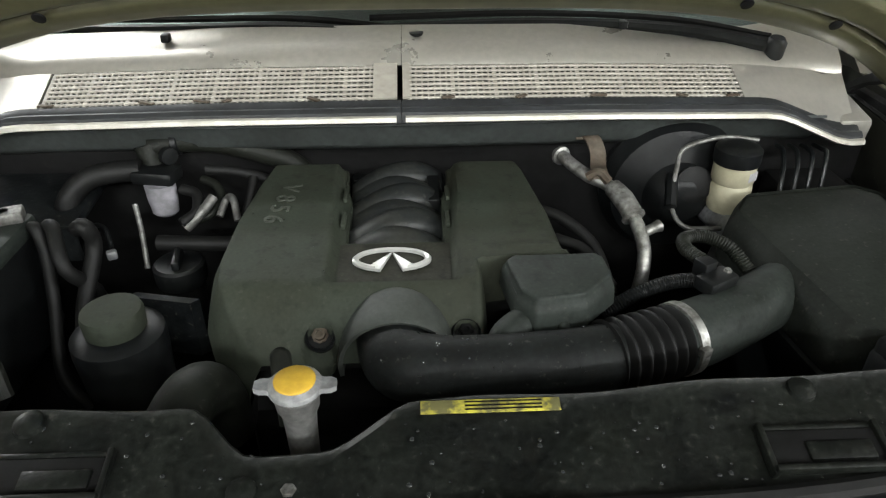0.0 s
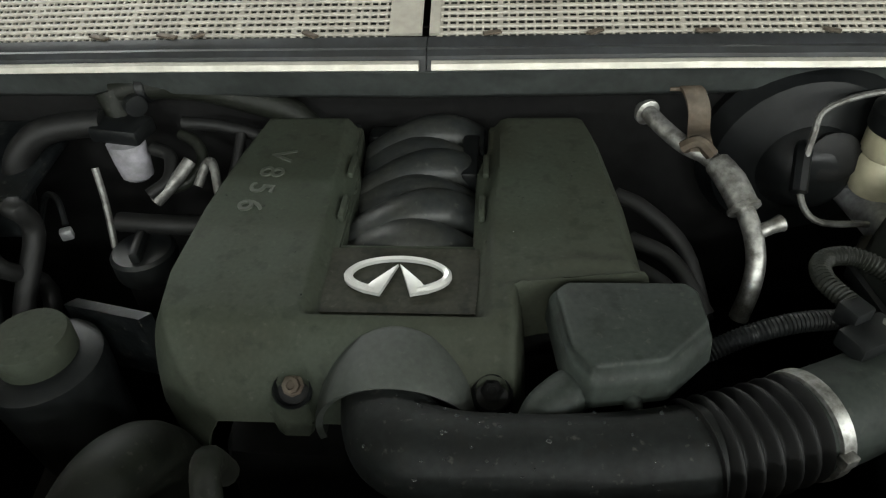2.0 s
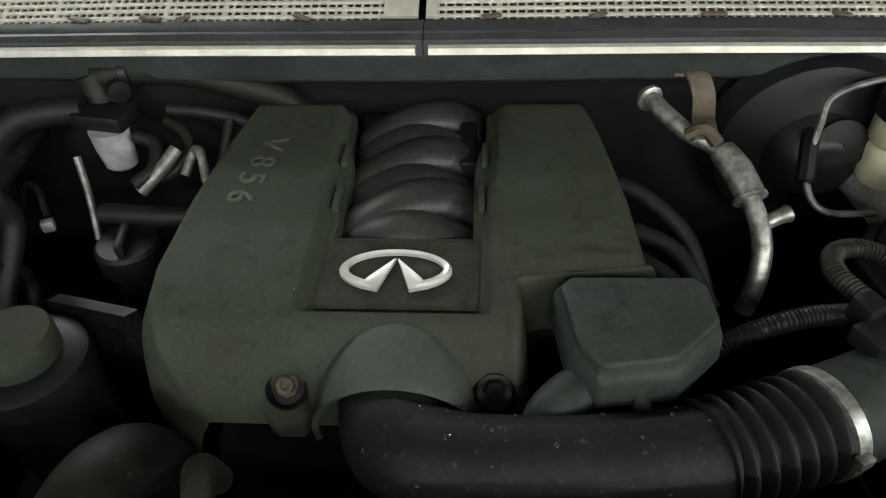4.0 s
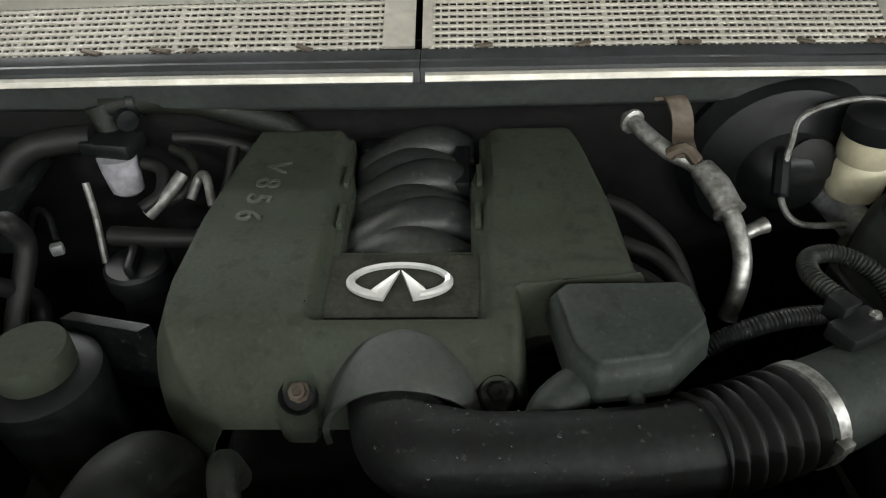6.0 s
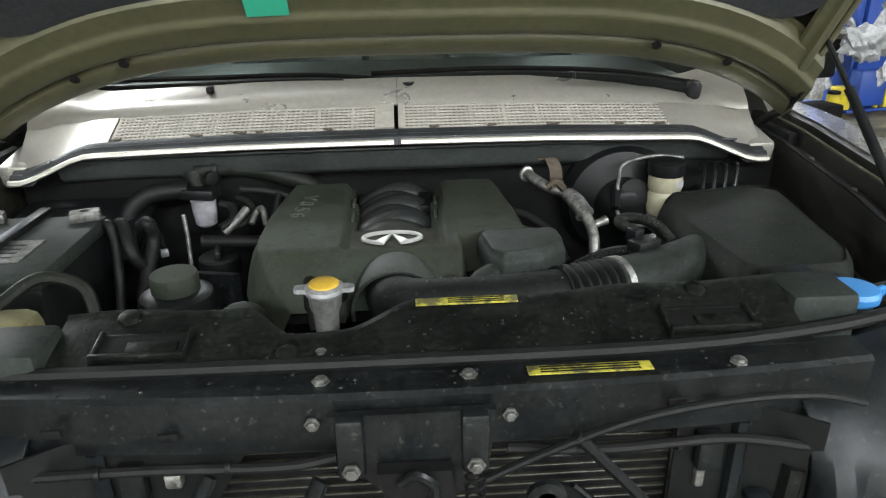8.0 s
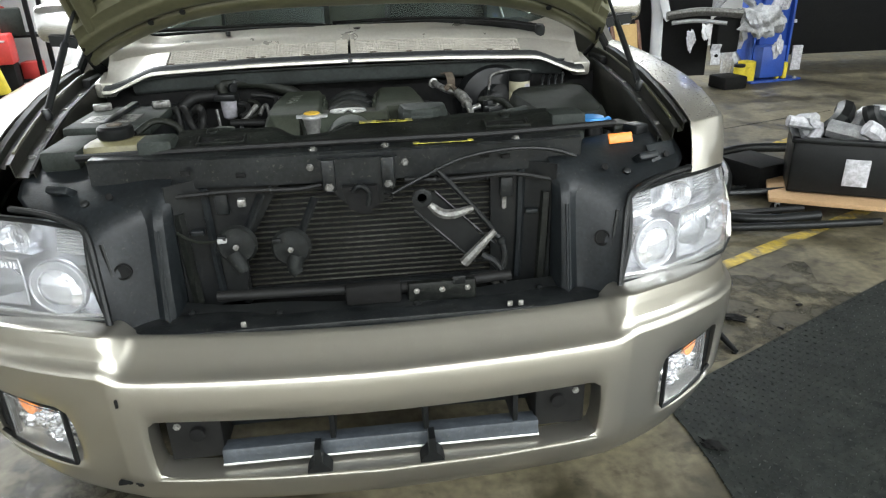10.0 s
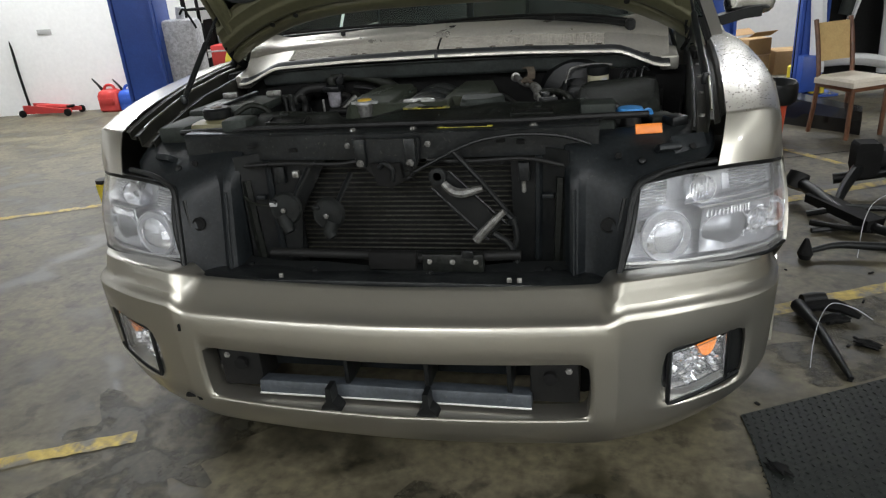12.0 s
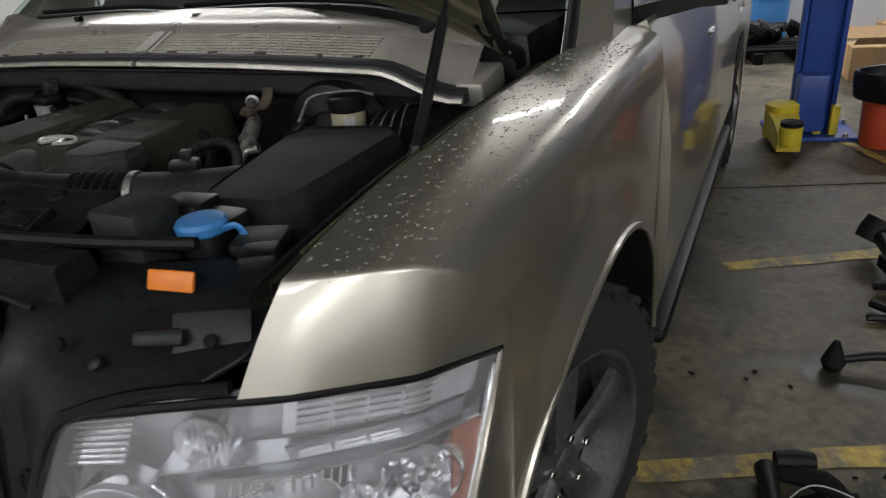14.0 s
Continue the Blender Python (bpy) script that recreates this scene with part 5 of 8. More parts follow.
# ---- things in the bay ----
def build_condenser():
    c = thing("condenser", (0.02, 0.05, 0.72), "dusty air-conditioning condenser with bright horizontal tubes", "radiator")
    part("core", box(0.0, 0.062, 0.85, 0.62, 0.02, 0.37, 0.002), DARK, c)
    for k in range(20):
        z = 0.763 + 0.0137 * k
        part("tube", box(0.0, 0.049, z, 0.6, 0.006, 0.003, 0.0009, seg=1), FINS, c)
    part("bracket_plate", capped([[Vector((x, y, z)) for x, z in ((-0.385, 1.03), (-0.2, 1.03), (-0.235, 0.97), (-0.29, 0.88), (-0.31, 0.75), (-0.385, 0.75))] for y in (0.022, 0.03)]), BLACK, c, "black horn bracket plate")
    part("drip_edge", box(0.0, 0.03, 0.752, 0.62, 0.03, 0.012, 0.003), STEEL, c)
    for s in (-1, 1):
        part("header", tube([(s * 0.315, 0.045, 0.72), (s * 0.315, 0.045, 0.88), (s * 0.315, 0.045, 1.03)], 0.012, 10, 2), ALU if s > 0 else BLACK, c)
    part("wiring_clip", box(0.332, 0.03, 0.965, 0.012, 0.02, 0.07, 0.004), ALU, c, "bright bent clip")
    part("wiring_clip", box(-0.29, 0.02, 0.99, 0.02, 0.02, 0.02, 0.004), ALU, c)


def build_latch():
    t = thing("bonnet_latch", (-0.01, -0.02, 0.98), "oily bonnet latch bolted to a steel plate", "latch")
    part("plate", capped([[Vector((x, y, z)) for x, z in ((-0.105, 1.09), (0.075, 1.09), (0.07, 1.03), (0.045, 0.985), (0.0, 0.965), (-0.05, 0.985), (-0.095, 1.035))] for y in (-0.018, -0.008)]), STEEL, t)
    for x in (-0.082, 0.052):
        part("side_arm", box(x, -0.022, 1.055, 0.03, 0.02, 0.075, 0.005), STEEL, t)
        screw((x, -0.034, 1.03), (0, -1, 0), 0.007, 0.007, "bolt", t, ZINC)
    screw((-0.012, -0.03, 0.985), (0, -1, 0), 0.007, 0.007, "bolt", t, ZINC)
    part("latch_body", capped([[Vector((x, y, z)) for x, z in ((-0.055, 1.03), (0.025, 1.03), (0.03, 0.99), (0.0, 0.965), (-0.04, 0.975))] for y in (-0.04, -0.022)]), DARK, t)
    part("hook", tube([(-0.03, -0.044, 1.02), (-0.012, -0.05, 1.035), (0.006, -0.046, 1.015), (0.002, -0.042, 0.985)], 0.006, 8, 4), STEEL, t)
    part("spring", tube([(0.05 + 0.01 * math.cos(a), -0.045 + 0.01 * math.sin(a), 0.99 + 0.0022 * a) for a in np.linspace(0, 18, 40)], 0.0018, 5, 2), DARK, t)
    c = thing("release_cable", (0.2, -0.02, 1.0), "black bonnet release cable in a loose arc", "cable")
    part("cable", tube([(0.05, -0.03, 1.0), (0.12, -0.03, 1.035), (0.22, -0.035, 1.08), (0.33, -0.03, 1.095), (0.43, -0.015, 1.085), (0.5, 0.0, 1.06)], 0.0048, 8, 8), BLACK, c)


def build_front_clutter():
    h = thing("horn_wire", (-0.36, -0.02, 0.93), "thin wire running to the horns", "wire")
    part("wire", tube([(-0.44, -0.02, 0.94), (-0.4, -0.04, 0.925), (-0.36, -0.055, 0.925), (-0.325, -0.06, 0.93)], 0.0035, 6, 5), HOSE, h)
    part("plug", box(-0.33, -0.062, 0.93, 0.022, 0.012, 0.012, 0.002, 10), CAST, h)
    p = thing("transmission_cooler_pipe", (0.3, -0.06, 0.85), "bent black cooler pipe beside the condenser", "pipe")
    part("pipe", tube([(0.235, -0.05, 0.79), (0.3, -0.055, 0.8), (0.318, -0.055, 0.83), (0.312, -0.05, 0.875), (0.29, -0.045, 0.9)], 0.008, 8, 6), BLACK, p)
    part("fitting", drum((0.312, -0.05, 0.872), (-0.3, 0, 1), [(0.011, 0), (0.012, 0.003), (0.012, 0.014), (0.01, 0.016)], 12), STEEL, p)
    b = thing("bumper_bracket", (0.15, -0.12, 0.76), "black bracket bolted below the cooler pipe", "bracket")
    part("plate", box(0.16, -0.1, 0.785, 0.16, 0.02, 0.05, 0.006), SUPPORT, b)
    for x in (0.1, 0.16, 0.22):
        screw((x, -0.111, 0.79), (0, -1, 0), 0.005, 0.004, "bolt", b)
    part("tab", box(0.2, -0.112, 0.812, 0.03, 0.006, 0.02, 0.002), STEEL, b)
    g = thing("air_guide_flap", (0.0, -0.1, 0.765), "wet black rubber flap along the bumper's rear edge", "flap")
    rows = [[Vector((x, -0.158 + 0.06 * (x / 0.5) ** 2 + dy, z + 0.003 * math.sin(23 * x))) for x in np.linspace(-0.5, 0.5, 30)] for dy, z in ((0.0, 0.738), (0.03, 0.756), (0.07, 0.77))]
    part("flap", thicken(surface(rows), 0.003), BLACK, g)
    for x in (-0.42, -0.22, 0.1, 0.4):
        part("clip", drum((x, -0.12 + 0.06 * (x / 0.5) ** 2, 0.761), (0, -0.3, 1), [(0.009, 0), (0.008, 0.004), (0.004, 0.006)], 12), BLACK, g)
    w = thing("wiring_harness", (0.0, -0.01, 1.03), "taped black wiring harness under the support", "cable")
    part("harness", tube([(-0.44, -0.004, 1.02), (-0.3, -0.012, 1.028), (-0.16, -0.012, 1.024), (-0.1, -0.008, 1.03)], 0.006, 8, 6), RUBBER, w)
    part("harness", tube([(0.09, -0.008, 1.03), (0.2, -0.014, 1.026), (0.34, -0.012, 1.03), (0.44, -0.01, 1.01)], 0.006, 8, 6), RUBBER, w)
    for x in (-0.36, -0.22, 0.16, 0.28):
        part("tie", drum((x, -0.011, 1.026), (1, 0, 0.03), [(0.0075, 0), (0.008, 0.001), (0.008, 0.005), (0.0075, 0.006)], 10), BLACK, w)


def build_stay():
    t = thing("latch_stay", (0.2, -0.03, 0.84), "loose black steel stay bracket with a cast arm", "bracket")
    rows = [[Vector((mix(0.12, 0.26, k) + s * w * 0.8, -0.05, mix(1.0, 0.85, k) + s * w * 0.7)) + Vector((0, d, 0)) for s, d in ((-1, 0), (1, 0), (1, 0.006), (-1, 0.006))] for k, w in ((0, 0.02), (0.15, 0.034), (0.6, 0.034), (1, 0.024))]
    part("plate", capped(rows), BLACK, t)
    for s in (-1, 1):
        part("flange", tube([Vector((mix(0.13, 0.27, k) + s * 0.024, -0.052, mix(0.99, 0.85, k) + s * 0.022)) for k in (0, 0.5, 1)], 0.0035, 6, 2), BLACK, t)
    part("eye", drum((0.125, -0.052, 1.0), (0, -1, 0), [(0.022, 0), (0.022, 0.008), (0.011, 0.009), (0.011, 0.0)], 20), STEEL, t)
    part("cast_arm", tube([(0.142, -0.066, 0.985), (0.165, -0.072, 0.966), (0.195, -0.075, 0.962), (0.24, -0.07, 0.972)], [0.009, 0.012, 0.012, 0.008], 8, 3), ZINC, t, "dull cast arm")
    part("hook", tube([(0.218, -0.07, 0.835), (0.25, -0.075, 0.872), (0.292, -0.07, 0.912)], [0.013, 0.011, 0.008], 8, 3), ZINC, t)
    part("rod", tube([(0.16, -0.03, 1.06), (0.24, -0.035, 0.97), (0.31, -0.04, 0.88)], 0.007, 8, 2), BLACK, t)
    part("lower_pipe", tube([(0.26, -0.06, 0.85), (0.3, -0.06, 0.82), (0.32, -0.06, 0.76)], 0.009, 8, 4), BLACK, t)


def horn(x, z, s, group):
    t = thing("horn", (x, -0.06, z), "round dusty black disc horn on a bracket", "horn", group)
    part("disc", drum((x, -0.05, z), (0, -1, 0.1), [(0.02, -0.012), (0.043, -0.006), (0.046, 0.004), (0.04, 0.012), (0.036, 0.011), (0.02, 0.018), (0.008, 0.019)], 32), DUCT, t)
    part("trumpet", tube([(x - s * 0.01, -0.06, z - 0.02), (x + 0.004, -0.07, z - 0.045), (x + 0.012, -0.075, z - 0.06)], [0.02, 0.018, 0.014], 12, 3), DUCT, t)
    part("bracket", tube([(x + 0.02, -0.045, z + 0.02), (x + 0.04, -0.03, z + 0.06), (x + 0.06, -0.01, z + 0.1)], 0.006, 6, 3, squash=2), STEEL, t)
    part("nut", drum((x, -0.07, z), (0, -1, 0.1), [(0.007, 0), (0.007, 0.006), (0.005, 0.007)], 6), ZINC, t)
    part("plug", box(x - 0.03, -0.06, z + 0.02, 0.02, 0.015, 0.012, 0.003), BLACK, t)


LETTER = mat("worn_letters", (0.05, 0.056, 0.044), 0.5, 0, 0.2, 120, 0, 0.6, (0.05, 0.055, 0.045), 30)


def build_engine_cover():
    e = thing("engine_cover", (-0.04, 0.54, 1.02), "dusty grey-green plastic engine cover with chrome emblem", "engine cover")
    # one moulded shell: flat top, stepped side bands, a pocket, a well open at the back and a notch at one front corner
    mid = -0.0365
    def left(y):
        return along([(0.338, -0.228), (0.352, -0.25), (0.372, -0.268), (0.4, -0.28), (0.45, -0.288), (0.55, -0.286), (0.66, -0.275), (0.742, -0.262)], y)
    def right(y):
        return mix(0.083, along([(0.44, 0.212), (0.58, 0.206), (0.7, 0.192), (0.742, 0.182)], y), step(0.437, 0.459, y))
    def well(y):
        return 0.0695 + 0.013 * step(0.62, 0.7, y)
    def crown(x, y):
        """Height of the shell over a place."""
        dl, dr = x - left(y), right(y) - x
        wide = mix(0.012, 0.028, step(0.45, 0.47, y))
        z = 1.1105 + 0.012 * (y - 0.5)
        z -= 0.07 * max(0, 1 - dl / 0.03) ** 2.0 + 0.006 * (1 - step(0.022, 0.027, dl))
        z -= 0.07 * max(0, 1 - dr / wide) ** 2.0 + 0.006 * (1 - step(0.022, 0.027, dr)) * step(0.45, 0.47, y)
        z += 0.003 * math.exp(-((dr - 0.016) / 0.006) ** 2) * (1 - step(0.45, 0.475, y)) + 0.003 * math.exp(-((y - 0.47) / 0.007) ** 2) * step(0.09, 0.11, x)
        z -= 0.082 * max(0, 1 - (y - 0.338) / 0.07) ** 1.9
        z -= 0.03 * max(0, 1 - (0.745 - y) / 0.01) ** 2
        side = 0.082 + 0.01 * step(0.5, 0.73, y)
        z -= 0.014 * (1 - step(side - 0.006, side + 0.007, abs(x - mid))) * step(0.397, 0.409, y)
        # half-round scallops for the two bolts
        for bx, by in ((-0.128, 0.347), (0.052, 0.345)):
            d = math.hypot(x - bx, (y - by) * 1.0)
            z -= 0.02 * (1 - step(0.015, 0.02, d))
        return z
    ys = sorted([0.338 + 0.404 * k / 86 for k in range(87)] + [0.503, 0.4985])
    us = [0, 0.008, 0.016, 0.026, 0.036, 0.046, 0.056, 0.066] + [0.066 + 0.934 * k / 84 for k in range(1, 85)]
    vs = [0.08, 0.16, 0.25, 0.34, 0.43, 0.52, 0.6, 0.68, 0.75, 0.8, 0.84, 0.88, 0.91, 0.94, 0.965, 0.985, 1]
    bm = bmesh.new()
    grid = []
    for y in ys:
        xs = [mix(left(y), 0.058, u) for u in us] + [mix(0.058, right(y), u) for u in vs]
        for g in (-1, 1):                # one column runs exactly along the well's side
            j = min(range(len(xs)), key=lambda i: abs(xs[i] - mid - g * well(y)))
            xs[j] = mid + g * well(y)
        grid.append([bm.verts.new((x, y, crown(x, y))) for x in xs])
    for i in range(len(ys) - 1):
        for j in range(len(us) + len(vs) - 1):
            q = (grid[i][j], grid[i][j + 1], grid[i + 1][j + 1], grid[i + 1][j])
            c = sum((v.co for v in q), Vector()) / 4
            if abs(c.x - mid) < well(c.y) and c.y > 0.503:
                continue
            bm.faces.new(q)
    bmesh.ops.delete(bm, geom=[v for v in bm.verts if not v.link_faces], context="VERTS")
    shell = part("cover_shell", thicken(bm, 0.003), COVER, e, "dusty grey-green moulded shell", 40)
    scatter_drops(shell, (-0.28, 0.19, 0.37, 0.73), 50, (0.0005, 0.0007, 0.0009), GLINT, 23)
    part("cover_base", prism([(-0.262, 0.735), (-0.275, 0.56), (-0.262, 0.4), (-0.23, 0.37), (0.07, 0.37), (0.075, 0.45), (0.19, 0.475), (0.19, 0.6), (0.172, 0.735)], 0.99, 1.03, 0.0), DARK, e)
    # worn film of brown dust lying in the pocket, round the well
    rows = [[Vector((mid + w * g, y, crown(mid + w * g, y) + 0.0012)) for g in (-1, -0.5, 0, 0.5, 1)] for y, w in ((0.412, 0.072), (0.44, 0.074), (0.47, 0.0745), (0.5015, 0.075))]
    part("name_plate", thicken(surface(rows), 0.001), BROWN, e, "brownish dusty name plate")
    for g in (-1, 1):
        part("well_wall", thicken(surface([[Vector((mid + g * (well(y) + 0.001), y, z)) for y in np.linspace(0.5045, 0.738, 14)] for z in (1.03, 1.06, 1.0945)]), 0.003), COVER, e)
        for y0, y1 in ((0.545, 0.585), (0.625, 0.665)):
            part("well_tab", box(mid + g * (well((y0 + y1) / 2) + 0.006), (y0 + y1) / 2, 1.1, 0.007, y1 - y0, 0.01, 0.002), COVER, e)
    part("well_front", box(mid, 0.506, 1.065, 0.138, 0.004, 0.062, 0.001), COVER, e)
    part("emblem", ring_emblem(-0.04, 0.4575, 1.0985), SATIN, e, "satin chrome oval emblem")
    lettering("raised_lettering", "V 8 5 6", 0.041, Matrix.Translation((-0.205, 0.602, 1.1122)) @ pose(0, 0, 0, 0, 0, -97), LETTER, e, 0.0016)
    # throttle hood: a rounded half dome over the intake mouth
    rows = []
    for y, r, zc in ((0.412, 0.03, 1.045), (0.408, 0.052, 1.042), (0.4, 0.063, 1.039), (0.387, 0.0695, 1.036), (0.368, 0.072, 1.033), (0.35, 0.0735, 1.029), (0.336, 0.0745, 1.025), (0.332, 0.073, 1.024)):
        rows.append([Vector((-0.033 + r * math.cos(a), y - 0.006 * math.sin(a), zc + r * math.sin(a))) for a in np.linspace(-0.2, math.pi + 0.2, 28)])
    part("throttle_collar", thicken(surface(rows), 0.006), COLLAR, e, "pale grey rounded collar over the intake mouth", 55)
    for x, y, z in ((-0.128, 0.35, 1.056), (0.052, 0.348, 1.058)):
        part("bolt_pocket", drum((x, y + 0.008, z - 0.004), (0, -0.6, 0.8), [(0.017, -0.012), (0.019, 0.006), (0.0165, 0.009), (0.0145, 0.002)], 22), BLACK, e)
        part("bolt", drum((x, y + 0.008, z), (0, -0.6, 0.8), [(0.0105, 0), (0.0105, 0.002), (0.0075, 0.0025), (0.0075, 0.009), (0.0045, 0.0095), (0.0045, 0.006)], 6 if x > 0 else 8), RUST if x < 0 else DARK, e, "rusty cover bolt" if x < 0 else "dark cover bolt", 20)
    return e


def ring_emblem(cx, cy, z):
    """An oval ring cut open at the front by a two-legged wedge."""
    b = bmesh.new()
    a, c = 0.0525, 0.0265
    def leg(s):
        pts = [(s * 0.0008, 0.0155), (s * 0.0145, -0.0262), (s * 0.032, -0.0215), (s * 0.0235, -0.0095)]
        ridge = (s * 0.0155, -0.0135)
        low = [b.verts.new((cx + p[0], cy + p[1], z)) for p in pts]
        top = [b.verts.new((cx + p[0], cy + p[1], z + 0.004)) for p in pts]
        peak = b.verts.new((cx + ridge[0], cy + ridge[1], z + 0.0062))
        b.faces.new(low)
        for i in range(4):
            k = (i + 1) % 4
            b.faces.new((low[i], low[k], top[k], top[i]))
            b.faces.new((top[i], top[k], peak))
    rows = []
    for k in range(57):
        t = math.radians(-66) + math.radians(312) * k / 56
        w = mix(0.0088, 0.0042, step(-0.2, 1.0, math.sin(t)))
        p = Vector((cx + a * math.cos(t), cy + c * math.sin(t), z))
        n = Vector((math.cos(t) / a, math.sin(t) / c, 0)).normalized()
        rows.append([p + n * (w * q) + Vector((0, 0, h)) for q, h in ((0, 0), (0, 0.0035), (-0.35, 0.006), (-0.95, 0.004), (-1.0, 0))])
    capped(rows, b)
    leg(1)
    leg(-1)
    return b


def build_manifold():
    t = thing("intake_manifold", (-0.04, 0.63, 1.0), "dusty black plastic intake manifold in the cover's well", "manifold")
    part("body", box(-0.0365, 0.635, 1.02, 0.136, 0.2, 0.05, 0.01), BLACK, t)
    # pairs of fat runners, each pair crossing the well at a slant to its neighbour
    for k in range(6):
        y = 0.531 + 0.041 * k
        slant = (0.004, -0.02)[k % 2]
        lift = (0.0, 0.006)[k % 2]
        rows = []
        for i in range(21):
            u = i / 20
            x = mix(-0.111, 0.038, u)
            swell = math.sin(math.pi * mix(0.1, 0.9, u)) ** 0.8
            yy = y + slant * math.cos(math.pi * u)
            r = 0.026 + 0.004 * swell
            rows.append([Vector((x, yy + r * math.cos(a), 1.036 + lift + 0.047 * swell + (r * 0.72 * math.sin(a)))) for a in np.linspace(0, 2 * math.pi, 17)[:-1]])
        part("runner", capped(rows), RUNNER, t, "", 60)
    part("rear_rail", box(-0.0365, 0.768, 1.06, 0.16, 0.03, 0.03, 0.008), BLACK, t)
    part("sensor", box(0.022, 0.69, 1.075, 0.02, 0.09, 0.03, 0.004), BLACK, t)
    part("fuel_rail", tube([(-0.128, 0.75, 1.09), (-0.13, 0.7, 1.088), (-0.128, 0.66, 1.085)], 0.007, 8, 3), BLACK, t)


def build_resonator():
    t = thing("resonator_box", (0.17, 0.385, 1.03), "dusty grey plastic resonator box beside the engine cover", "air box")
    top = [(0.108, 0.425), (0.119, 0.436), (0.224, 0.437), (0.233, 0.428), (0.235, 0.388), (0.192, 0.347), (0.134, 0.338), (0.118, 0.36)]
    low = [(0.1, 0.43), (0.112, 0.442), (0.23, 0.443), (0.24, 0.43), (0.242, 0.38), (0.197, 0.336), (0.131, 0.326), (0.11, 0.352)]
    n = len(top)
    rows = [[Vector((*low[i], 1.075)) for i in range(n)], [Vector((*Vector(low[i]).lerp(Vector(top[i]), 0.3), 1.106 - (0.0 if top[i][1] > 0.4 else 0.004))) for i in range(n)], [Vector((*Vector(low[i]).lerp(Vector(top[i]), 0.85), 1.112 - (0 if top[i][1] > 0.4 else 0.003))) for i in range(n)], [Vector((*top[i], 1.118)) for i in range(n)]]
    shell = capped(rows)
    bmesh.ops.bevel(shell, geom=shell.edges[:], offset=0.004, segments=3, profile=0.5, affect="EDGES")
    part("shell", shell, BOXP, t, "", 50)
    part("outlet", tube([(0.13, 0.355, 1.072), (0.112, 0.34, 1.075), (0.096, 0.325, 1.07), (0.088, 0.315, 1.05)], 0.02, 16, 5), BOXP, t)
    part("foot", tube([(0.165, 0.345, 1.08), (0.168, 0.33, 1.078), (0.17, 0.315, 1.06)], 0.008, 10, 3), BOXP, t)


def build_duct():
    t = thing("air_intake_duct", (0.12, 0.3, 0.98), "speckled black plastic air intake duct with bellows", "air duct")
    pipe = part("duct_pipe", tube([(-0.034, 0.4, 1.045), (-0.037, 0.35, 1.046), (-0.024, 0.305, 1.052), (0.02, 0.286, 1.06), (0.09, 0.284, 1.063), (0.16, 0.288, 1.063), (0.222, 0.298, 1.06)], [0.046, 0.046, 0.043, 0.039, 0.037, 0.038, 0.041], 28, 7), DUCT, t, "speckled black duct pipe")
    scatter_drops(pipe, (-0.05, 0.22, 0.25, 0.34), 60, (0.0006, 0.0009, 0.0012, 0.0016), GLINT, 21, 0.3)
    part("bellows", tube([(0.212, 0.296, 1.061), (0.255, 0.31, 1.059), (0.3, 0.328, 1.057)], 0.0345, 28, 56, None, 0.0112, 0.0158), RUBBER, t, "ribbed rubber bellows")
    part("air_flow_pipe", tube([(0.3, 0.328, 1.056), (0.34, 0.345, 1.055), (0.39, 0.37, 1.055), (0.44, 0.4, 1.055), (0.48, 0.425, 1.055)], [0.043, 0.043, 0.041, 0.041, 0.041], 28, 6), BOXP, t, "grey air flow meter pipe")
    d = Vector((0.045, 0.02, -0.002)).normalized()
    c = Vector((0.31, 0.332, 1.056))
    cl = part("hose_clamp", drum(c - d * 0.006, d, [(0.0445, 0), (0.0465, 0.0005), (0.0465, 0.0125), (0.0445, 0.013)], 36), ALU, t, "steel hose clamp")
    part("worm_screw", box(0.326, 0.29, 1.07, 0.014, 0.01, 0.012, 0.002, 25), ALU, cl)
    s = part("flow_sensor", box(0.372, 0.392, 1.098, 0.05, 0.03, 0.02, 0.004, 28), BLACK, t, "black sensor plug")
    part("plug", box(0.362, 0.41, 1.108, 0.022, 0.022, 0.024, 0.003, 28), BLACK, s)
    screw((0.388, 0.4, 1.108), (0, 0, 1), 0.004, 0.004, "bolt", s)
    w = thing("wire_loom", (0.4, 0.42, 1.1), "grey corrugated wire loom curving to the sensor", "cable")
    part("loom", tube([(0.362, 0.418, 1.112), (0.35, 0.45, 1.112), (0.36, 0.478, 1.11), (0.39, 0.485, 1.108), (0.42, 0.468, 1.1), (0.44, 0.44, 1.08)], 0.0085, 10, 8, None, 0.0014, 0.004), HOSE, w)
    part("loom", tube([(0.24, 0.42, 1.03), (0.29, 0.43, 1.055), (0.34, 0.44, 1.065), (0.4, 0.45, 1.06)], 0.009, 10, 8, None, 0.0016, 0.004), BLACK, w)


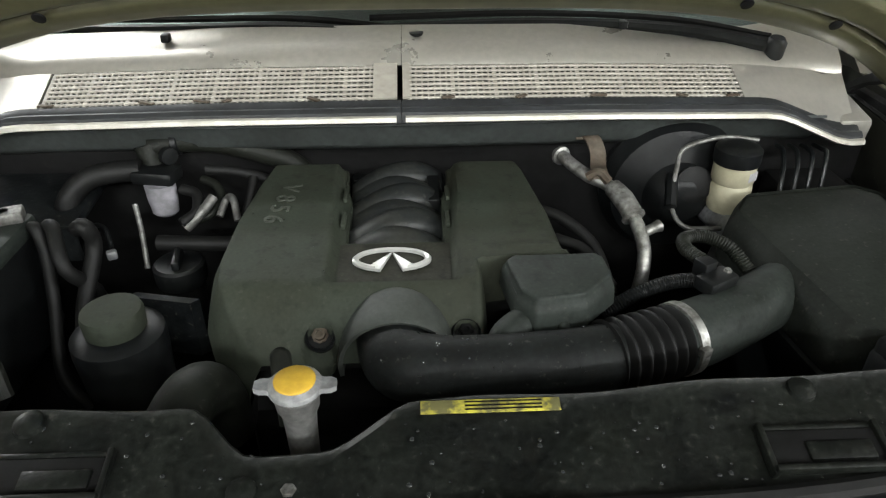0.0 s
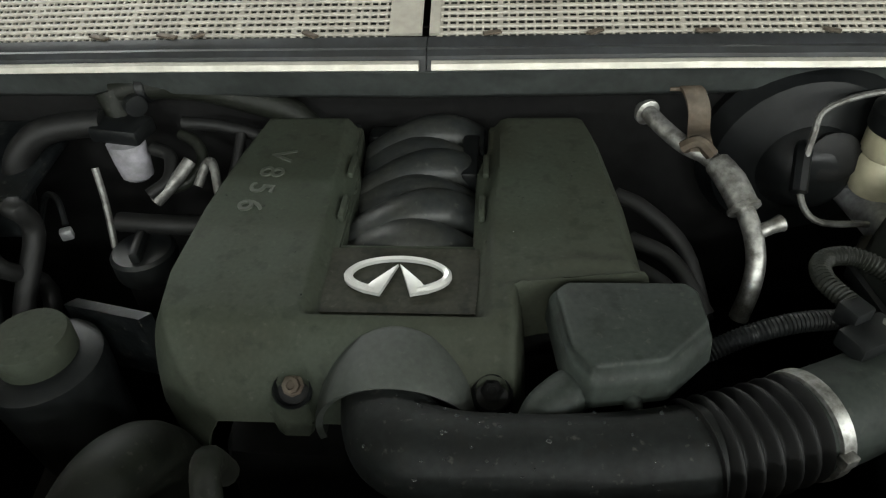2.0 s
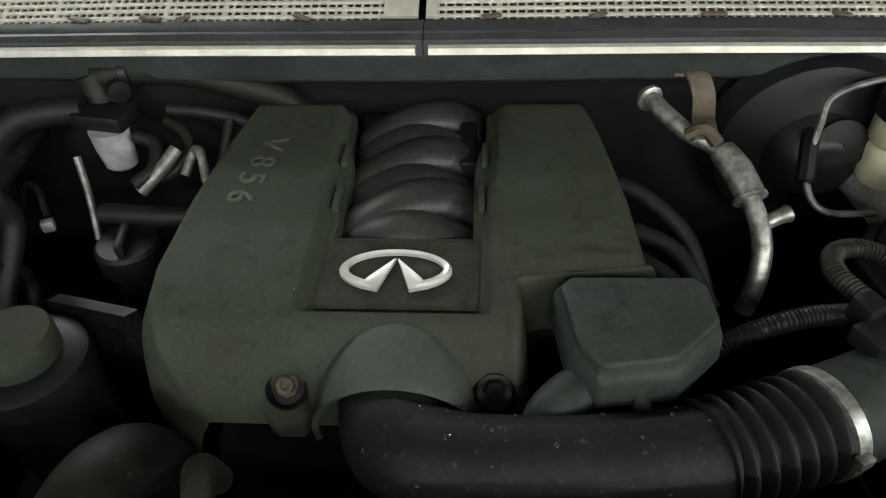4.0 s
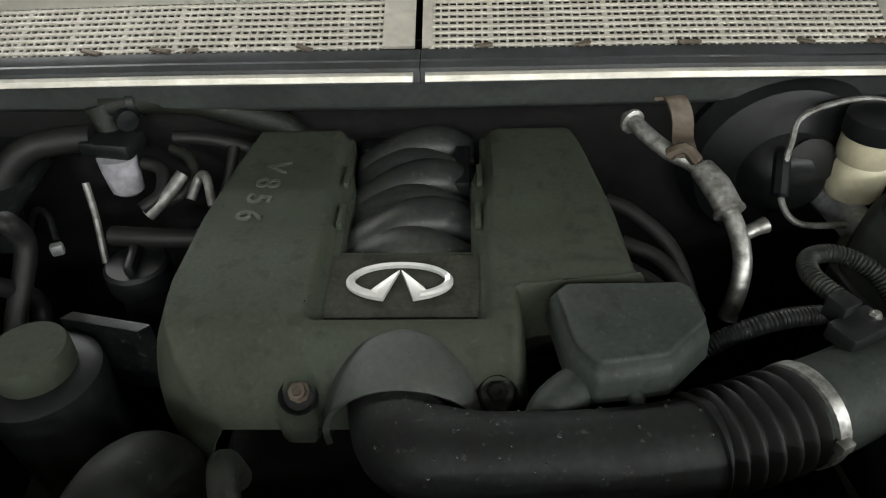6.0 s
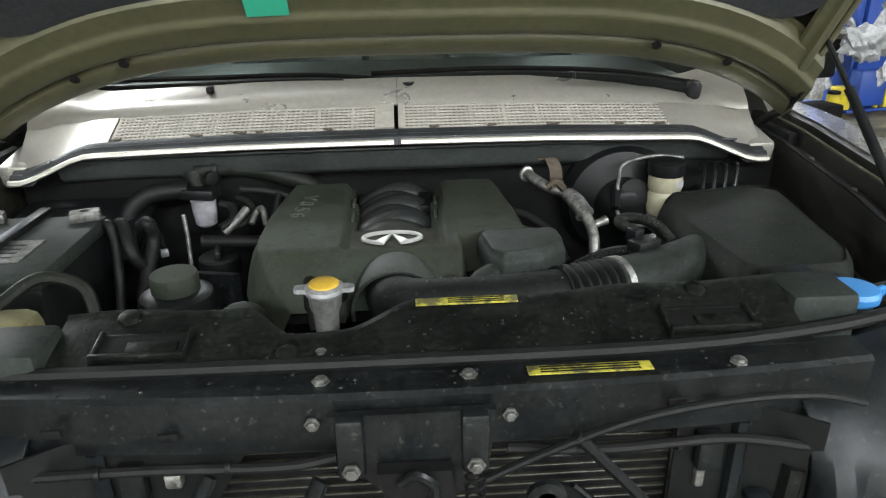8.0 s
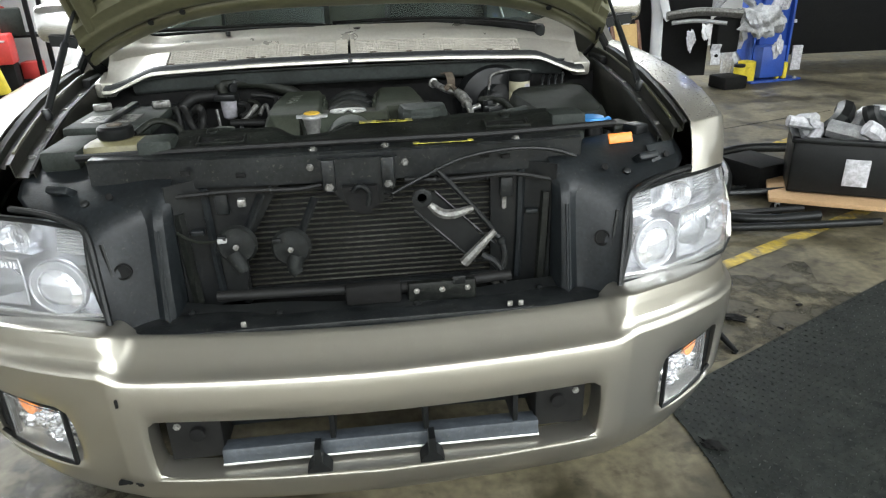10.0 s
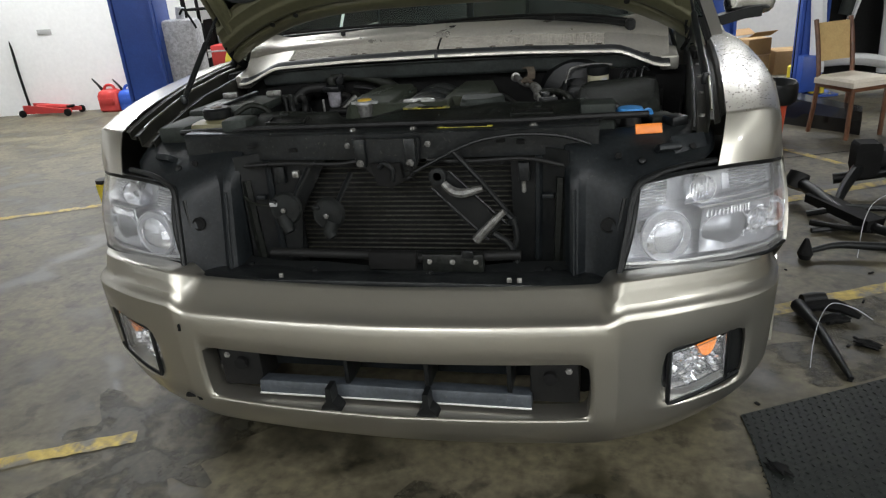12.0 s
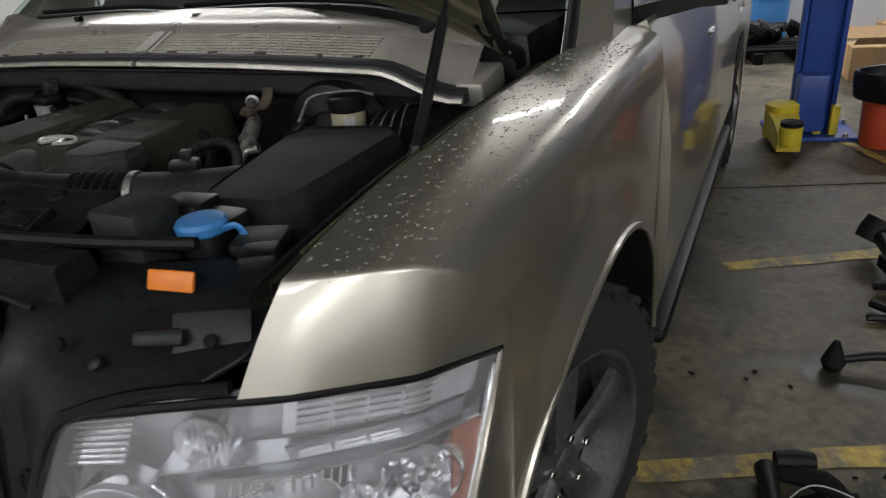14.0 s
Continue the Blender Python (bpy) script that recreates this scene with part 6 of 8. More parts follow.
def build_air_filter():
    t = thing("air_filter_box", (0.57, 0.43, 0.95), "dusty grey-green air filter box, sloping lid", "air box")
    top = [(0.462, 0.555), (0.49, 0.59), (0.66, 0.6), (0.69, 0.575), (0.672, 0.33), (0.648, 0.285), (0.53, 0.285), (0.5, 0.31)]
    low = [(0.442, 0.55), (0.475, 0.6), (0.68, 0.612), (0.706, 0.58), (0.69, 0.31), (0.655, 0.262), (0.51, 0.255), (0.472, 0.29)]
    n = len(top)
    zt = [1.108, 1.115, 1.122, 1.12, 1.108, 1.1, 1.094, 1.096]
    rows = [[Vector((*low[i], 1.03)) for i in range(n)], [Vector((*Vector(low[i]).lerp(Vector(top[i]), 0.45), zt[i] - 0.02)) for i in range(n)], [Vector((*Vector(low[i]).lerp(Vector(top[i]), 0.9), zt[i] - 0.004)) for i in range(n)], [Vector((*top[i], zt[i])) for i in range(n)]]
    lid = capped(rows)
    bmesh.ops.bevel(lid, geom=lid.edges[:], offset=0.007, segments=3, profile=0.5, affect="EDGES")
    part("lid", lid, LID, t, "dusty grey-green lid", 50)
    part("rim", prism([(p[0] + (p[0] - 0.57) * 0.05, p[1] + (p[1] - 0.43) * 0.05) for p in low], 1.02, 1.034, 0.003), BLACK, t)
    part("body", prism(low, 0.84, 1.022), BLACK, t)
    for x, y in ((0.6, 0.262), (0.52, 0.262), (0.455, 0.42)):
        part("clip", box(x, y - 0.004, 1.03, 0.022, 0.01, 0.04, 0.003), ALU, t)
    part("snorkel", box(0.56, 0.22, 1.075, 0.13, 0.09, 0.05, 0.012), BLACK, t)


def build_brake_parts():
    t = thing("brake_fluid_reservoir", (0.52, 0.7, 1.02), "cream brake fluid reservoir with black cap", "reservoir")
    part("tank", lathe(0.515, 0.69, [(0.03, 1.04), (0.034, 1.05), (0.034, 1.085), (0.031, 1.09), (0.034, 1.094), (0.034, 1.122), (0.028, 1.128)], 24), CREAM, t)
    part("cap", lathe(0.515, 0.69, [(0.036, 1.124), (0.037, 1.128), (0.037, 1.148), (0.033, 1.152), (0.02, 1.154)], 28), BLACK, t, "black screw cap")
    part("label", box(0.535, 0.664, 1.108, 0.02, 0.003, 0.016, 0.001, 30), WHITE, t)
    bo = thing("brake_booster", (0.43, 0.76, 1.0), "round black brake booster against the firewall", "brake booster")
    part("shell", drum((0.44, 0.79, 1.05), (0, -1, 0), [(0.12, 0.0), (0.125, 0.03), (0.11, 0.055), (0.06, 0.07), (0.04, 0.1), (0.03, 0.105)], 36), BLACK, bo)
    part("check_valve", tube([(0.42, 0.7, 1.09), (0.41, 0.68, 1.1), (0.4, 0.64, 1.07)], 0.01, 8, 4), BLACK, bo)
    part("ring", drum((0.455, 0.70, 1.08), (0, -1, 0.3), [(0.03, 0), (0.031, 0.008), (0.02, 0.012)], 24), RUBBER, bo)
    part("master_cylinder", tube([(0.5, 0.73, 1.02), (0.51, 0.66, 1.02), (0.515, 0.6, 1.02)], 0.022, 14, 2), CAST, bo)
    ln = thing("brake_line", (0.45, 0.65, 1.05), "thin bent steel brake line", "pipe")
    part("pipe", tube([(0.56, 0.72, 1.148), (0.5, 0.725, 1.152), (0.43, 0.7, 1.145), (0.415, 0.68, 1.12), (0.405, 0.65, 1.07), (0.42, 0.62, 1.045), (0.48, 0.62, 1.04)], 0.004, 8, 6), ZINC, ln)
    for k in range(4):
        x = 0.575 + 0.022 * k
        ln = thing("brake_line", (x, 0.66, 1.03), "thin bent steel brake line", "pipe", "brake lines")
        part("pipe", tube([(x, 0.64, 1.03), (x + 0.005, 0.655, 1.09), (x + 0.015, 0.68, 1.12 + 0.006 * k), (x + 0.03, 0.72, 1.13), (x + 0.04, 0.76, 1.12)], 0.0038, 8, 5), STEEL, ln)


def build_refrigerant_line():
    t = thing("refrigerant_line", (0.31, 0.62, 1.0), "bright aluminium refrigerant line with fittings", "pipe")
    part("pipe", tube([(0.232, 0.745, 1.118), (0.238, 0.735, 1.12), (0.255, 0.71, 1.112), (0.275, 0.685, 1.105), (0.3, 0.665, 1.1), (0.318, 0.63, 1.09), (0.332, 0.585, 1.068), (0.336, 0.555, 1.045), (0.332, 0.535, 1.018), (0.325, 0.525, 0.98)], 0.0105, 14, 6), ALU, t)
    part("fitting", tube([(0.306, 0.655, 1.1), (0.318, 0.63, 1.092), (0.328, 0.602, 1.078)], [0.0145, 0.0165, 0.016], 10, 2), ALU, t)
    part("collar", drum((0.327, 0.603, 1.078), (0.25, -0.85, -0.45), [(0.0165, 0), (0.0185, 0.001), (0.0185, 0.005), (0.0165, 0.006)], 24), ALU, t)
    part("charge_port", tube([(0.338, 0.575, 1.062), (0.355, 0.582, 1.066), (0.366, 0.586, 1.068)], [0.008, 0.008, 0.01], 10, 2), ALU, t)
    part("flange", drum((0.236, 0.742, 1.119), (0.4, -1, 0), [(0.014, 0), (0.016, 0.002), (0.016, 0.007), (0.012, 0.009)], 18), ALU, t)
    b = thing("pipe_bracket", (0.29, 0.7, 1.09), "rusty bent steel pipe bracket", "bracket")
    way = curve_points([(0.282, 0.748, 1.148), (0.288, 0.735, 1.146), (0.294, 0.72, 1.13), (0.292, 0.7, 1.115), (0.287, 0.678, 1.118), (0.288, 0.66, 1.112)], 4)
    rows = [[p + Vector((dx, 0, dz)) for dx, dz in ((-0.013, 0), (0.013, 0), (0.013, 0.004), (-0.013, 0.004))] for p in way]
    part("strap", capped(rows), RUST, b)
    part("clamp", tube([(0.27, 0.672, 1.11), (0.285, 0.668, 1.12), (0.3, 0.66, 1.108)], 0.008, 8, 4, squash=1.6), RUST, b)
    part("tab", box(0.276, 0.75, 1.148, 0.03, 0.02, 0.005, 0.001), RUST, b)


def build_left_side():
    t = thing("purge_valve", (-0.42, 0.72, 1.04), "white-capped purge valve with grey hoses", "valve")
    part("cap", capped([[Vector((-0.418 + r * math.cos(a) * 1.0, 0.7 + r * math.sin(a) * 0.8, z)) for a in np.linspace(0, 2 * math.pi, 17)[:-1]] for r, z in ((0.015, 1.045), (0.021, 1.05), (0.024, 1.075), (0.025, 1.1))]), CAPLILAC, t, "white plastic cap")
    part("body", box(-0.425, 0.715, 1.11, 0.07, 0.045, 0.022, 0.005, -10), BLACK, t)
    part("neck", tube([(-0.43, 0.735, 1.1), (-0.44, 0.75, 1.125), (-0.446, 0.755, 1.145)], 0.021, 14, 4), HOSE, t)
    part("valve_clip", drum((-0.41, 0.735, 1.135), (0.7, -0.7, 0), [(0.014, 0), (0.014, 0.012), (0.007, 0.013)], 14), BLACK, t)
    h = thing("heater_hose", (-0.35, 0.76, 1.1), "grey ribbed heater hose along the firewall", "hose")
    part("hose", tube([(-0.44, 0.755, 1.14), (-0.39, 0.76, 1.148), (-0.33, 0.765, 1.142), (-0.27, 0.765, 1.125), (-0.22, 0.768, 1.105), (-0.19, 0.768, 1.07), (-0.18, 0.768, 1.02)], 0.0185, 14, 6), HOSE, h)
    part("clamp", drum((-0.405, 0.757, 1.146), (1, 0.1, 0.1), [(0.02, 0), (0.021, 0.001), (0.021, 0.01), (0.02, 0.011)], 20), BLACK, h)
    h = thing("vacuum_hose", (-0.5, 0.7, 1.08), "dark hose stub beside the purge valve", "hose")
    part("hose", tube([(-0.45, 0.72, 1.115), (-0.49, 0.715, 1.115), (-0.53, 0.7, 1.11), (-0.56, 0.68, 1.08), (-0.57, 0.66, 1.02)], 0.018, 12, 5), RUBBER, h)
    for k, pts in enumerate((((-0.385, 0.7, 1.09), (-0.36, 0.69, 1.085), (-0.355, 0.66, 1.07), (-0.375, 0.64, 1.06)), ((-0.35, 0.73, 1.11), (-0.3, 0.73, 1.105), (-0.25, 0.73, 1.09)), ((-0.37, 0.64, 1.05), (-0.345, 0.66, 1.07), (-0.33, 0.68, 1.085)), ((-0.4, 0.6, 1.05), (-0.34, 0.595, 1.05), (-0.28, 0.6, 1.045)))):
        h = thing("vacuum_hose", pts[0], "thin dark vacuum hose", "hose", "vacuum hoses")
        part("hose", tube(pts, 0.0085 if k != 3 else 0.012, 10, 5), (RUBBER, RUBBER, ZINC, RUBBER)[k], h)
    for k, pts in enumerate((((-0.36, 0.735, 1.09), (-0.335, 0.72, 1.085), (-0.325, 0.7, 1.07), (-0.34, 0.675, 1.055), (-0.365, 0.665, 1.05)), ((-0.32, 0.66, 1.06), (-0.31, 0.68, 1.08), (-0.297, 0.67, 1.085), (-0.288, 0.645, 1.06)), ((-0.272, 0.72, 1.1), (-0.275, 0.7, 1.08), (-0.285, 0.68, 1.05)))):
        h = thing("vacuum_hose", pts[0], "thin grey vacuum hose loop behind the cover", "hose", "vacuum hoses")
        part("hose", tube(pts, (0.0075, 0.006, 0.007)[k], 10, 6), (HOSE, ZINC, RUBBER)[k], h)
    v = thing("wiring_plug", (-0.475, 0.6, 1.03), "small white wiring plug on a dark lead", "connector")
    part("plug", box(-0.475, 0.6, 1.03, 0.015, 0.012, 0.015, 0.003, 25), CAST, v)
    part("lead", tube([(-0.475, 0.605, 1.04), (-0.49, 0.63, 1.06), (-0.52, 0.65, 1.05), (-0.55, 0.65, 1.0)], 0.004, 6, 5), BLACK, v)
    d = thing("dipstick_tube", (-0.42, 0.62, 1.0), "dull thin steel dipstick tube", "pipe")
    part("tube", tube([(-0.452, 0.67, 1.08), (-0.444, 0.65, 1.04), (-0.436, 0.62, 0.99)], 0.0045, 8, 3), ZINC, d)
    o = thing("oil_filler_cap", (-0.36, 0.57, 1.02), "black oil filler cap with a grip bar", "cap")
    part("cap", lathe(-0.365, 0.57, [(0.036, 1.0), (0.038, 1.006), (0.038, 1.03), (0.034, 1.034), (0.012, 1.036)], 28), BLACK, o)
    part("grip", box(-0.365, 0.57, 1.042, 0.012, 0.06, 0.016, 0.004, 10), BLACK, o)
    part("neck", lathe(-0.365, 0.57, [(0.03, 0.9), (0.03, 1.0)], 20), DARK, o)
    p = thing("power_steering_reservoir", (-0.385, 0.39, 0.98), "dusty black power steering reservoir", "reservoir")
    part("tank", lathe(-0.387, 0.388, [(0.05, 0.9), (0.055, 0.98), (0.058, 1.03), (0.057, 1.046), (0.048, 1.052), (0.036, 1.053)], 32), BLACK, p)
    part("cap", lathe(-0.387, 0.388, [(0.034, 1.05), (0.037, 1.054), (0.038, 1.076), (0.036, 1.082), (0.028, 1.084)], 32), COVER, p, "dusty screw cap")
    part("bracket", capped([[Vector((x, y, z)) for x, y in ((-0.4, 0.46), (-0.31, 0.44), (-0.3, 0.45), (-0.39, 0.47))] for z in (0.96, 1.05)]), STEEL, p)
    h = thing("radiator_hose", (-0.25, 0.26, 1.0), "thick dusty grey-green upper radiator hose", "hose")
    part("hose", tube([(-0.29, 0.17, 0.99), (-0.277, 0.2, 1.03), (-0.262, 0.245, 1.055), (-0.254, 0.285, 1.04), (-0.25, 0.31, 1.0), (-0.25, 0.32, 0.94)], 0.033, 18, 7), HOSE, h)
    part("clamp", drum((-0.281, 0.193, 1.022), (0.35, 0.75, 0.7), [(0.037, 0), (0.0385, 0.001), (0.0385, 0.011), (0.037, 0.012)], 28), DARK, h, "dark hose clamp")
    f = thing("radiator_filler", (-0.121, 0.16, 1.05), "cast filler neck with yellow-labelled radiator cap", "radiator cap")
    part("neck", lathe(-0.121, 0.168, [(0.0145, 1.06), (0.0155, 1.1), (0.0165, 1.118), (0.0205, 1.128), (0.0215, 1.142), (0.024, 1.145), (0.024, 1.148)], 24), FILLER, f)
    c = part("cap", lathe(-0.121, 0.168, [(0.0235, 1.147), (0.0255, 1.149), (0.025, 1.154), (0.02, 1.157), (0.018, 1.158)], 28), CAST, f, "steel cap with two ears")
    for s in (-1, 1):
        part("ear", capped([[Vector((-0.121 + s * x, 0.168 + w * g, z)) for g, z in ((-1, 1.148), (1, 1.148), (1, 1.154), (-1, 1.154))] for x, w in ((0.016, 0.013), (0.026, 0.008), (0.033, 0.008), (0.038, 0.005))]), CAST, c)
    part("label", lathe(-0.121, 0.168, [(0.0195, 1.157), (0.0195, 1.159), (0.0175, 1.1605)], 28), YCAP, c, "yellow printed disc")
    part("tube", tube([(-0.137, 0.19, 1.08), (-0.142, 0.21, 1.118), (-0.148, 0.235, 1.128), (-0.153, 0.255, 1.08)], 0.011, 12, 4), HOSE, f)
    # battery corner
    b = thing("battery", (-0.66, 0.45, 0.93), "dusty black car battery with pale terminals", "battery")
    part("case", box(-0.665, 0.45, 1.01, 0.215, 0.25, 0.17, 0.012), BLACK, b)
    part("lid", box(-0.665, 0.45, 1.105, 0.225, 0.26, 0.03, 0.01), BOXP, b)
    part("label", box(-0.675, 0.41, 1.121, 0.14, 0.09, 0.002, 0.0005), ZINC, b, "grey worn label")
    for k in range(4):
        part("text_bar", box(-0.675, 0.385 + 0.016 * k, 1.1225, 0.1, 0.005, 0.001, 0), STEEL, b, soft=0)
    for x, y in ((-0.58, 0.55), (-0.745, 0.55)):
        te = part("terminal", lathe(x, y, [(0.012, 1.11), (0.01, 1.135), (0.008, 1.137)], 14), ZINC, b)
        part("terminal_clamp", box(x, y, 1.128, 0.05, 0.03, 0.018, 0.004, 20), ZINC, te)
    part("hold_down", box(-0.665, 0.45, 1.128, 0.02, 0.28, 0.01, 0.003), STEEL, b)
    for k, (x, bow) in enumerate(((-0.53, 0.0), (-0.507, 0.03), (-0.462, -0.02))):
        h = thing("battery_cable", (x, 0.5, 1.0), "thick black cable dropping beside the battery", "cable", "battery cables")
        part("cable", tube([(x - 0.03, 0.56, 1.1), (x - 0.01, 0.545, 1.11), (x + bow * 0.5, 0.53 - bow, 1.07), (x + 0.004 + bow, 0.5 + bow, 1.0), (x + 0.02 + bow, 0.44, 0.93), (x + 0.07, 0.4, 0.9)], 0.009 + 0.0015 * k, 10, 5), RUBBER, h)
    c = thing("coolant_tank", (-0.6, 0.17, 0.98), "yellowed coolant tank with dark cap", "tank")
    part("tank", box(-0.59, 0.19, 1.05, 0.17, 0.1, 0.13, 0.025), OLDTANK, c, "yellowed translucent tank")
    part("cap", lathe(-0.6, 0.2, [(0.04, 1.118), (0.042, 1.124), (0.042, 1.142), (0.036, 1.148)], 24), BLACK, c)
    part("cap_mark", lathe(-0.6, 0.2, [(0.018, 1.147), (0.018, 1.15), (0.014, 1.151)], 18), RUST, c, "dull red-brown cap mark")
    part("hose", tube([(-0.56, 0.22, 1.12), (-0.52, 0.26, 1.14), (-0.47, 0.27, 1.12), (-0.45, 0.25, 1.07)], 0.009, 8, 5), HOSE, c)
    fb = thing("fuse_box", (-0.73, 0.22, 1.0), "pale dusty fuse box lid", "fuse box")
    part("lid", box(-0.71, 0.2, 1.085, 0.09, 0.17, 0.05, 0.01), BOXP, fb)
    part("base", box(-0.71, 0.2, 1.03, 0.08, 0.16, 0.08, 0.008), BLACK, fb)
    cn = thing("strut_tower_cover", (-0.66, 0.68, 1.0), "dark flat cover at the back of the bay", "cover")
    part("plate", box(-0.66, 0.7, 1.07, 0.26, 0.16, 0.02, 0.008, 0, 6), STEEL, cn)
    part("rim", box(-0.66, 0.62, 1.04, 0.26, 0.012, 0.06, 0.004), STEEL, cn)


def build_right_side():
    w = thing("washer_filler", (0.6, 0.19, 1.0), "blue washer fluid cap on its filler neck", "cap")
    part("cap", lathe(0.598, 0.192, [(0.03, 1.088), (0.034, 1.092), (0.035, 1.102), (0.031, 1.108), (0.012, 1.11)], 30), BLUE, w, "bright blue cap")
    part("strap", tube([(0.63, 0.197, 1.094), (0.645, 0.203, 1.099), (0.652, 0.208, 1.09), (0.652, 0.21, 1.078)], 0.0035, 8, 4, squash=1.8), BLUE, w)
    part("neck", lathe(0.598, 0.192, [(0.03, 1.0), (0.03, 1.07), (0.026, 1.09)], 20), BLACK, w)
    r = thing("relay_box", (0.54, 0.2, 1.0), "black relay box beside the blue cap", "box")
    part("lid", box(0.535, 0.235, 1.09, 0.07, 0.06, 0.05, 0.008, 6), BLACK, r)
    part("catch", box(0.535, 0.2, 1.085, 0.02, 0.008, 0.02, 0.003, 6), BLACK, r)
    h = thing("headlight_bracket", (0.68, 0.2, 1.0), "pale plastic headlight bracket", "bracket")
    part("plate", box(0.675, 0.215, 1.075, 0.07, 0.07, 0.02, 0.008, 20), HOSE, h)
    part("tab", box(0.71, 0.17, 1.075, 0.05, 0.05, 0.03, 0.008, 30), BLACK, h)
    for k, pts in enumerate((((0.2, 0.52, 1.06), (0.23, 0.49, 1.055), (0.25, 0.45, 1.03)), ((0.2, 0.56, 1.065), (0.24, 0.53, 1.06), (0.27, 0.48, 1.03)), ((0.19, 0.62, 1.08), (0.22, 0.6, 1.075), (0.26, 0.56, 1.05), (0.28, 0.5, 1.0)))):
        g = thing("fuel_hose", pts[0], "thin black fuel hose beside the cover", "hose", "fuel hoses")
        part("hose", tube(pts, 0.009, 10, 5), RUBBER, g)
    g = thing("abs_pipe_unit", (0.66, 0.68, 1.0), "dark hydraulic unit with bundled lines", "hydraulic unit")
    part("block", box(0.66, 0.7, 1.02, 0.12, 0.12, 0.12, 0.01), DARK, g)


build_bay()
build_condenser()
build_latch()
build_stay()
build_front_clutter()
horn(-0.3, 0.915, 1, "pair of horns")
horn(-0.18, 0.9, -1, "pair of horns")
build_engine_cover()
build_manifold()
build_resonator()
build_duct()
build_air_filter()
build_brake_parts()
build_refrigerant_line()
build_left_side()
build_right_side()


# ---- the garage's things ----
def upright(p, sx, sy, z0, z1, bevel=0.01, deg=None):
    return box(p[0], p[1], (z0 + z1) / 2, sx, sy, z1 - z0, bevel, math.degrees(TURN) if deg is None else deg)


def lift_post(x, y, w, arm=None, root=None, label="blue lift column with yellow swing arm"):
    t = thing("lift_post", (x, y, 0), label, "vehicle lift", "lift columns")
    part("base_plate", upright((x, y), w + 0.3, w + 0.22, 0, 0.025, 0.004), LIFTBLUE, t)
    part("column", upright((x, y), w, w * 0.9, 0.025, 3.7, 0.012), LIFTBLUE, t)
    for s in (-1, 1):
        part("flange", upright((x + s * w * 0.52, y - w * 0.42), 0.03, 0.06, 0.025, 3.7, 0.006), LIFTBLUE, t)
    part("carriage", upright((x - w * 0.1, y - w * 0.62), w * 0.8, 0.16, 0.06, 0.42, 0.015), LIFTBLUE, t)
    for k in range(2):
        part("guard", upright((x + w * 0.2 + 0.09 * k, y - w * 0.62), 0.05, 0.05, 0.03, 0.22, 0.01), YELLOW, t, "yellow guard bracket")
    for dx, dy in ((-1, -1), (1, -1), (1, 1), (-1, 1)):
        screw((x + dx * (w / 2 + 0.1), y + dy * (w / 2 + 0.06), 0.025), (0, 0, 1), 0.014, 0.025, "anchor_bolt", t, CAST)
    if arm:
        a = Vector((*(root or (x, y - w * 0.6)), 0))
        b = Vector((*arm, 0))
        d = (b - a).normalized()
        sd = Vector((-d.y, d.x, 0))
        rows = [[a.lerp(b, k) + sd * (g * hw) + Vector((0, 0, z)) for g, z in ((-1, 0.05), (1, 0.05), (1, top), (-1, top))] for k, hw, top in ((0.05, 0.09, 0.2), (0.55, 0.075, 0.19), (1.0, 0.065, 0.15))]
        ar = part("swing_arm", capped(rows), YELLOW, t, "yellow swing arm")
        part("arm_pivot", lathe(a.x, a.y, [(0.1, 0.03), (0.1, 0.24), (0.08, 0.25)], 20), YELLOW, t)
        part("arm_pad", lathe(b.x, b.y, [(0.06, 0.1), (0.065, 0.2), (0.055, 0.205), (0.05, 0.21)], 20), YELLOW, ar)
        part("pad_rubber", lathe(b.x, b.y, [(0.062, 0.21), (0.062, 0.235), (0.05, 0.24)], 20), RUBBER, ar)
    return t


def jerry_can(x, y, material, label, s=1.0, deg=10):
    t = thing("jerry_can", (x, y, 0), label, "fuel can", "fuel cans")
    part("body", capped([[Vector((x + w * s * px, y + d * s * py, z * s)) for px, py in ((-1, -0.7), (-0.7, -1), (0.7, -1), (1, -0.7), (1, 0.7), (0.7, 1), (-0.7, 1), (-1, 0.7))] for w, d, z in ((0.14, 0.1, 0.0), (0.16, 0.12, 0.02), (0.16, 0.12, 0.22), (0.13, 0.1, 0.28), (0.08, 0.07, 0.3))]), material, t)
    part("handle", tube([(x - 0.1 * s, y, 0.27 * s), (x - 0.05 * s, y, 0.35 * s), (x + 0.05 * s, y, 0.35 * s), (x + 0.1 * s, y, 0.27 * s)], 0.02 * s, 8, 4), material, t)
    part("spout", tube([(x - 0.1 * s, y, 0.27 * s), (x - 0.15 * s, y - 0.02, 0.37 * s), (x - 0.22 * s, y - 0.03, 0.46 * s)], [0.025 * s, 0.016 * s, 0.01 * s], 8, 3), BLACK, t)
    part("band", upright((x, y - 0.121 * s), 0.24 * s, 0.006, 0.1 * s, 0.19 * s, 0.002, 0), material, t)


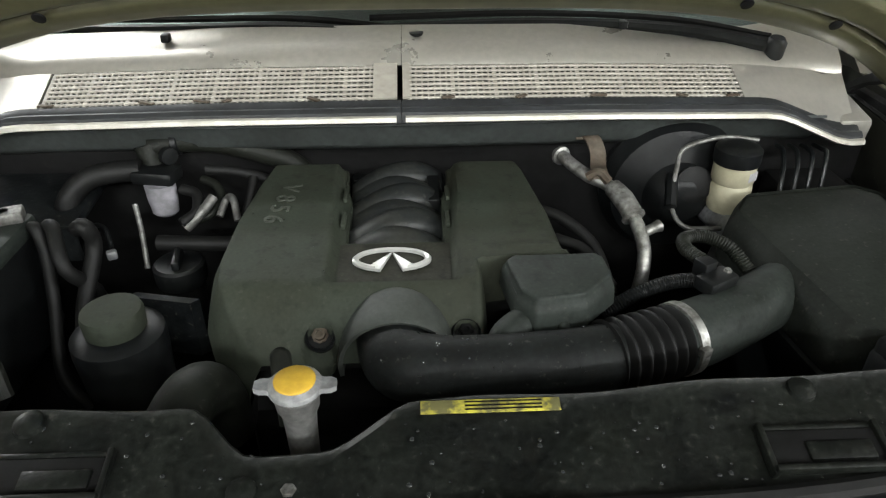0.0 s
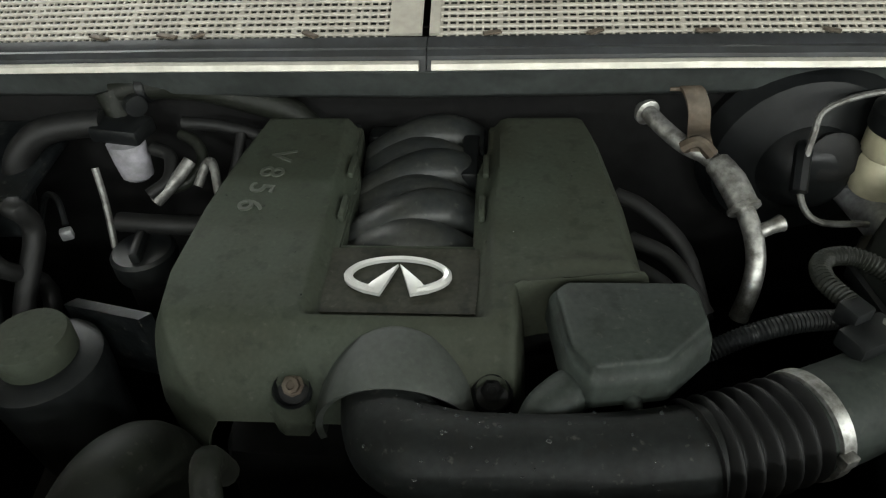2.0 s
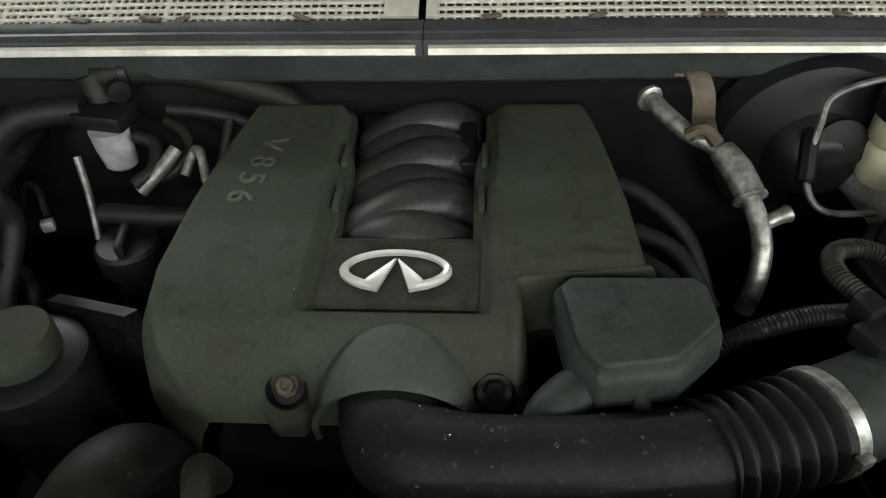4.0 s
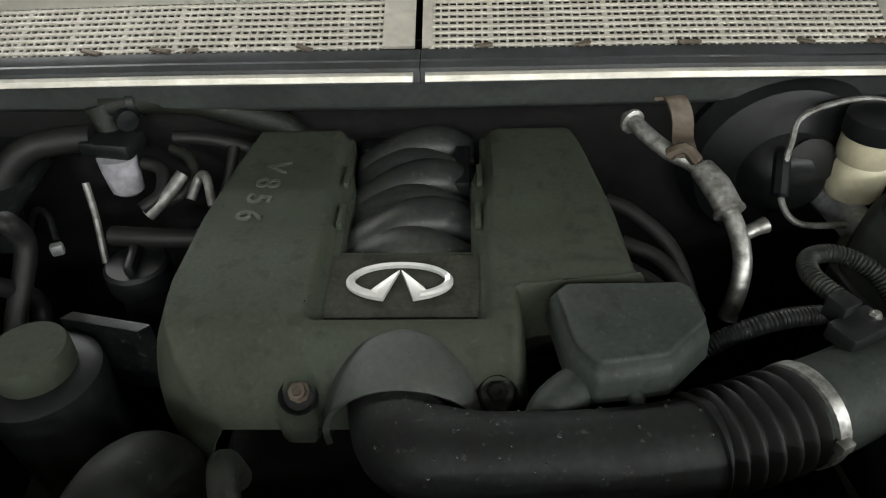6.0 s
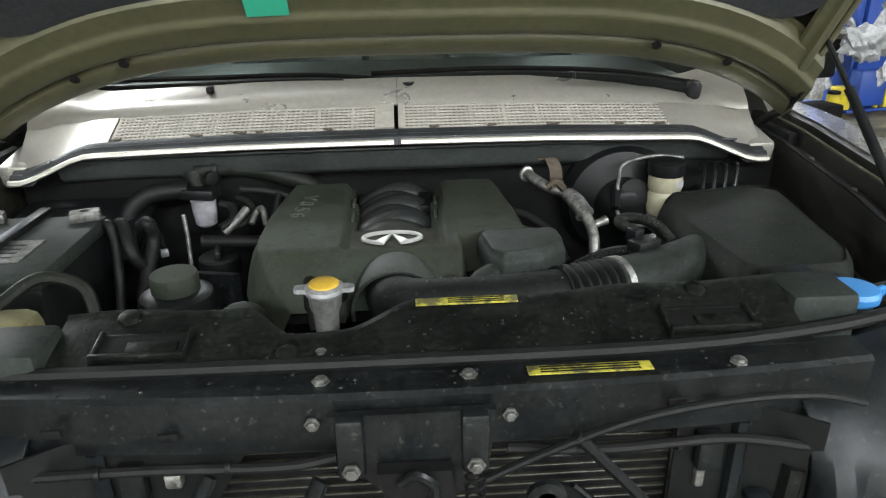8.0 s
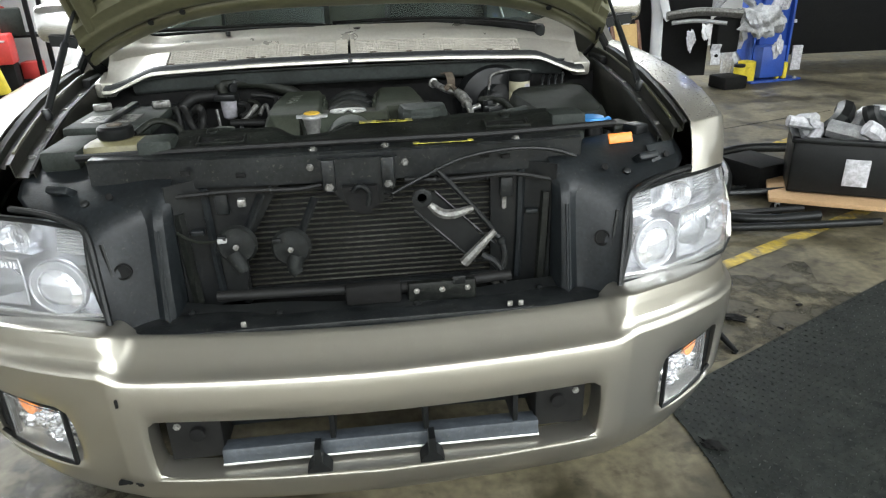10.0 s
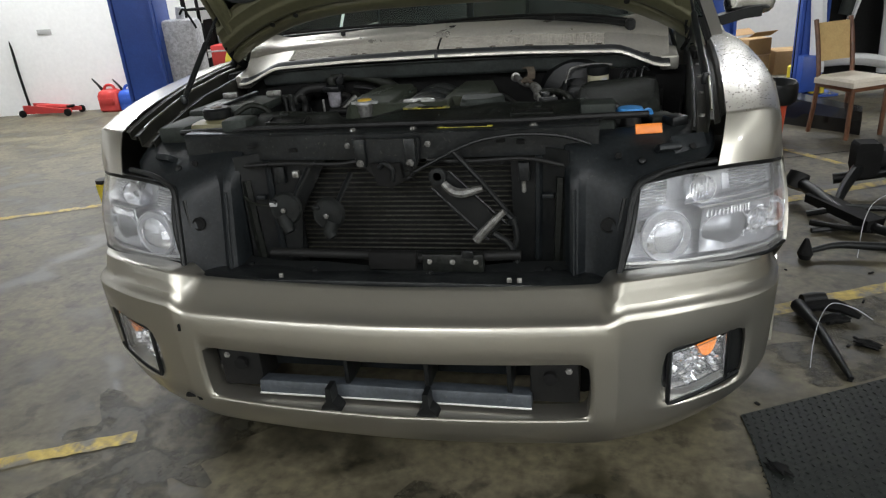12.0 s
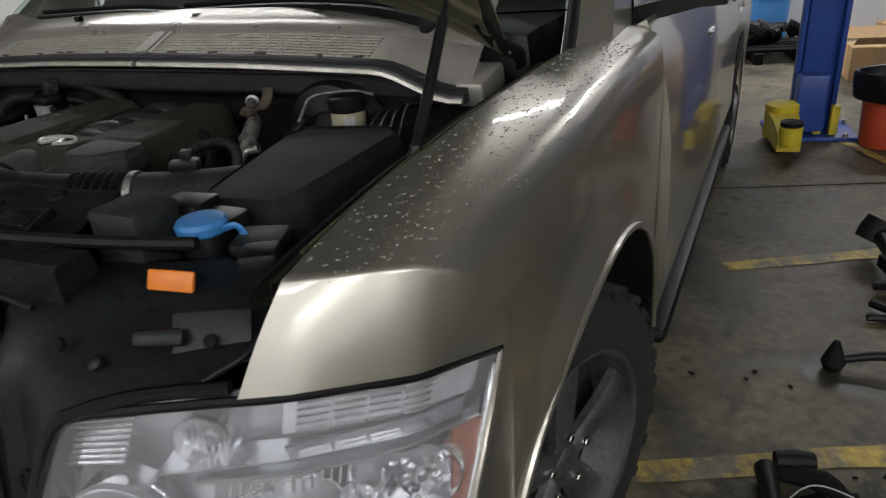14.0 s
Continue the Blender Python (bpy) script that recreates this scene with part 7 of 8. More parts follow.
def floor_jack():
    t = thing("floor_jack", (-7.1, 6.75, 0), "red low trolley jack lying by the wall", "jack")
    for s in (-1, 1):
        part("side_frame", capped([[Vector((x, 6.75 + s * (0.1 + d), z)) for d, z in ((-0.012, 0.04), (0.012, 0.04), (0.012, h), (-0.012, h))] for x, h in ((-7.5, 0.16), (-7.3, 0.15), (-6.9, 0.1), (-6.72, 0.09))]), RED, t)
    part("lift_arm", tube([(-7.35, 6.75, 0.12), (-7.1, 6.75, 0.12), (-6.8, 6.75, 0.1)], 0.035, 8, 2), RED, t)
    part("saddle", lathe(-6.8, 6.75, [(0.05, 0.1), (0.06, 0.12), (0.05, 0.13)], 16), DARK, t)
    for x in (-7.5, -6.75):
        for s in (-1, 1):
            part("wheel", drum((x, 6.75 + s * 0.13, 0.05), (0, s, 0), [(0.05, 0), (0.05, 0.03), (0.02, 0.032)], 16), DARK, t)
    part("handle", tube([(-7.48, 6.75, 0.14), (-7.55, 6.8, 0.6), (-7.6, 6.86, 1.1)], 0.018, 8, 2), DARK, t)


def chair():
    f, r = Vector((0.49, -0.87, 0)), Vector((0.87, 0.49, 0))
    c = Vector((2.44, 4.2, 0)) + r * 0.18 - f * 0.19
    t = thing("wooden_chair", c, "dark wooden chair with cream seat and cane back", "chair")
    def at(a, b, z):
        return c + r * a + f * b + Vector((0, 0, z))
    def bar(p, q, w, name):
        ps = [p, (p + q) / 2, q]
        return part(name, tube(ps, w, 6, 2), WOOD, t)
    for a in (-0.17, 0.17):
        bar(at(a, 0.17, 0), at(a, 0.17, 0.42), 0.018, "front_leg")
        part("back_leg", tube([at(a, -0.22, 0), at(a, -0.19, 0.25), at(a, -0.18, 0.45), at(a * 1.02, -0.22, 0.7), at(a * 1.02, -0.27, 0.9)], 0.018, 6, 4), WOOD, t)
        bar(at(a, 0.17, 0.39), at(a, -0.18, 0.4), 0.02, "side_rail")
    bar(at(-0.17, 0.17, 0.39), at(0.17, 0.17, 0.39), 0.02, "front_rail")
    bar(at(-0.17, -0.18, 0.4), at(0.17, -0.18, 0.4), 0.02, "back_rail")
    rows = [[at(a, b, z) for a, b in ((-0.2, 0.2), (0.2, 0.2), (0.19, -0.2), (-0.19, -0.2))] for z in (0.41, 0.42)]
    rows += [[at(a * k, b * k, z) for a, b in ((-0.2, 0.2), (0.2, 0.2), (0.19, -0.2), (-0.19, -0.2))] for k, z in ((1.0, 0.45), (0.9, 0.47), (0.6, 0.475))]
    part("seat", capped(rows), SEAT, t, "cream upholstered seat")
    rows = [[at(mix(-0.165, 0.165, k), -0.225 - 0.05 * (z - 0.55) / 0.35 - 0.015 * math.sin(math.pi * k), z) for k in np.linspace(0, 1, 6)] for z in (0.57, 0.7, 0.87)]
    part("backrest", thicken(surface(rows), 0.015), WICKER, t, "woven cane back panel")


def bucket():
    x, y = 1.88, 4.42
    t = thing("bucket", (x, y, 0), "orange-red bucket with a wide black liner over its rim", "bucket")
    part("shell", lathe(x, y, [(0.125, 0.0), (0.13, 0.01), (0.15, 0.36), (0.145, 0.362), (0.128, 0.02)], 32), BUCKET, t)
    rows = []
    for k, (r, z) in enumerate(((0.172, 0.285), (0.2, 0.292), (0.208, 0.31), (0.211, 0.36), (0.213, 0.41), (0.212, 0.44), (0.204, 0.453), (0.192, 0.45), (0.18, 0.42), (0.16, 0.36))):
        rows.append([Vector((x + math.cos(a) * (r + 0.004 * math.sin(5 * a + k)), y + math.sin(a) * (r + 0.004 * math.sin(7 * a + 2 * k)), z + 0.006 * math.sin(2 * a))) for a in np.linspace(0, 2 * math.pi, 41)[:-1]])
    part("bag", thicken(surface(rows, None, True), 0.004), BLACK, t, "black liner folded wide over the rim")
    part("bag_lining", lathe(x, y, [(0.1, 0.05), (0.15, 0.38), (0.152, 0.385), (0.145, 0.38), (0.09, 0.06)], 24), BLACK, t)


def carton(x, y, sx, sy, z0, z1, deg, opened=False):
    t = thing("cardboard_box", (x, y, z0), "brown cardboard carton, flaps open" if opened else "closed brown cardboard carton", "box", "cardboard cartons")
    part("body", upright((x, y), sx, sy, z0, z1, 0.004, deg), CARDBOARD, t)
    part("tape", upright((x, y), sx * 1.003, 0.05, z0 + 0.01, z1 + 0.002, 0.0, deg), WICKER, t)
    if opened:
        for s in (-1, 1):
            q = pose(x, y, z1, 0, 0, deg) @ Vector((0, s * sy * 0.62, 0.06))
            part("flap", box(q.x, q.y, q.z, sx * 0.96, sy * 0.45, 0.005, 0, deg, s * 28), CARDBOARD, t)


def axle_parts():
    t = thing("suspension_subframe", (2.1, 2.5, 0), "greasy black suspension arms heaped on the floor", "car part")
    part("long_arm", tube([(1.55, 1.8, 0.04), (1.7, 1.84, 0.06), (1.9, 1.82, 0.06), (2.3, 1.75, 0.07), (2.8, 1.7, 0.08)], [0.014, 0.018, 0.022, 0.024, 0.022], 10, 5), BLACK, t)
    part("upper_arm", tube([(1.72, 2.7, 0.13), (1.76, 2.58, 0.11), (1.84, 2.3, 0.08), (1.96, 2.02, 0.07), (2.2, 1.85, 0.08), (2.5, 1.8, 0.1)], [0.034, 0.04, 0.03, 0.026, 0.03, 0.03], 10, 5), BLACK, t)
    part("cross_tube", tube([(1.95, 2.85, 0.1), (2.25, 2.8, 0.16), (2.6, 2.85, 0.2), (3.0, 2.95, 0.16)], 0.034, 10, 5), BLACK, t)
    part("thin_link", tube([(1.68, 2.25, 0.03), (1.85, 2.1, 0.05), (2.1, 2.0, 0.07), (2.5, 1.95, 0.09)], 0.018, 8, 4), RUBBER, t)
    part("thin_link", tube([(1.7, 2.4, 0.03), (1.9, 2.3, 0.1), (2.2, 2.2, 0.12), (2.6, 2.25, 0.1)], 0.02, 8, 4), STEEL, t)
    part("arm_web", capped([[Vector((1.76 + 0.09 * k, 2.55 - 0.24 * k, 0.06)) + Vector((0.05 * g, 0.03 * g, z)) for g, z in ((-1, 0), (1, 0), (1, 0.05), (-1, 0.05))] for k in (0, 0.5, 1, 2)]), DARK, t)
    part("lug", capped([[Vector((2.09 + w * px, 2.78 + 0.06 * py, z)) for px, py in ((-1, -1), (1, -1), (1, 1), (-1, 1))] for w, z in ((0.05, 0.14), (0.07, 0.2), (0.07, 0.33), (0.055, 0.35))]), DARK, t)
    part("tail", tube([(2.05, 2.75, 0.2), (1.95, 2.62, 0.12), (1.88, 2.5, 0.05)], [0.035, 0.03, 0.02], 8, 4), BLACK, t)
    part("stabiliser_bar", tube([(1.66, 2.15, 0.02), (1.95, 2.22, 0.03), (2.3, 2.45, 0.05), (2.8, 2.5, 0.08)], 0.014, 8, 5), BLACK, t)
    part("bush", lathe(2.22, 2.86, [(0.05, 0.12), (0.06, 0.16), (0.06, 0.26), (0.045, 0.28)], 20), RUBBER, t)
    part("ball_joint", lathe(1.54, 1.8, [(0.025, 0.0), (0.038, 0.03), (0.025, 0.07), (0.01, 0.11)], 14), DARK, t)
    part("bush", drum((1.71, 2.72, 0.13), (0.4, 0.3, 0.9), [(0.06, -0.05), (0.065, 0), (0.06, 0.05)], 18), RUBBER, t)
    part("brace", tube([(2.0, 2.0, 0.1), (2.2, 2.3, 0.2), (2.3, 2.75, 0.24)], 0.03, 8, 4), BLACK, t)
    part("wheel_hub", drum((2.75, 2.2, 0.2), (-0.6, -0.8, 0), [(0.12, 0), (0.12, 0.03), (0.05, 0.04), (0.05, 0.09)], 24), DARK, t)
    part("mount", box(2.55, 2.6, 0.12, 0.3, 0.35, 0.18, 0.03, 20), DARK, t)
    a = thing("control_arm", (1.42, 0.95, 0), "black control arm lying on the concrete", "car part")
    part("arm", tube([(1.36, 1.2, 0.04), (1.39, 1.02, 0.035), (1.4, 0.82, 0.03), (1.41, 0.66, 0.02)], [0.03, 0.02, 0.016, 0.01], 10, 5), BLACK, a)
    part("bush", drum((1.43, 1.24, 0.05), (1, 0.3, 0), [(0.025, -0.05), (0.03, 0), (0.025, 0.05)], 16), RUBBER, a)
    part("rag", tube([(1.38, 1.2, 0.03), (1.5, 1.18, 0.05), (1.58, 1.12, 0.03)], [0.02, 0.03, 0.012], 8, 4), DARK, a)
    for rx, ry, rs, deg in ((1.49, 1.13, 0.045, 20), (1.55, 0.93, 0.035, -30), (1.06, 0.15, 0.03, -40)):
        rag = thing("oily_rag", (rx, ry, 0), "crumpled oily rag on the wet floor", "rag", "oily rags")
        lump = bmesh.new()
        bmesh.ops.create_icosphere(lump, subdivisions=3, radius=rs)
        for v in lump.verts:
            c = v.co / rs
            bulge = 1 + 0.3 * math.sin(5 * c.x + 9 * rx) * math.cos(6 * c.y) + 0.15 * math.sin(13 * c.y + 7 * c.z)
            v.co = Vector((v.co.x * 1.3 * bulge, v.co.y * 0.7 * bulge, max(v.co.z * 0.35 * bulge, -0.01)))
        bmesh.ops.transform(lump, matrix=pose(rx, ry, 0.012, 0, 0, deg), verts=lump.verts)
        part("cloth", lump, DARK, rag)
    w = thing("loose_wire", (1.5, 1.0, 0), "thin pale wire curling over the floor", "wire")
    part("wire", tube([(1.3, 0.75, 0.005), (1.34, 0.88, 0.03), (1.39, 1.0, 0.08), (1.46, 1.1, 0.1), (1.56, 1.14, 0.06), (1.64, 1.15, 0.005)], 0.0018, 6, 8), WHITE, w)
    w = thing("loose_wire", (1.9, 2.0, 0), "thin pale wire curling over the floor", "wire")
    part("wire", tube([(1.78, 1.8, 0.01), (1.84, 1.95, 0.16), (1.95, 2.1, 0.22), (2.15, 2.2, 0.24)], 0.0022, 6, 8), WHITE, w)
    d = thing("floor_debris", (1.25, 0.6, 0), "small greasy scraps on the floor", "debris", kind="stuff")
    b = bmesh.new()
    rnd = random.Random(8)
    for k in range(26):
        u, v = rnd.uniform(1.05, 2.1), rnd.uniform(0.3, 1.7)
        box(u, v, 0.004, rnd.uniform(0.008, 0.035), rnd.uniform(0.005, 0.018), 0.007, 0.002, rnd.uniform(0, 180), 0, b, 1)
    part("scraps", b, DARK, d)


def crate():
    x, y, deg = 2.86, 2.2, -28
    t = thing("parts_crate", (x, y, 0.12), "black plastic crate with a white label, full of parts", "crate")
    part("floor", upright((x, y), 0.56, 0.4, 0.13, 0.15, 0.004, deg), BLACK, t)
    m = pose(x, y, 0, 0, 0, deg)
    for u, v, sx, sy in ((0, -0.2, 0.58, 0.02), (0, 0.2, 0.58, 0.02), (-0.28, 0, 0.02, 0.42), (0.28, 0, 0.02, 0.42)):
        q = m @ Vector((u, v, 0))
        part("side", upright(q, sx, sy, 0.13, 0.45, 0.006, deg), BLACK, t)
        part("rim", upright(q, sx + 0.03, sy + 0.03, 0.43, 0.46, 0.006, deg), BLACK, t)
    q = m @ Vector((0.06, -0.215, 0.27))
    part("label", box(q.x, q.y, q.z, 0.13, 0.004, 0.16, 0.001, deg), WHITE, t, "white paper label")
    rnd = random.Random(5)
    for k in range(7):
        q = m @ Vector((rnd.uniform(-0.2, 0.2), rnd.uniform(-0.12, 0.12), rnd.uniform(0.36, 0.5)))
        part("loose_part", tube([q, q + Vector((rnd.uniform(-0.1, 0.1), rnd.uniform(-0.1, 0.1), 0.08)), q + Vector((rnd.uniform(-0.15, 0.15), rnd.uniform(-0.15, 0.15), 0.12))], rnd.uniform(0.03, 0.06), 8, 3), (CAST, BLACK, WHITE)[k % 3], t)
    d = thing("wheeled_dolly", (x - 0.1, y - 0.1, 0), "low wooden dolly on castors", "dolly")
    part("deck", upright((x - 0.04, y - 0.05), 0.75, 0.55, 0.09, 0.12, 0.006, deg), CARDBOARD, d)
    for u, v in ((-0.32, -0.24), (0.32, -0.24), (0.32, 0.2), (-0.32, 0.2)):
        q = pose(x - 0.04, y - 0.05, 0, 0, 0, deg) @ Vector((u, v, 0))
        part("castor", drum((q.x - 0.012, q.y, 0.04), (1, 0.2, 0), [(0.02, -0.002), (0.04, 0.0), (0.04, 0.025), (0.02, 0.027)], 16), DARK, d)
        part("fork", upright((q.x, q.y), 0.03, 0.03, 0.055, 0.09, 0.004, deg), CAST, d)


def stripped_shell():
    """A part-dismantled vehicle body: white door frame, dark flank, torn panels."""
    t = thing("stripped_car_body", (4.0, 6.5, 0), "stripped car body with white door frame and bare panels", "car")
    def ring(pts, r, name, material):
        part(name, tube(pts, r, 8, 4, squash=1.7), material, t)
    ring([(2.68, 6.1, 0.25), (2.67, 6.1, 0.45), (2.655, 6.1, 0.68), (2.63, 6.1, 0.95), (2.62, 6.12, 1.3), (2.72, 6.2, 1.62)], 0.048, "door_pillar", BODYWHITE)
    ring([(2.74, 6.08, 0.36), (2.95, 6.06, 0.37), (3.12, 6.05, 0.36), (3.32, 6.04, 0.32)], 0.045, "sill", BODYWHITE)
    ring([(2.88, 6.12, 0.4), (2.92, 6.12, 0.66), (2.97, 6.12, 0.88), (3.06, 6.15, 1.2)], 0.022, "seat_belt_pillar", BODYWHITE)
    ring([(3.3, 6.1, 0.22), (3.29, 6.1, 0.6), (3.27, 6.1, 0.9), (3.2, 6.12, 1.2), (3.1, 6.16, 1.5)], 0.04, "hinge_pillar", BODYWHITE)
    ring([(2.95, 6.0, 1.55), (3.2, 5.98, 1.2), (3.32, 5.96, 0.85), (3.36, 5.95, 0.78)], 0.03, "windscreen_pillar", BODYWHITE)
    ring([(2.86, 6.05, 0.8), (2.92, 6.05, 1.1), (3.02, 6.08, 1.4)], 0.04, "inner_pillar", BOXP)
    # flat sheet; its dark colour stands in for the shaded interior
    part("flank", thicken(surface([[Vector((x, 6.25 + 0.05 * math.sin(6 * x), z)) for x in np.linspace(2.5, 3.95, 9)] for z in (0.12, 0.6, 0.95, 1.35, 1.6)]), 0.02), DARK, t, "dark sheet for the shaded gutted interior")
    part("front_rail", tube([(3.3, 5.9, 0.82), (3.6, 5.82, 0.86), (3.85, 5.75, 0.85), (4.05, 5.7, 0.83)], 0.035, 8, 4, squash=1.6), ZINC, t, "bare grey metal rail")
    part("front_rail", tube([(3.35, 5.86, 0.75), (3.6, 5.8, 0.77), (3.9, 5.72, 0.74)], 0.022, 8, 4), CAST, t, "bare grey metal rail")
    def crumpled(cx, cy, cz, sx, sy, sz, seed):
        """A buckled sheet: a lump thrown into sharp folds."""
        lump = bmesh.new()
        bmesh.ops.create_icosphere(lump, subdivisions=4, radius=1)
        w = random.Random(seed)
        waves = [(Vector((w.uniform(-1, 1), w.uniform(-1, 1), w.uniform(-1, 1))) * k, w.uniform(0, 6.28), 0.34 / k) for k in (2, 3, 4, 6, 8, 11, 14)]
        for v in lump.verts:
            k = 0.8 + sum(h * (1 - 2 * abs(math.sin(q.dot(v.co) + ph))) for q, ph, h in waves)
            v.co = Vector((cx + v.co.x * sx * k, cy + v.co.y * sy * k, cz + v.co.z * sz * k))
        return lump
    part("crumpled_wing", crumpled(4.3, 5.72, 0.73, 0.3, 0.12, 0.24, 5), CAST, t, "buckled bare metal wing")
    part("crumpled_wing", crumpled(4.5, 5.68, 0.47, 0.07, 0.05, 0.14, 8), WHITE, t, "torn white corner of the wing")
    part("torn_panel", crumpled(3.52, 5.74, 0.6, 0.07, 0.05, 0.15, 12), WHITE, t, "torn white bracket")
    part("torn_panel", crumpled(3.68, 5.72, 0.66, 0.07, 0.04, 0.11, 15), BODYWHITE, t, "torn white bracket")
    # solid block, with the gap's shade put into its colour
    part("hollow", upright((3.97, 5.85), 0.3, 0.12, 0.42, 0.8, 0.03), DARK, t, "dark block for the shaded hollow of the missing headlight")
    part("lamp_bracket", thicken(surface([[Vector((x, 5.64 + 0.02 * math.sin(30 * z), z)) for x in (3.72, 3.77, 3.82)] for z in (0.33, 0.4, 0.47, 0.54)]), 0.02), WHITE, t)
    part("tow_eye", drum((3.77, 5.62, 0.42), (0, -1, 0), [(0.02, 0), (0.02, 0.01), (0.008, 0.011)], 12), DARK, t)
    part("jack_pad", upright((4.15, 6.0), 0.3, 0.3, 0.0, 0.14, 0.02), DARK, t)


def engine_on_stand():
    t = thing("front_end_parts", (4.6, 6.4, 0), "bare metal front-end parts of a dismantled car", "car part")
    rnd = random.Random(6)
    rows = [[Vector((x, y, z)) for y, z in ((6.9, 0.2), (6.82, 0.55), (6.84, 1.0), (7.0, 1.2), (7.3, 1.75), (7.5, 1.8), (7.5, 0.2))] for x in (5.1, 5.2, 6.2, 7.3)]
    part("dark_flank", capped(rows), DARK, t, "dark stripped flank")
    for x, z in ((5.22, 0.95), (5.35, 0.62), (5.75, 1.1)):
        part("bracket", box(x, 6.8, z, 0.09, 0.03, 0.04, 0.008, 10), WHITE, t)
    for k in range(26):
        c = Vector((rnd.uniform(4.05, 5.1), rnd.uniform(6.3, 6.55), rnd.uniform(0.3, 1.1)))
        if abs(c.x - 4.6) < 0.12:
            continue
        part("casting", tube([c, c + Vector((rnd.uniform(-0.1, 0.1), rnd.uniform(-0.1, 0.05), rnd.uniform(-0.1, 0.12))), c + Vector((rnd.uniform(-0.15, 0.15), 0, rnd.uniform(-0.2, 0.2)))], rnd.uniform(0.04, 0.09), 8, 3), (CAST, WHITE)[k % 2], t)
    for x in (4.25, 5.12):
        part("bracket", thicken(surface([[Vector((x + a, 6.28, z)) for a in (-0.06, 0.0, 0.06)] for z in (0.12, 0.25, 0.4)]), 0.02), WHITE, t)


def back_corner():
    """Shelf, red chest, funnel and drain canister near the lift column."""
    t = thing("tool_shelf", (-4.1, 7.3, 0), "dark steel shelf crowded with tools", "shelf")
    for x in (-4.9, -3.7):
        for y in (7.05, 7.4):
            part("upright", upright((x, y), 0.05, 0.05, 0.0, 2.3, 0.004), DARK, t)
    for z in (0.25, 0.75, 1.25, 1.75, 2.2):
        part("shelf_board", upright((-4.3, 7.22), 1.25, 0.42, z, z + 0.03, 0.004), DARK, t)
    rnd = random.Random(9)
    for k in range(22):
        z = rnd.choice((0.28, 0.78, 1.28, 1.78))
        h = rnd.uniform(0.1, 0.38)
        o = thing("shelf_item", (rnd.uniform(-4.8, -3.8), rnd.uniform(7.1, 7.3), z), "dusty part stored on the tool shelf", "part", "shelf contents")
        part("casing", upright(o.location, rnd.uniform(0.1, 0.25), 0.2, z, z + h, 0.015, rnd.uniform(0, 30)), rnd.choice((DARK, BLACK, BOXP, RED, STEEL)), o)
    r = thing("tool_chest", (-4.2, 6.9, 0), "red tool chest with bright edge", "tool chest")
    part("body", upright((-4.15, 6.85), 0.55, 0.3, 0.5, 0.82, 0.015), RED, r)
    part("edge", upright((-4.15, 6.69), 0.55, 0.01, 0.74, 0.76, 0.002), WHITE, r)
    part("legs", upright((-4.15, 6.88), 0.5, 0.25, 0.0, 0.5, 0.01), DARK, r)
    f = thing("funnel", (-3.9, 6.1, 0.3), "yellow plastic funnel standing upside down", "funnel")
    part("cone", lathe(-3.78, 6.05, [(0.14, 0.3), (0.15, 0.32), (0.07, 0.72), (0.045, 0.78), (0.03, 0.87)], 24), YELLOW, f)
    part("stand", lathe(-3.78, 6.05, [(0.16, 0.0), (0.15, 0.3)], 20), DARK, f)
    j = thing("drain_canister", (-3.24, 4.28, 0.68), "white translucent fluid canister hung on the lift column", "canister")
    part("tank", box(-3.22, 4.24, 0.97, 0.34, 0.22, 0.58, 0.05, 11), WHITE, j)
    part("neck", tube([(-3.2, 4.24, 1.25), (-3.2, 4.24, 1.3), (-3.19, 4.24, 1.36)], 0.04, 12, 2), WHITE, j)
    part("hose", tube([(-3.18, 4.2, 1.3), (-3.1, 4.15, 1.34), (-3.02, 4.12, 1.24), (-2.98, 4.1, 1.18)], 0.01, 8, 5), DARK, j)
    part("bracket", upright((-3.36, 4.26), 0.1, 0.1, 0.7, 1.2, 0.01), LIFTBLUE, j)


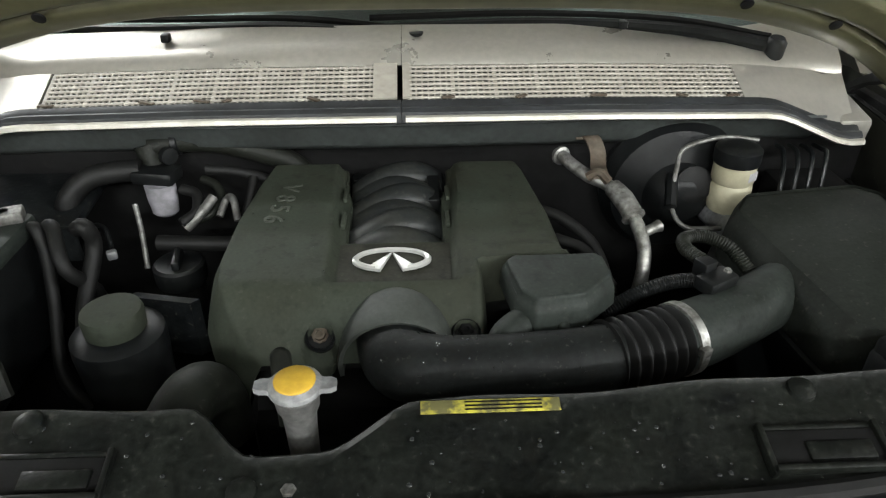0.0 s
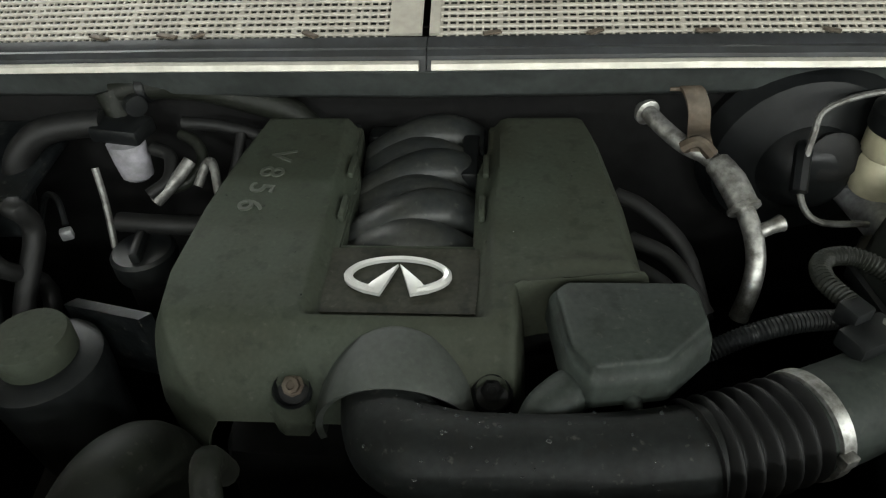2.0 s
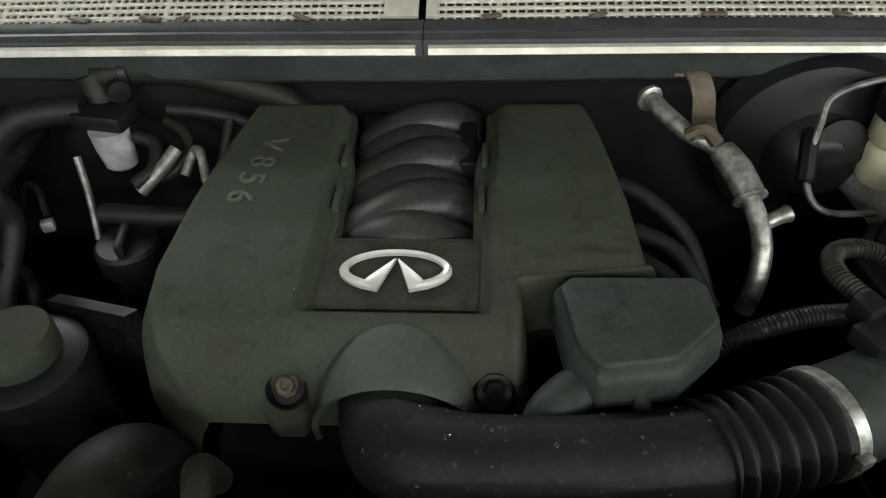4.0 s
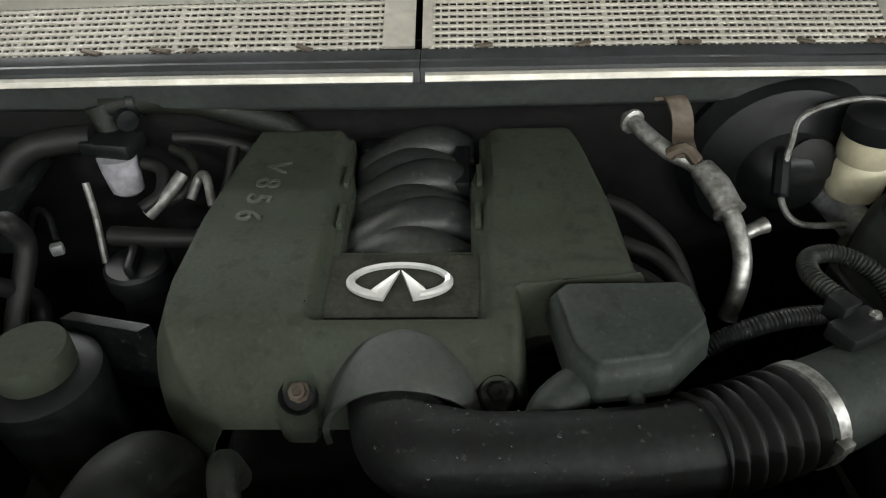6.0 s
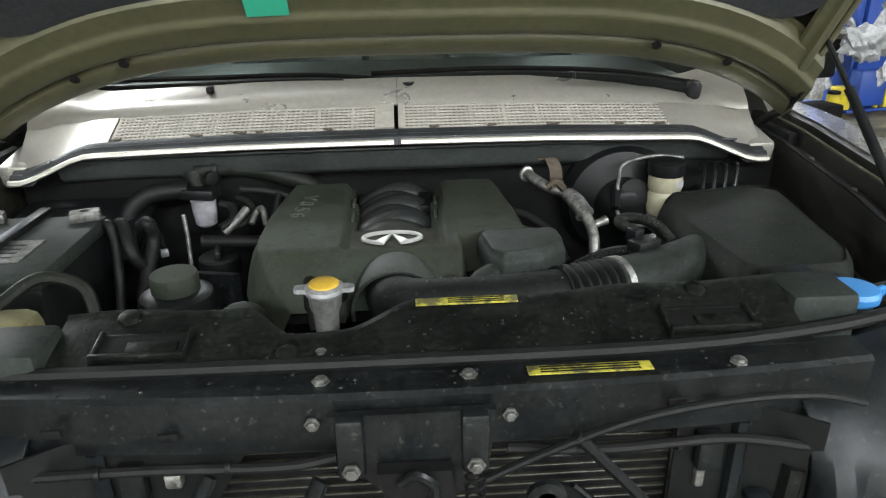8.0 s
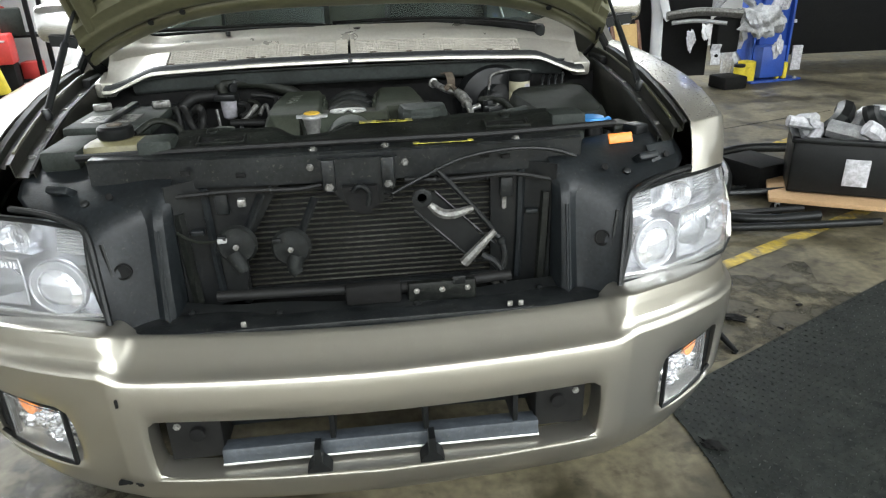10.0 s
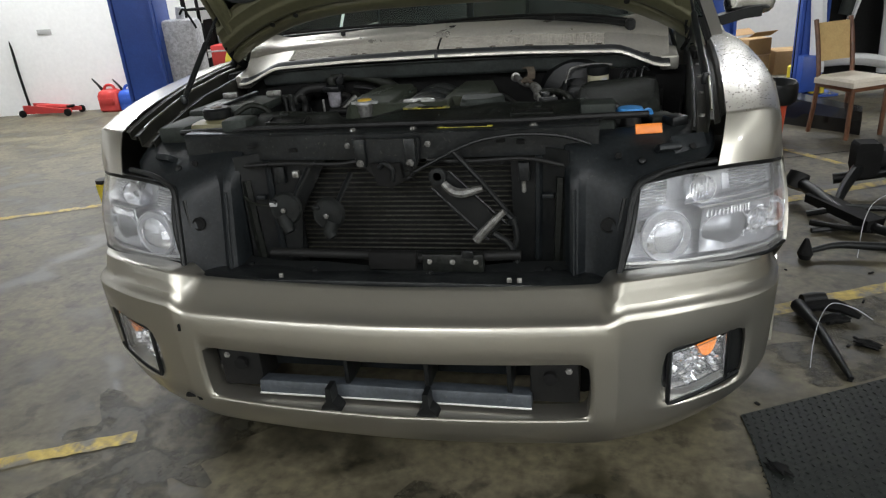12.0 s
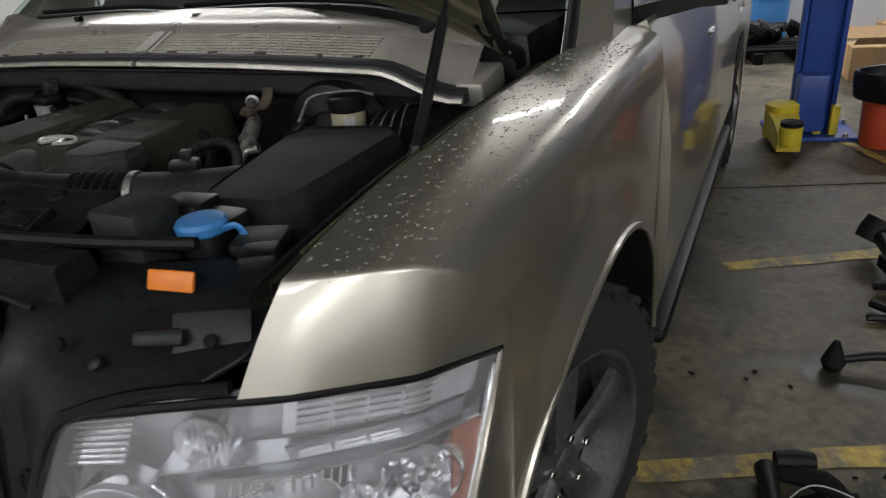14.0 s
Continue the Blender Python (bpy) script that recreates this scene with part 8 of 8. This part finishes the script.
def far_right():
    b = thing("plastic_barrel", (1.02, 8.3, 0), "blue plastic barrel at the back wall", "barrel")
    part("drum", lathe(1.02, 8.3, [(0.2, 0.0), (0.23, 0.03), (0.24, 0.4), (0.235, 0.42), (0.24, 0.44), (0.235, 0.78), (0.2, 0.82)], 28), BLUE, b)
    p = thing("pallet_of_parts", (1.1, 7.2, 0), "dark pallet loaded with greasy parts", "pallet")
    for k in range(5):
        part("board", upright((0.95 + 0.02 * k, 6.95 + 0.15 * k), 1.0, 0.11, 0.1, 0.125, 0.003), DARK, p)
    for k in range(3):
        part("bearer", upright((0.6 + 0.38 * k, 7.2), 0.08, 0.75, 0.0, 0.1, 0.003), DARK, p)
    rnd = random.Random(12)
    for k in range(12):
        c = Vector((rnd.uniform(0.65, 1.35), rnd.uniform(7.0, 7.5), 0.2))
        part("greasy_part", tube([c, c + Vector((rnd.uniform(-0.2, 0.2), rnd.uniform(-0.1, 0.1), rnd.uniform(0, 0.15))), c + Vector((rnd.uniform(-0.3, 0.3), 0, rnd.uniform(-0.03, 0.2)))], rnd.uniform(0.04, 0.09), 8, 3), (DARK, BLACK, STEEL)[k % 3], p)
    carton(1.95, 6.4, 0.42, 0.36, 0.0, 0.27, 8, True)
    carton(2.3, 7.7, 0.42, 0.36, 0.0, 0.25, 14)
    carton(2.85, 7.8, 0.5, 0.4, 0.0, 0.28, 5)
    carton(2.36, 7.72, 0.34, 0.3, 0.25, 0.44, 30, True)
    t = thing("bumper_cover", (2.3, 5.0, 0), "glossy black car bumper lying behind the bucket", "car part")
    rows = [[Vector((mix(2.02, 2.62, k) + dy * 0.3, mix(5.15, 4.5, k) + dy, z)) for dy, z in ((-0.12, 0.0), (-0.14, 0.12), (-0.08, 0.24 - 0.06 * k), (0.05, 0.28 - 0.08 * k), (0.12, 0.2 - 0.05 * k))] for k in np.linspace(0, 1, 9)]
    part("cover", thicken(surface(rows), 0.006), mat("gloss_black", (0.012, 0.012, 0.013), 0.15, 0, 0.05, 40, 0, 0.2, (0.02, 0.02, 0.02), 5, coat=0.5), t)
    y = thing("lift_arm_spare", (2.9, 6.9, 0), "yellow lift arm resting on the floor", "lift arm")
    part("arm", upright((3.0, 6.7), 0.9, 0.16, 0.06, 0.22, 0.02, 20), YELLOW, y)
    part("pad", lathe(2.6, 6.55, [(0.08, 0.0), (0.08, 0.25), (0.06, 0.26)], 18), YELLOW, y)


def floor_marks():
    def stripe(a, b, w, name="floor_line"):
        a, b = Vector((*a, 0.004)), Vector((*b, 0.004))
        d = (b - a).normalized()
        n = Vector((-d.y, d.x, 0)) * w / 2
        k = 24
        rnd = random.Random(int(abs(a.x * 100)))
        rows = [[a.lerp(b, i / k) + n * g * rnd.uniform(0.8, 1.1) for g in (-1, 1)] for i in range(k + 1)]
        solo(name, surface(rows), WORN, "worn yellow floor marking line", "floor marking", "floor lines", kind="structure", soft=0)
    stripe((-1.75, -0.25), (-1.1, 0.075), 0.075)
    stripe((1.0, 1.08), (3.6, 2.36), 0.085)
    stripe((1.15, 2.46), (4.0, 3.95), 0.085)
    stripe((1.5, 4.72), (2.9, 2.35), 0.07)
    stripe((-5.5, 1.6), (-1.9, 3.3), 0.08)
    rows = [[Vector((mix(1.0, 2.6, u) + 0.02 * math.sin(8 * v), mix(mix(0.42, 1.25, u), mix(-1.2, -0.9, u), v), 0.007 + 0.003 * math.sin(20 * u) * math.sin(17 * v))) for u in np.linspace(0, 1, 10)] for v in np.linspace(0, 1, 10)]
    mat_ob = solo("rubber_mat", thicken(surface(rows), 0.004), MAT_WET, "dark wet rubber floor mat", "mat")
    points, faces = [], []
    for i in range(64):
        for j in range(64):
            u, v = (i + 0.5) / 64, (j + 0.5) / 64
            x, y = mix(1.0, 2.6, u), mix(mix(0.42, 1.25, u), mix(-1.2, -0.9, u), v)
            a = 0.785 if (i + j) % 2 else -0.785
            c, d = math.cos(a), math.sin(a)
            n0 = len(points)
            for lx, ly, z in ((-0.0075, 0, 0.008), (0, -0.002, 0.008), (0.0075, 0, 0.008), (0, 0.002, 0.008), (-0.004, 0, 0.0115), (0.004, 0, 0.0115)):
                points.append((x + c * lx - d * ly, y + d * lx + c * ly, z))
            faces += [[n0 + k for k in f] for f in ((0, 1, 5, 4), (1, 2, 5), (2, 3, 4, 5), (3, 0, 4))]
    me = bpy.data.meshes.new("studs")
    me.from_pydata(points, [], faces)
    b = bmesh.new()
    b.from_mesh(me)
    bpy.data.meshes.remove(me)
    studs = part("tread_pattern", b, STUD, mat_ob, "raised diamond tread, wet", 20)
    studs["kind"] = "stuff"
    for name, cx, cy, rx, ry, seed in (("wet_patch", 0.25, -0.55, 1.15, 0.42, 3), ("wet_patch", 1.75, 0.95, 0.55, 0.4, 8), ("wet_patch", -1.0, 0.0, 0.35, 0.5, 5)):
        rnd = random.Random(seed)
        waves = [(rnd.uniform(0.04, 0.16), k, rnd.uniform(0, 6.28)) for k in (2, 3, 5, 7, 11, 17)]
        rim = [(a, 1 + sum(h * math.sin(k * a + ph) for h, k, ph in waves)) for a in np.linspace(0, 2 * math.pi, 97)[:-1]]
        rows = [[Vector((cx + rx * r * q * math.cos(a), cy + ry * r * q * math.sin(a), 0.0022)) for a, r in rim] for q in (1.0, 0.6, 0.2, 0.01)]
        solo(name, surface(rows, None, True), WET, "dark oily wet patch on the concrete", "wet patch", "wet patches", kind="structure", soft=0)
    # cut joint in the slab
    solo("floor_joint", surface([[Vector((0.9, 3.36, 0.003)), Vector((4.5, 4.62, 0.003))], [Vector((0.9, 3.375, 0.003)), Vector((4.5, 4.635, 0.003))]]), DARK, "dark saw-cut joint in the concrete", "floor joint", kind="structure", soft=0)
    for vx, vy, vz, vw in ((-7.06, 6.931, 1.118, 0.2), (-6.056, 7.134, 1.567, 0.12), (-6.872, 6.969, 1.591, 0.1)):
        v = thing("wall_patch", (vx, vy, vz), "grey smudged filler patch on the white wall", "wall patch", "wall patches")
        q = hall(0, 8.196, vz) + hall(1, 0) * (hall(1, 0).dot(Vector((vx, vy, 0))))
        part("filler", box(q.x, q.y, q.z, vw, 0.006, vw * 0.35, 0.002, math.degrees(TURN)), CEIL, v)
    o = thing("wall_outlet", (-6.0, 7.02, 0.6), "white wall socket with a plug", "socket")
    p = hall(-4.45, 8.19, 0.65)
    part("plate", box(p.x, p.y, p.z, 0.09, 0.015, 0.13, 0.004, math.degrees(TURN)), WHITE, o)
    part("plug", box(p.x, p.y - 0.02, p.z + 0.02, 0.03, 0.03, 0.03, 0.004, math.degrees(TURN)), DARK, o)


def wet_material():
    """Oily film: dark where it lies thick, worn through in holes to the damp concrete."""
    m = mat("oily_film", (0.03, 0.028, 0.02), 0.5, 0, 0.3, 40, 0.15, 0.9, (0.065, 0.058, 0.04), 6, spread=0.1, spec=0.3)
    nt = m.node_tree
    n = nt.nodes.new("ShaderNodeTexNoise")
    n.inputs["Scale"].default_value, n.inputs["Detail"].default_value = 4.5, 9
    n.inputs["Roughness"].default_value = 0.62
    nt.links.new(nt.nodes["Texture Coordinate"].outputs["Object"], n.inputs["Vector"])
    r = nt.nodes.new("ShaderNodeMapRange")
    r.inputs["From Min"].default_value, r.inputs["From Max"].default_value = 0.42, 0.56
    nt.links.new(n.outputs["Fac"], r.inputs["Value"])
    nt.links.new(r.outputs[0], nt.nodes["Principled BSDF"].inputs["Alpha"])
    return m


WET = wet_material()
CANBLUE = mat("deep_blue_plastic", (0.025, 0.1, 0.5), 0.4, 0, 0.08, 50, 0, 0.3, (0.015, 0.06, 0.34), 9)
STUD = mat("wet_tread", (0.011, 0.014, 0.0125), 0.26, 0, 0.3, 60, 0, 0.6, (0.03, 0.034, 0.03), 12)
WORN = mat("worn_yellow", (0.43, 0.31, 0.045), 0.55, 0, 0.3, 30, 0.1, 1.0, (0.14, 0.125, 0.09), 7, spread=0.06)
MAT_WET = mat("wet_rubber", (0.007, 0.009, 0.008), 0.55, 0, 0.5, 70, 1.0, 0.9, (0.018, 0.021, 0.018), 9, spread=0.1, spec=0.25, speck=0.1)
lift_post(-3.52, 4.15, 0.36, (-3.08, 2.6), (-3.2, 3.3))
lift_post(1.47, 4.62, 0.22, (1.36, 4.0), (1.3, 4.4))
lift_post(2.62, 6.25, 0.22)
lift_post(4.8, 6.5, 0.42, (4.33, 6.1), (4.5, 6.25))
jerry_can(-6.22, 6.9, RED, "red plastic fuel can with spout", 1.0)
jerry_can(-5.92, 6.92, CANBLUE, "blue plastic fuel can with spout", 0.95)
jerry_can(-5.62, 7.0, RED, "red plastic fuel can with yellow label", 1.0)
floor_jack()
chair()
bucket()
axle_parts()
crate()
stripped_shell()
engine_on_stand()
back_corner()
far_right()
floor_marks()
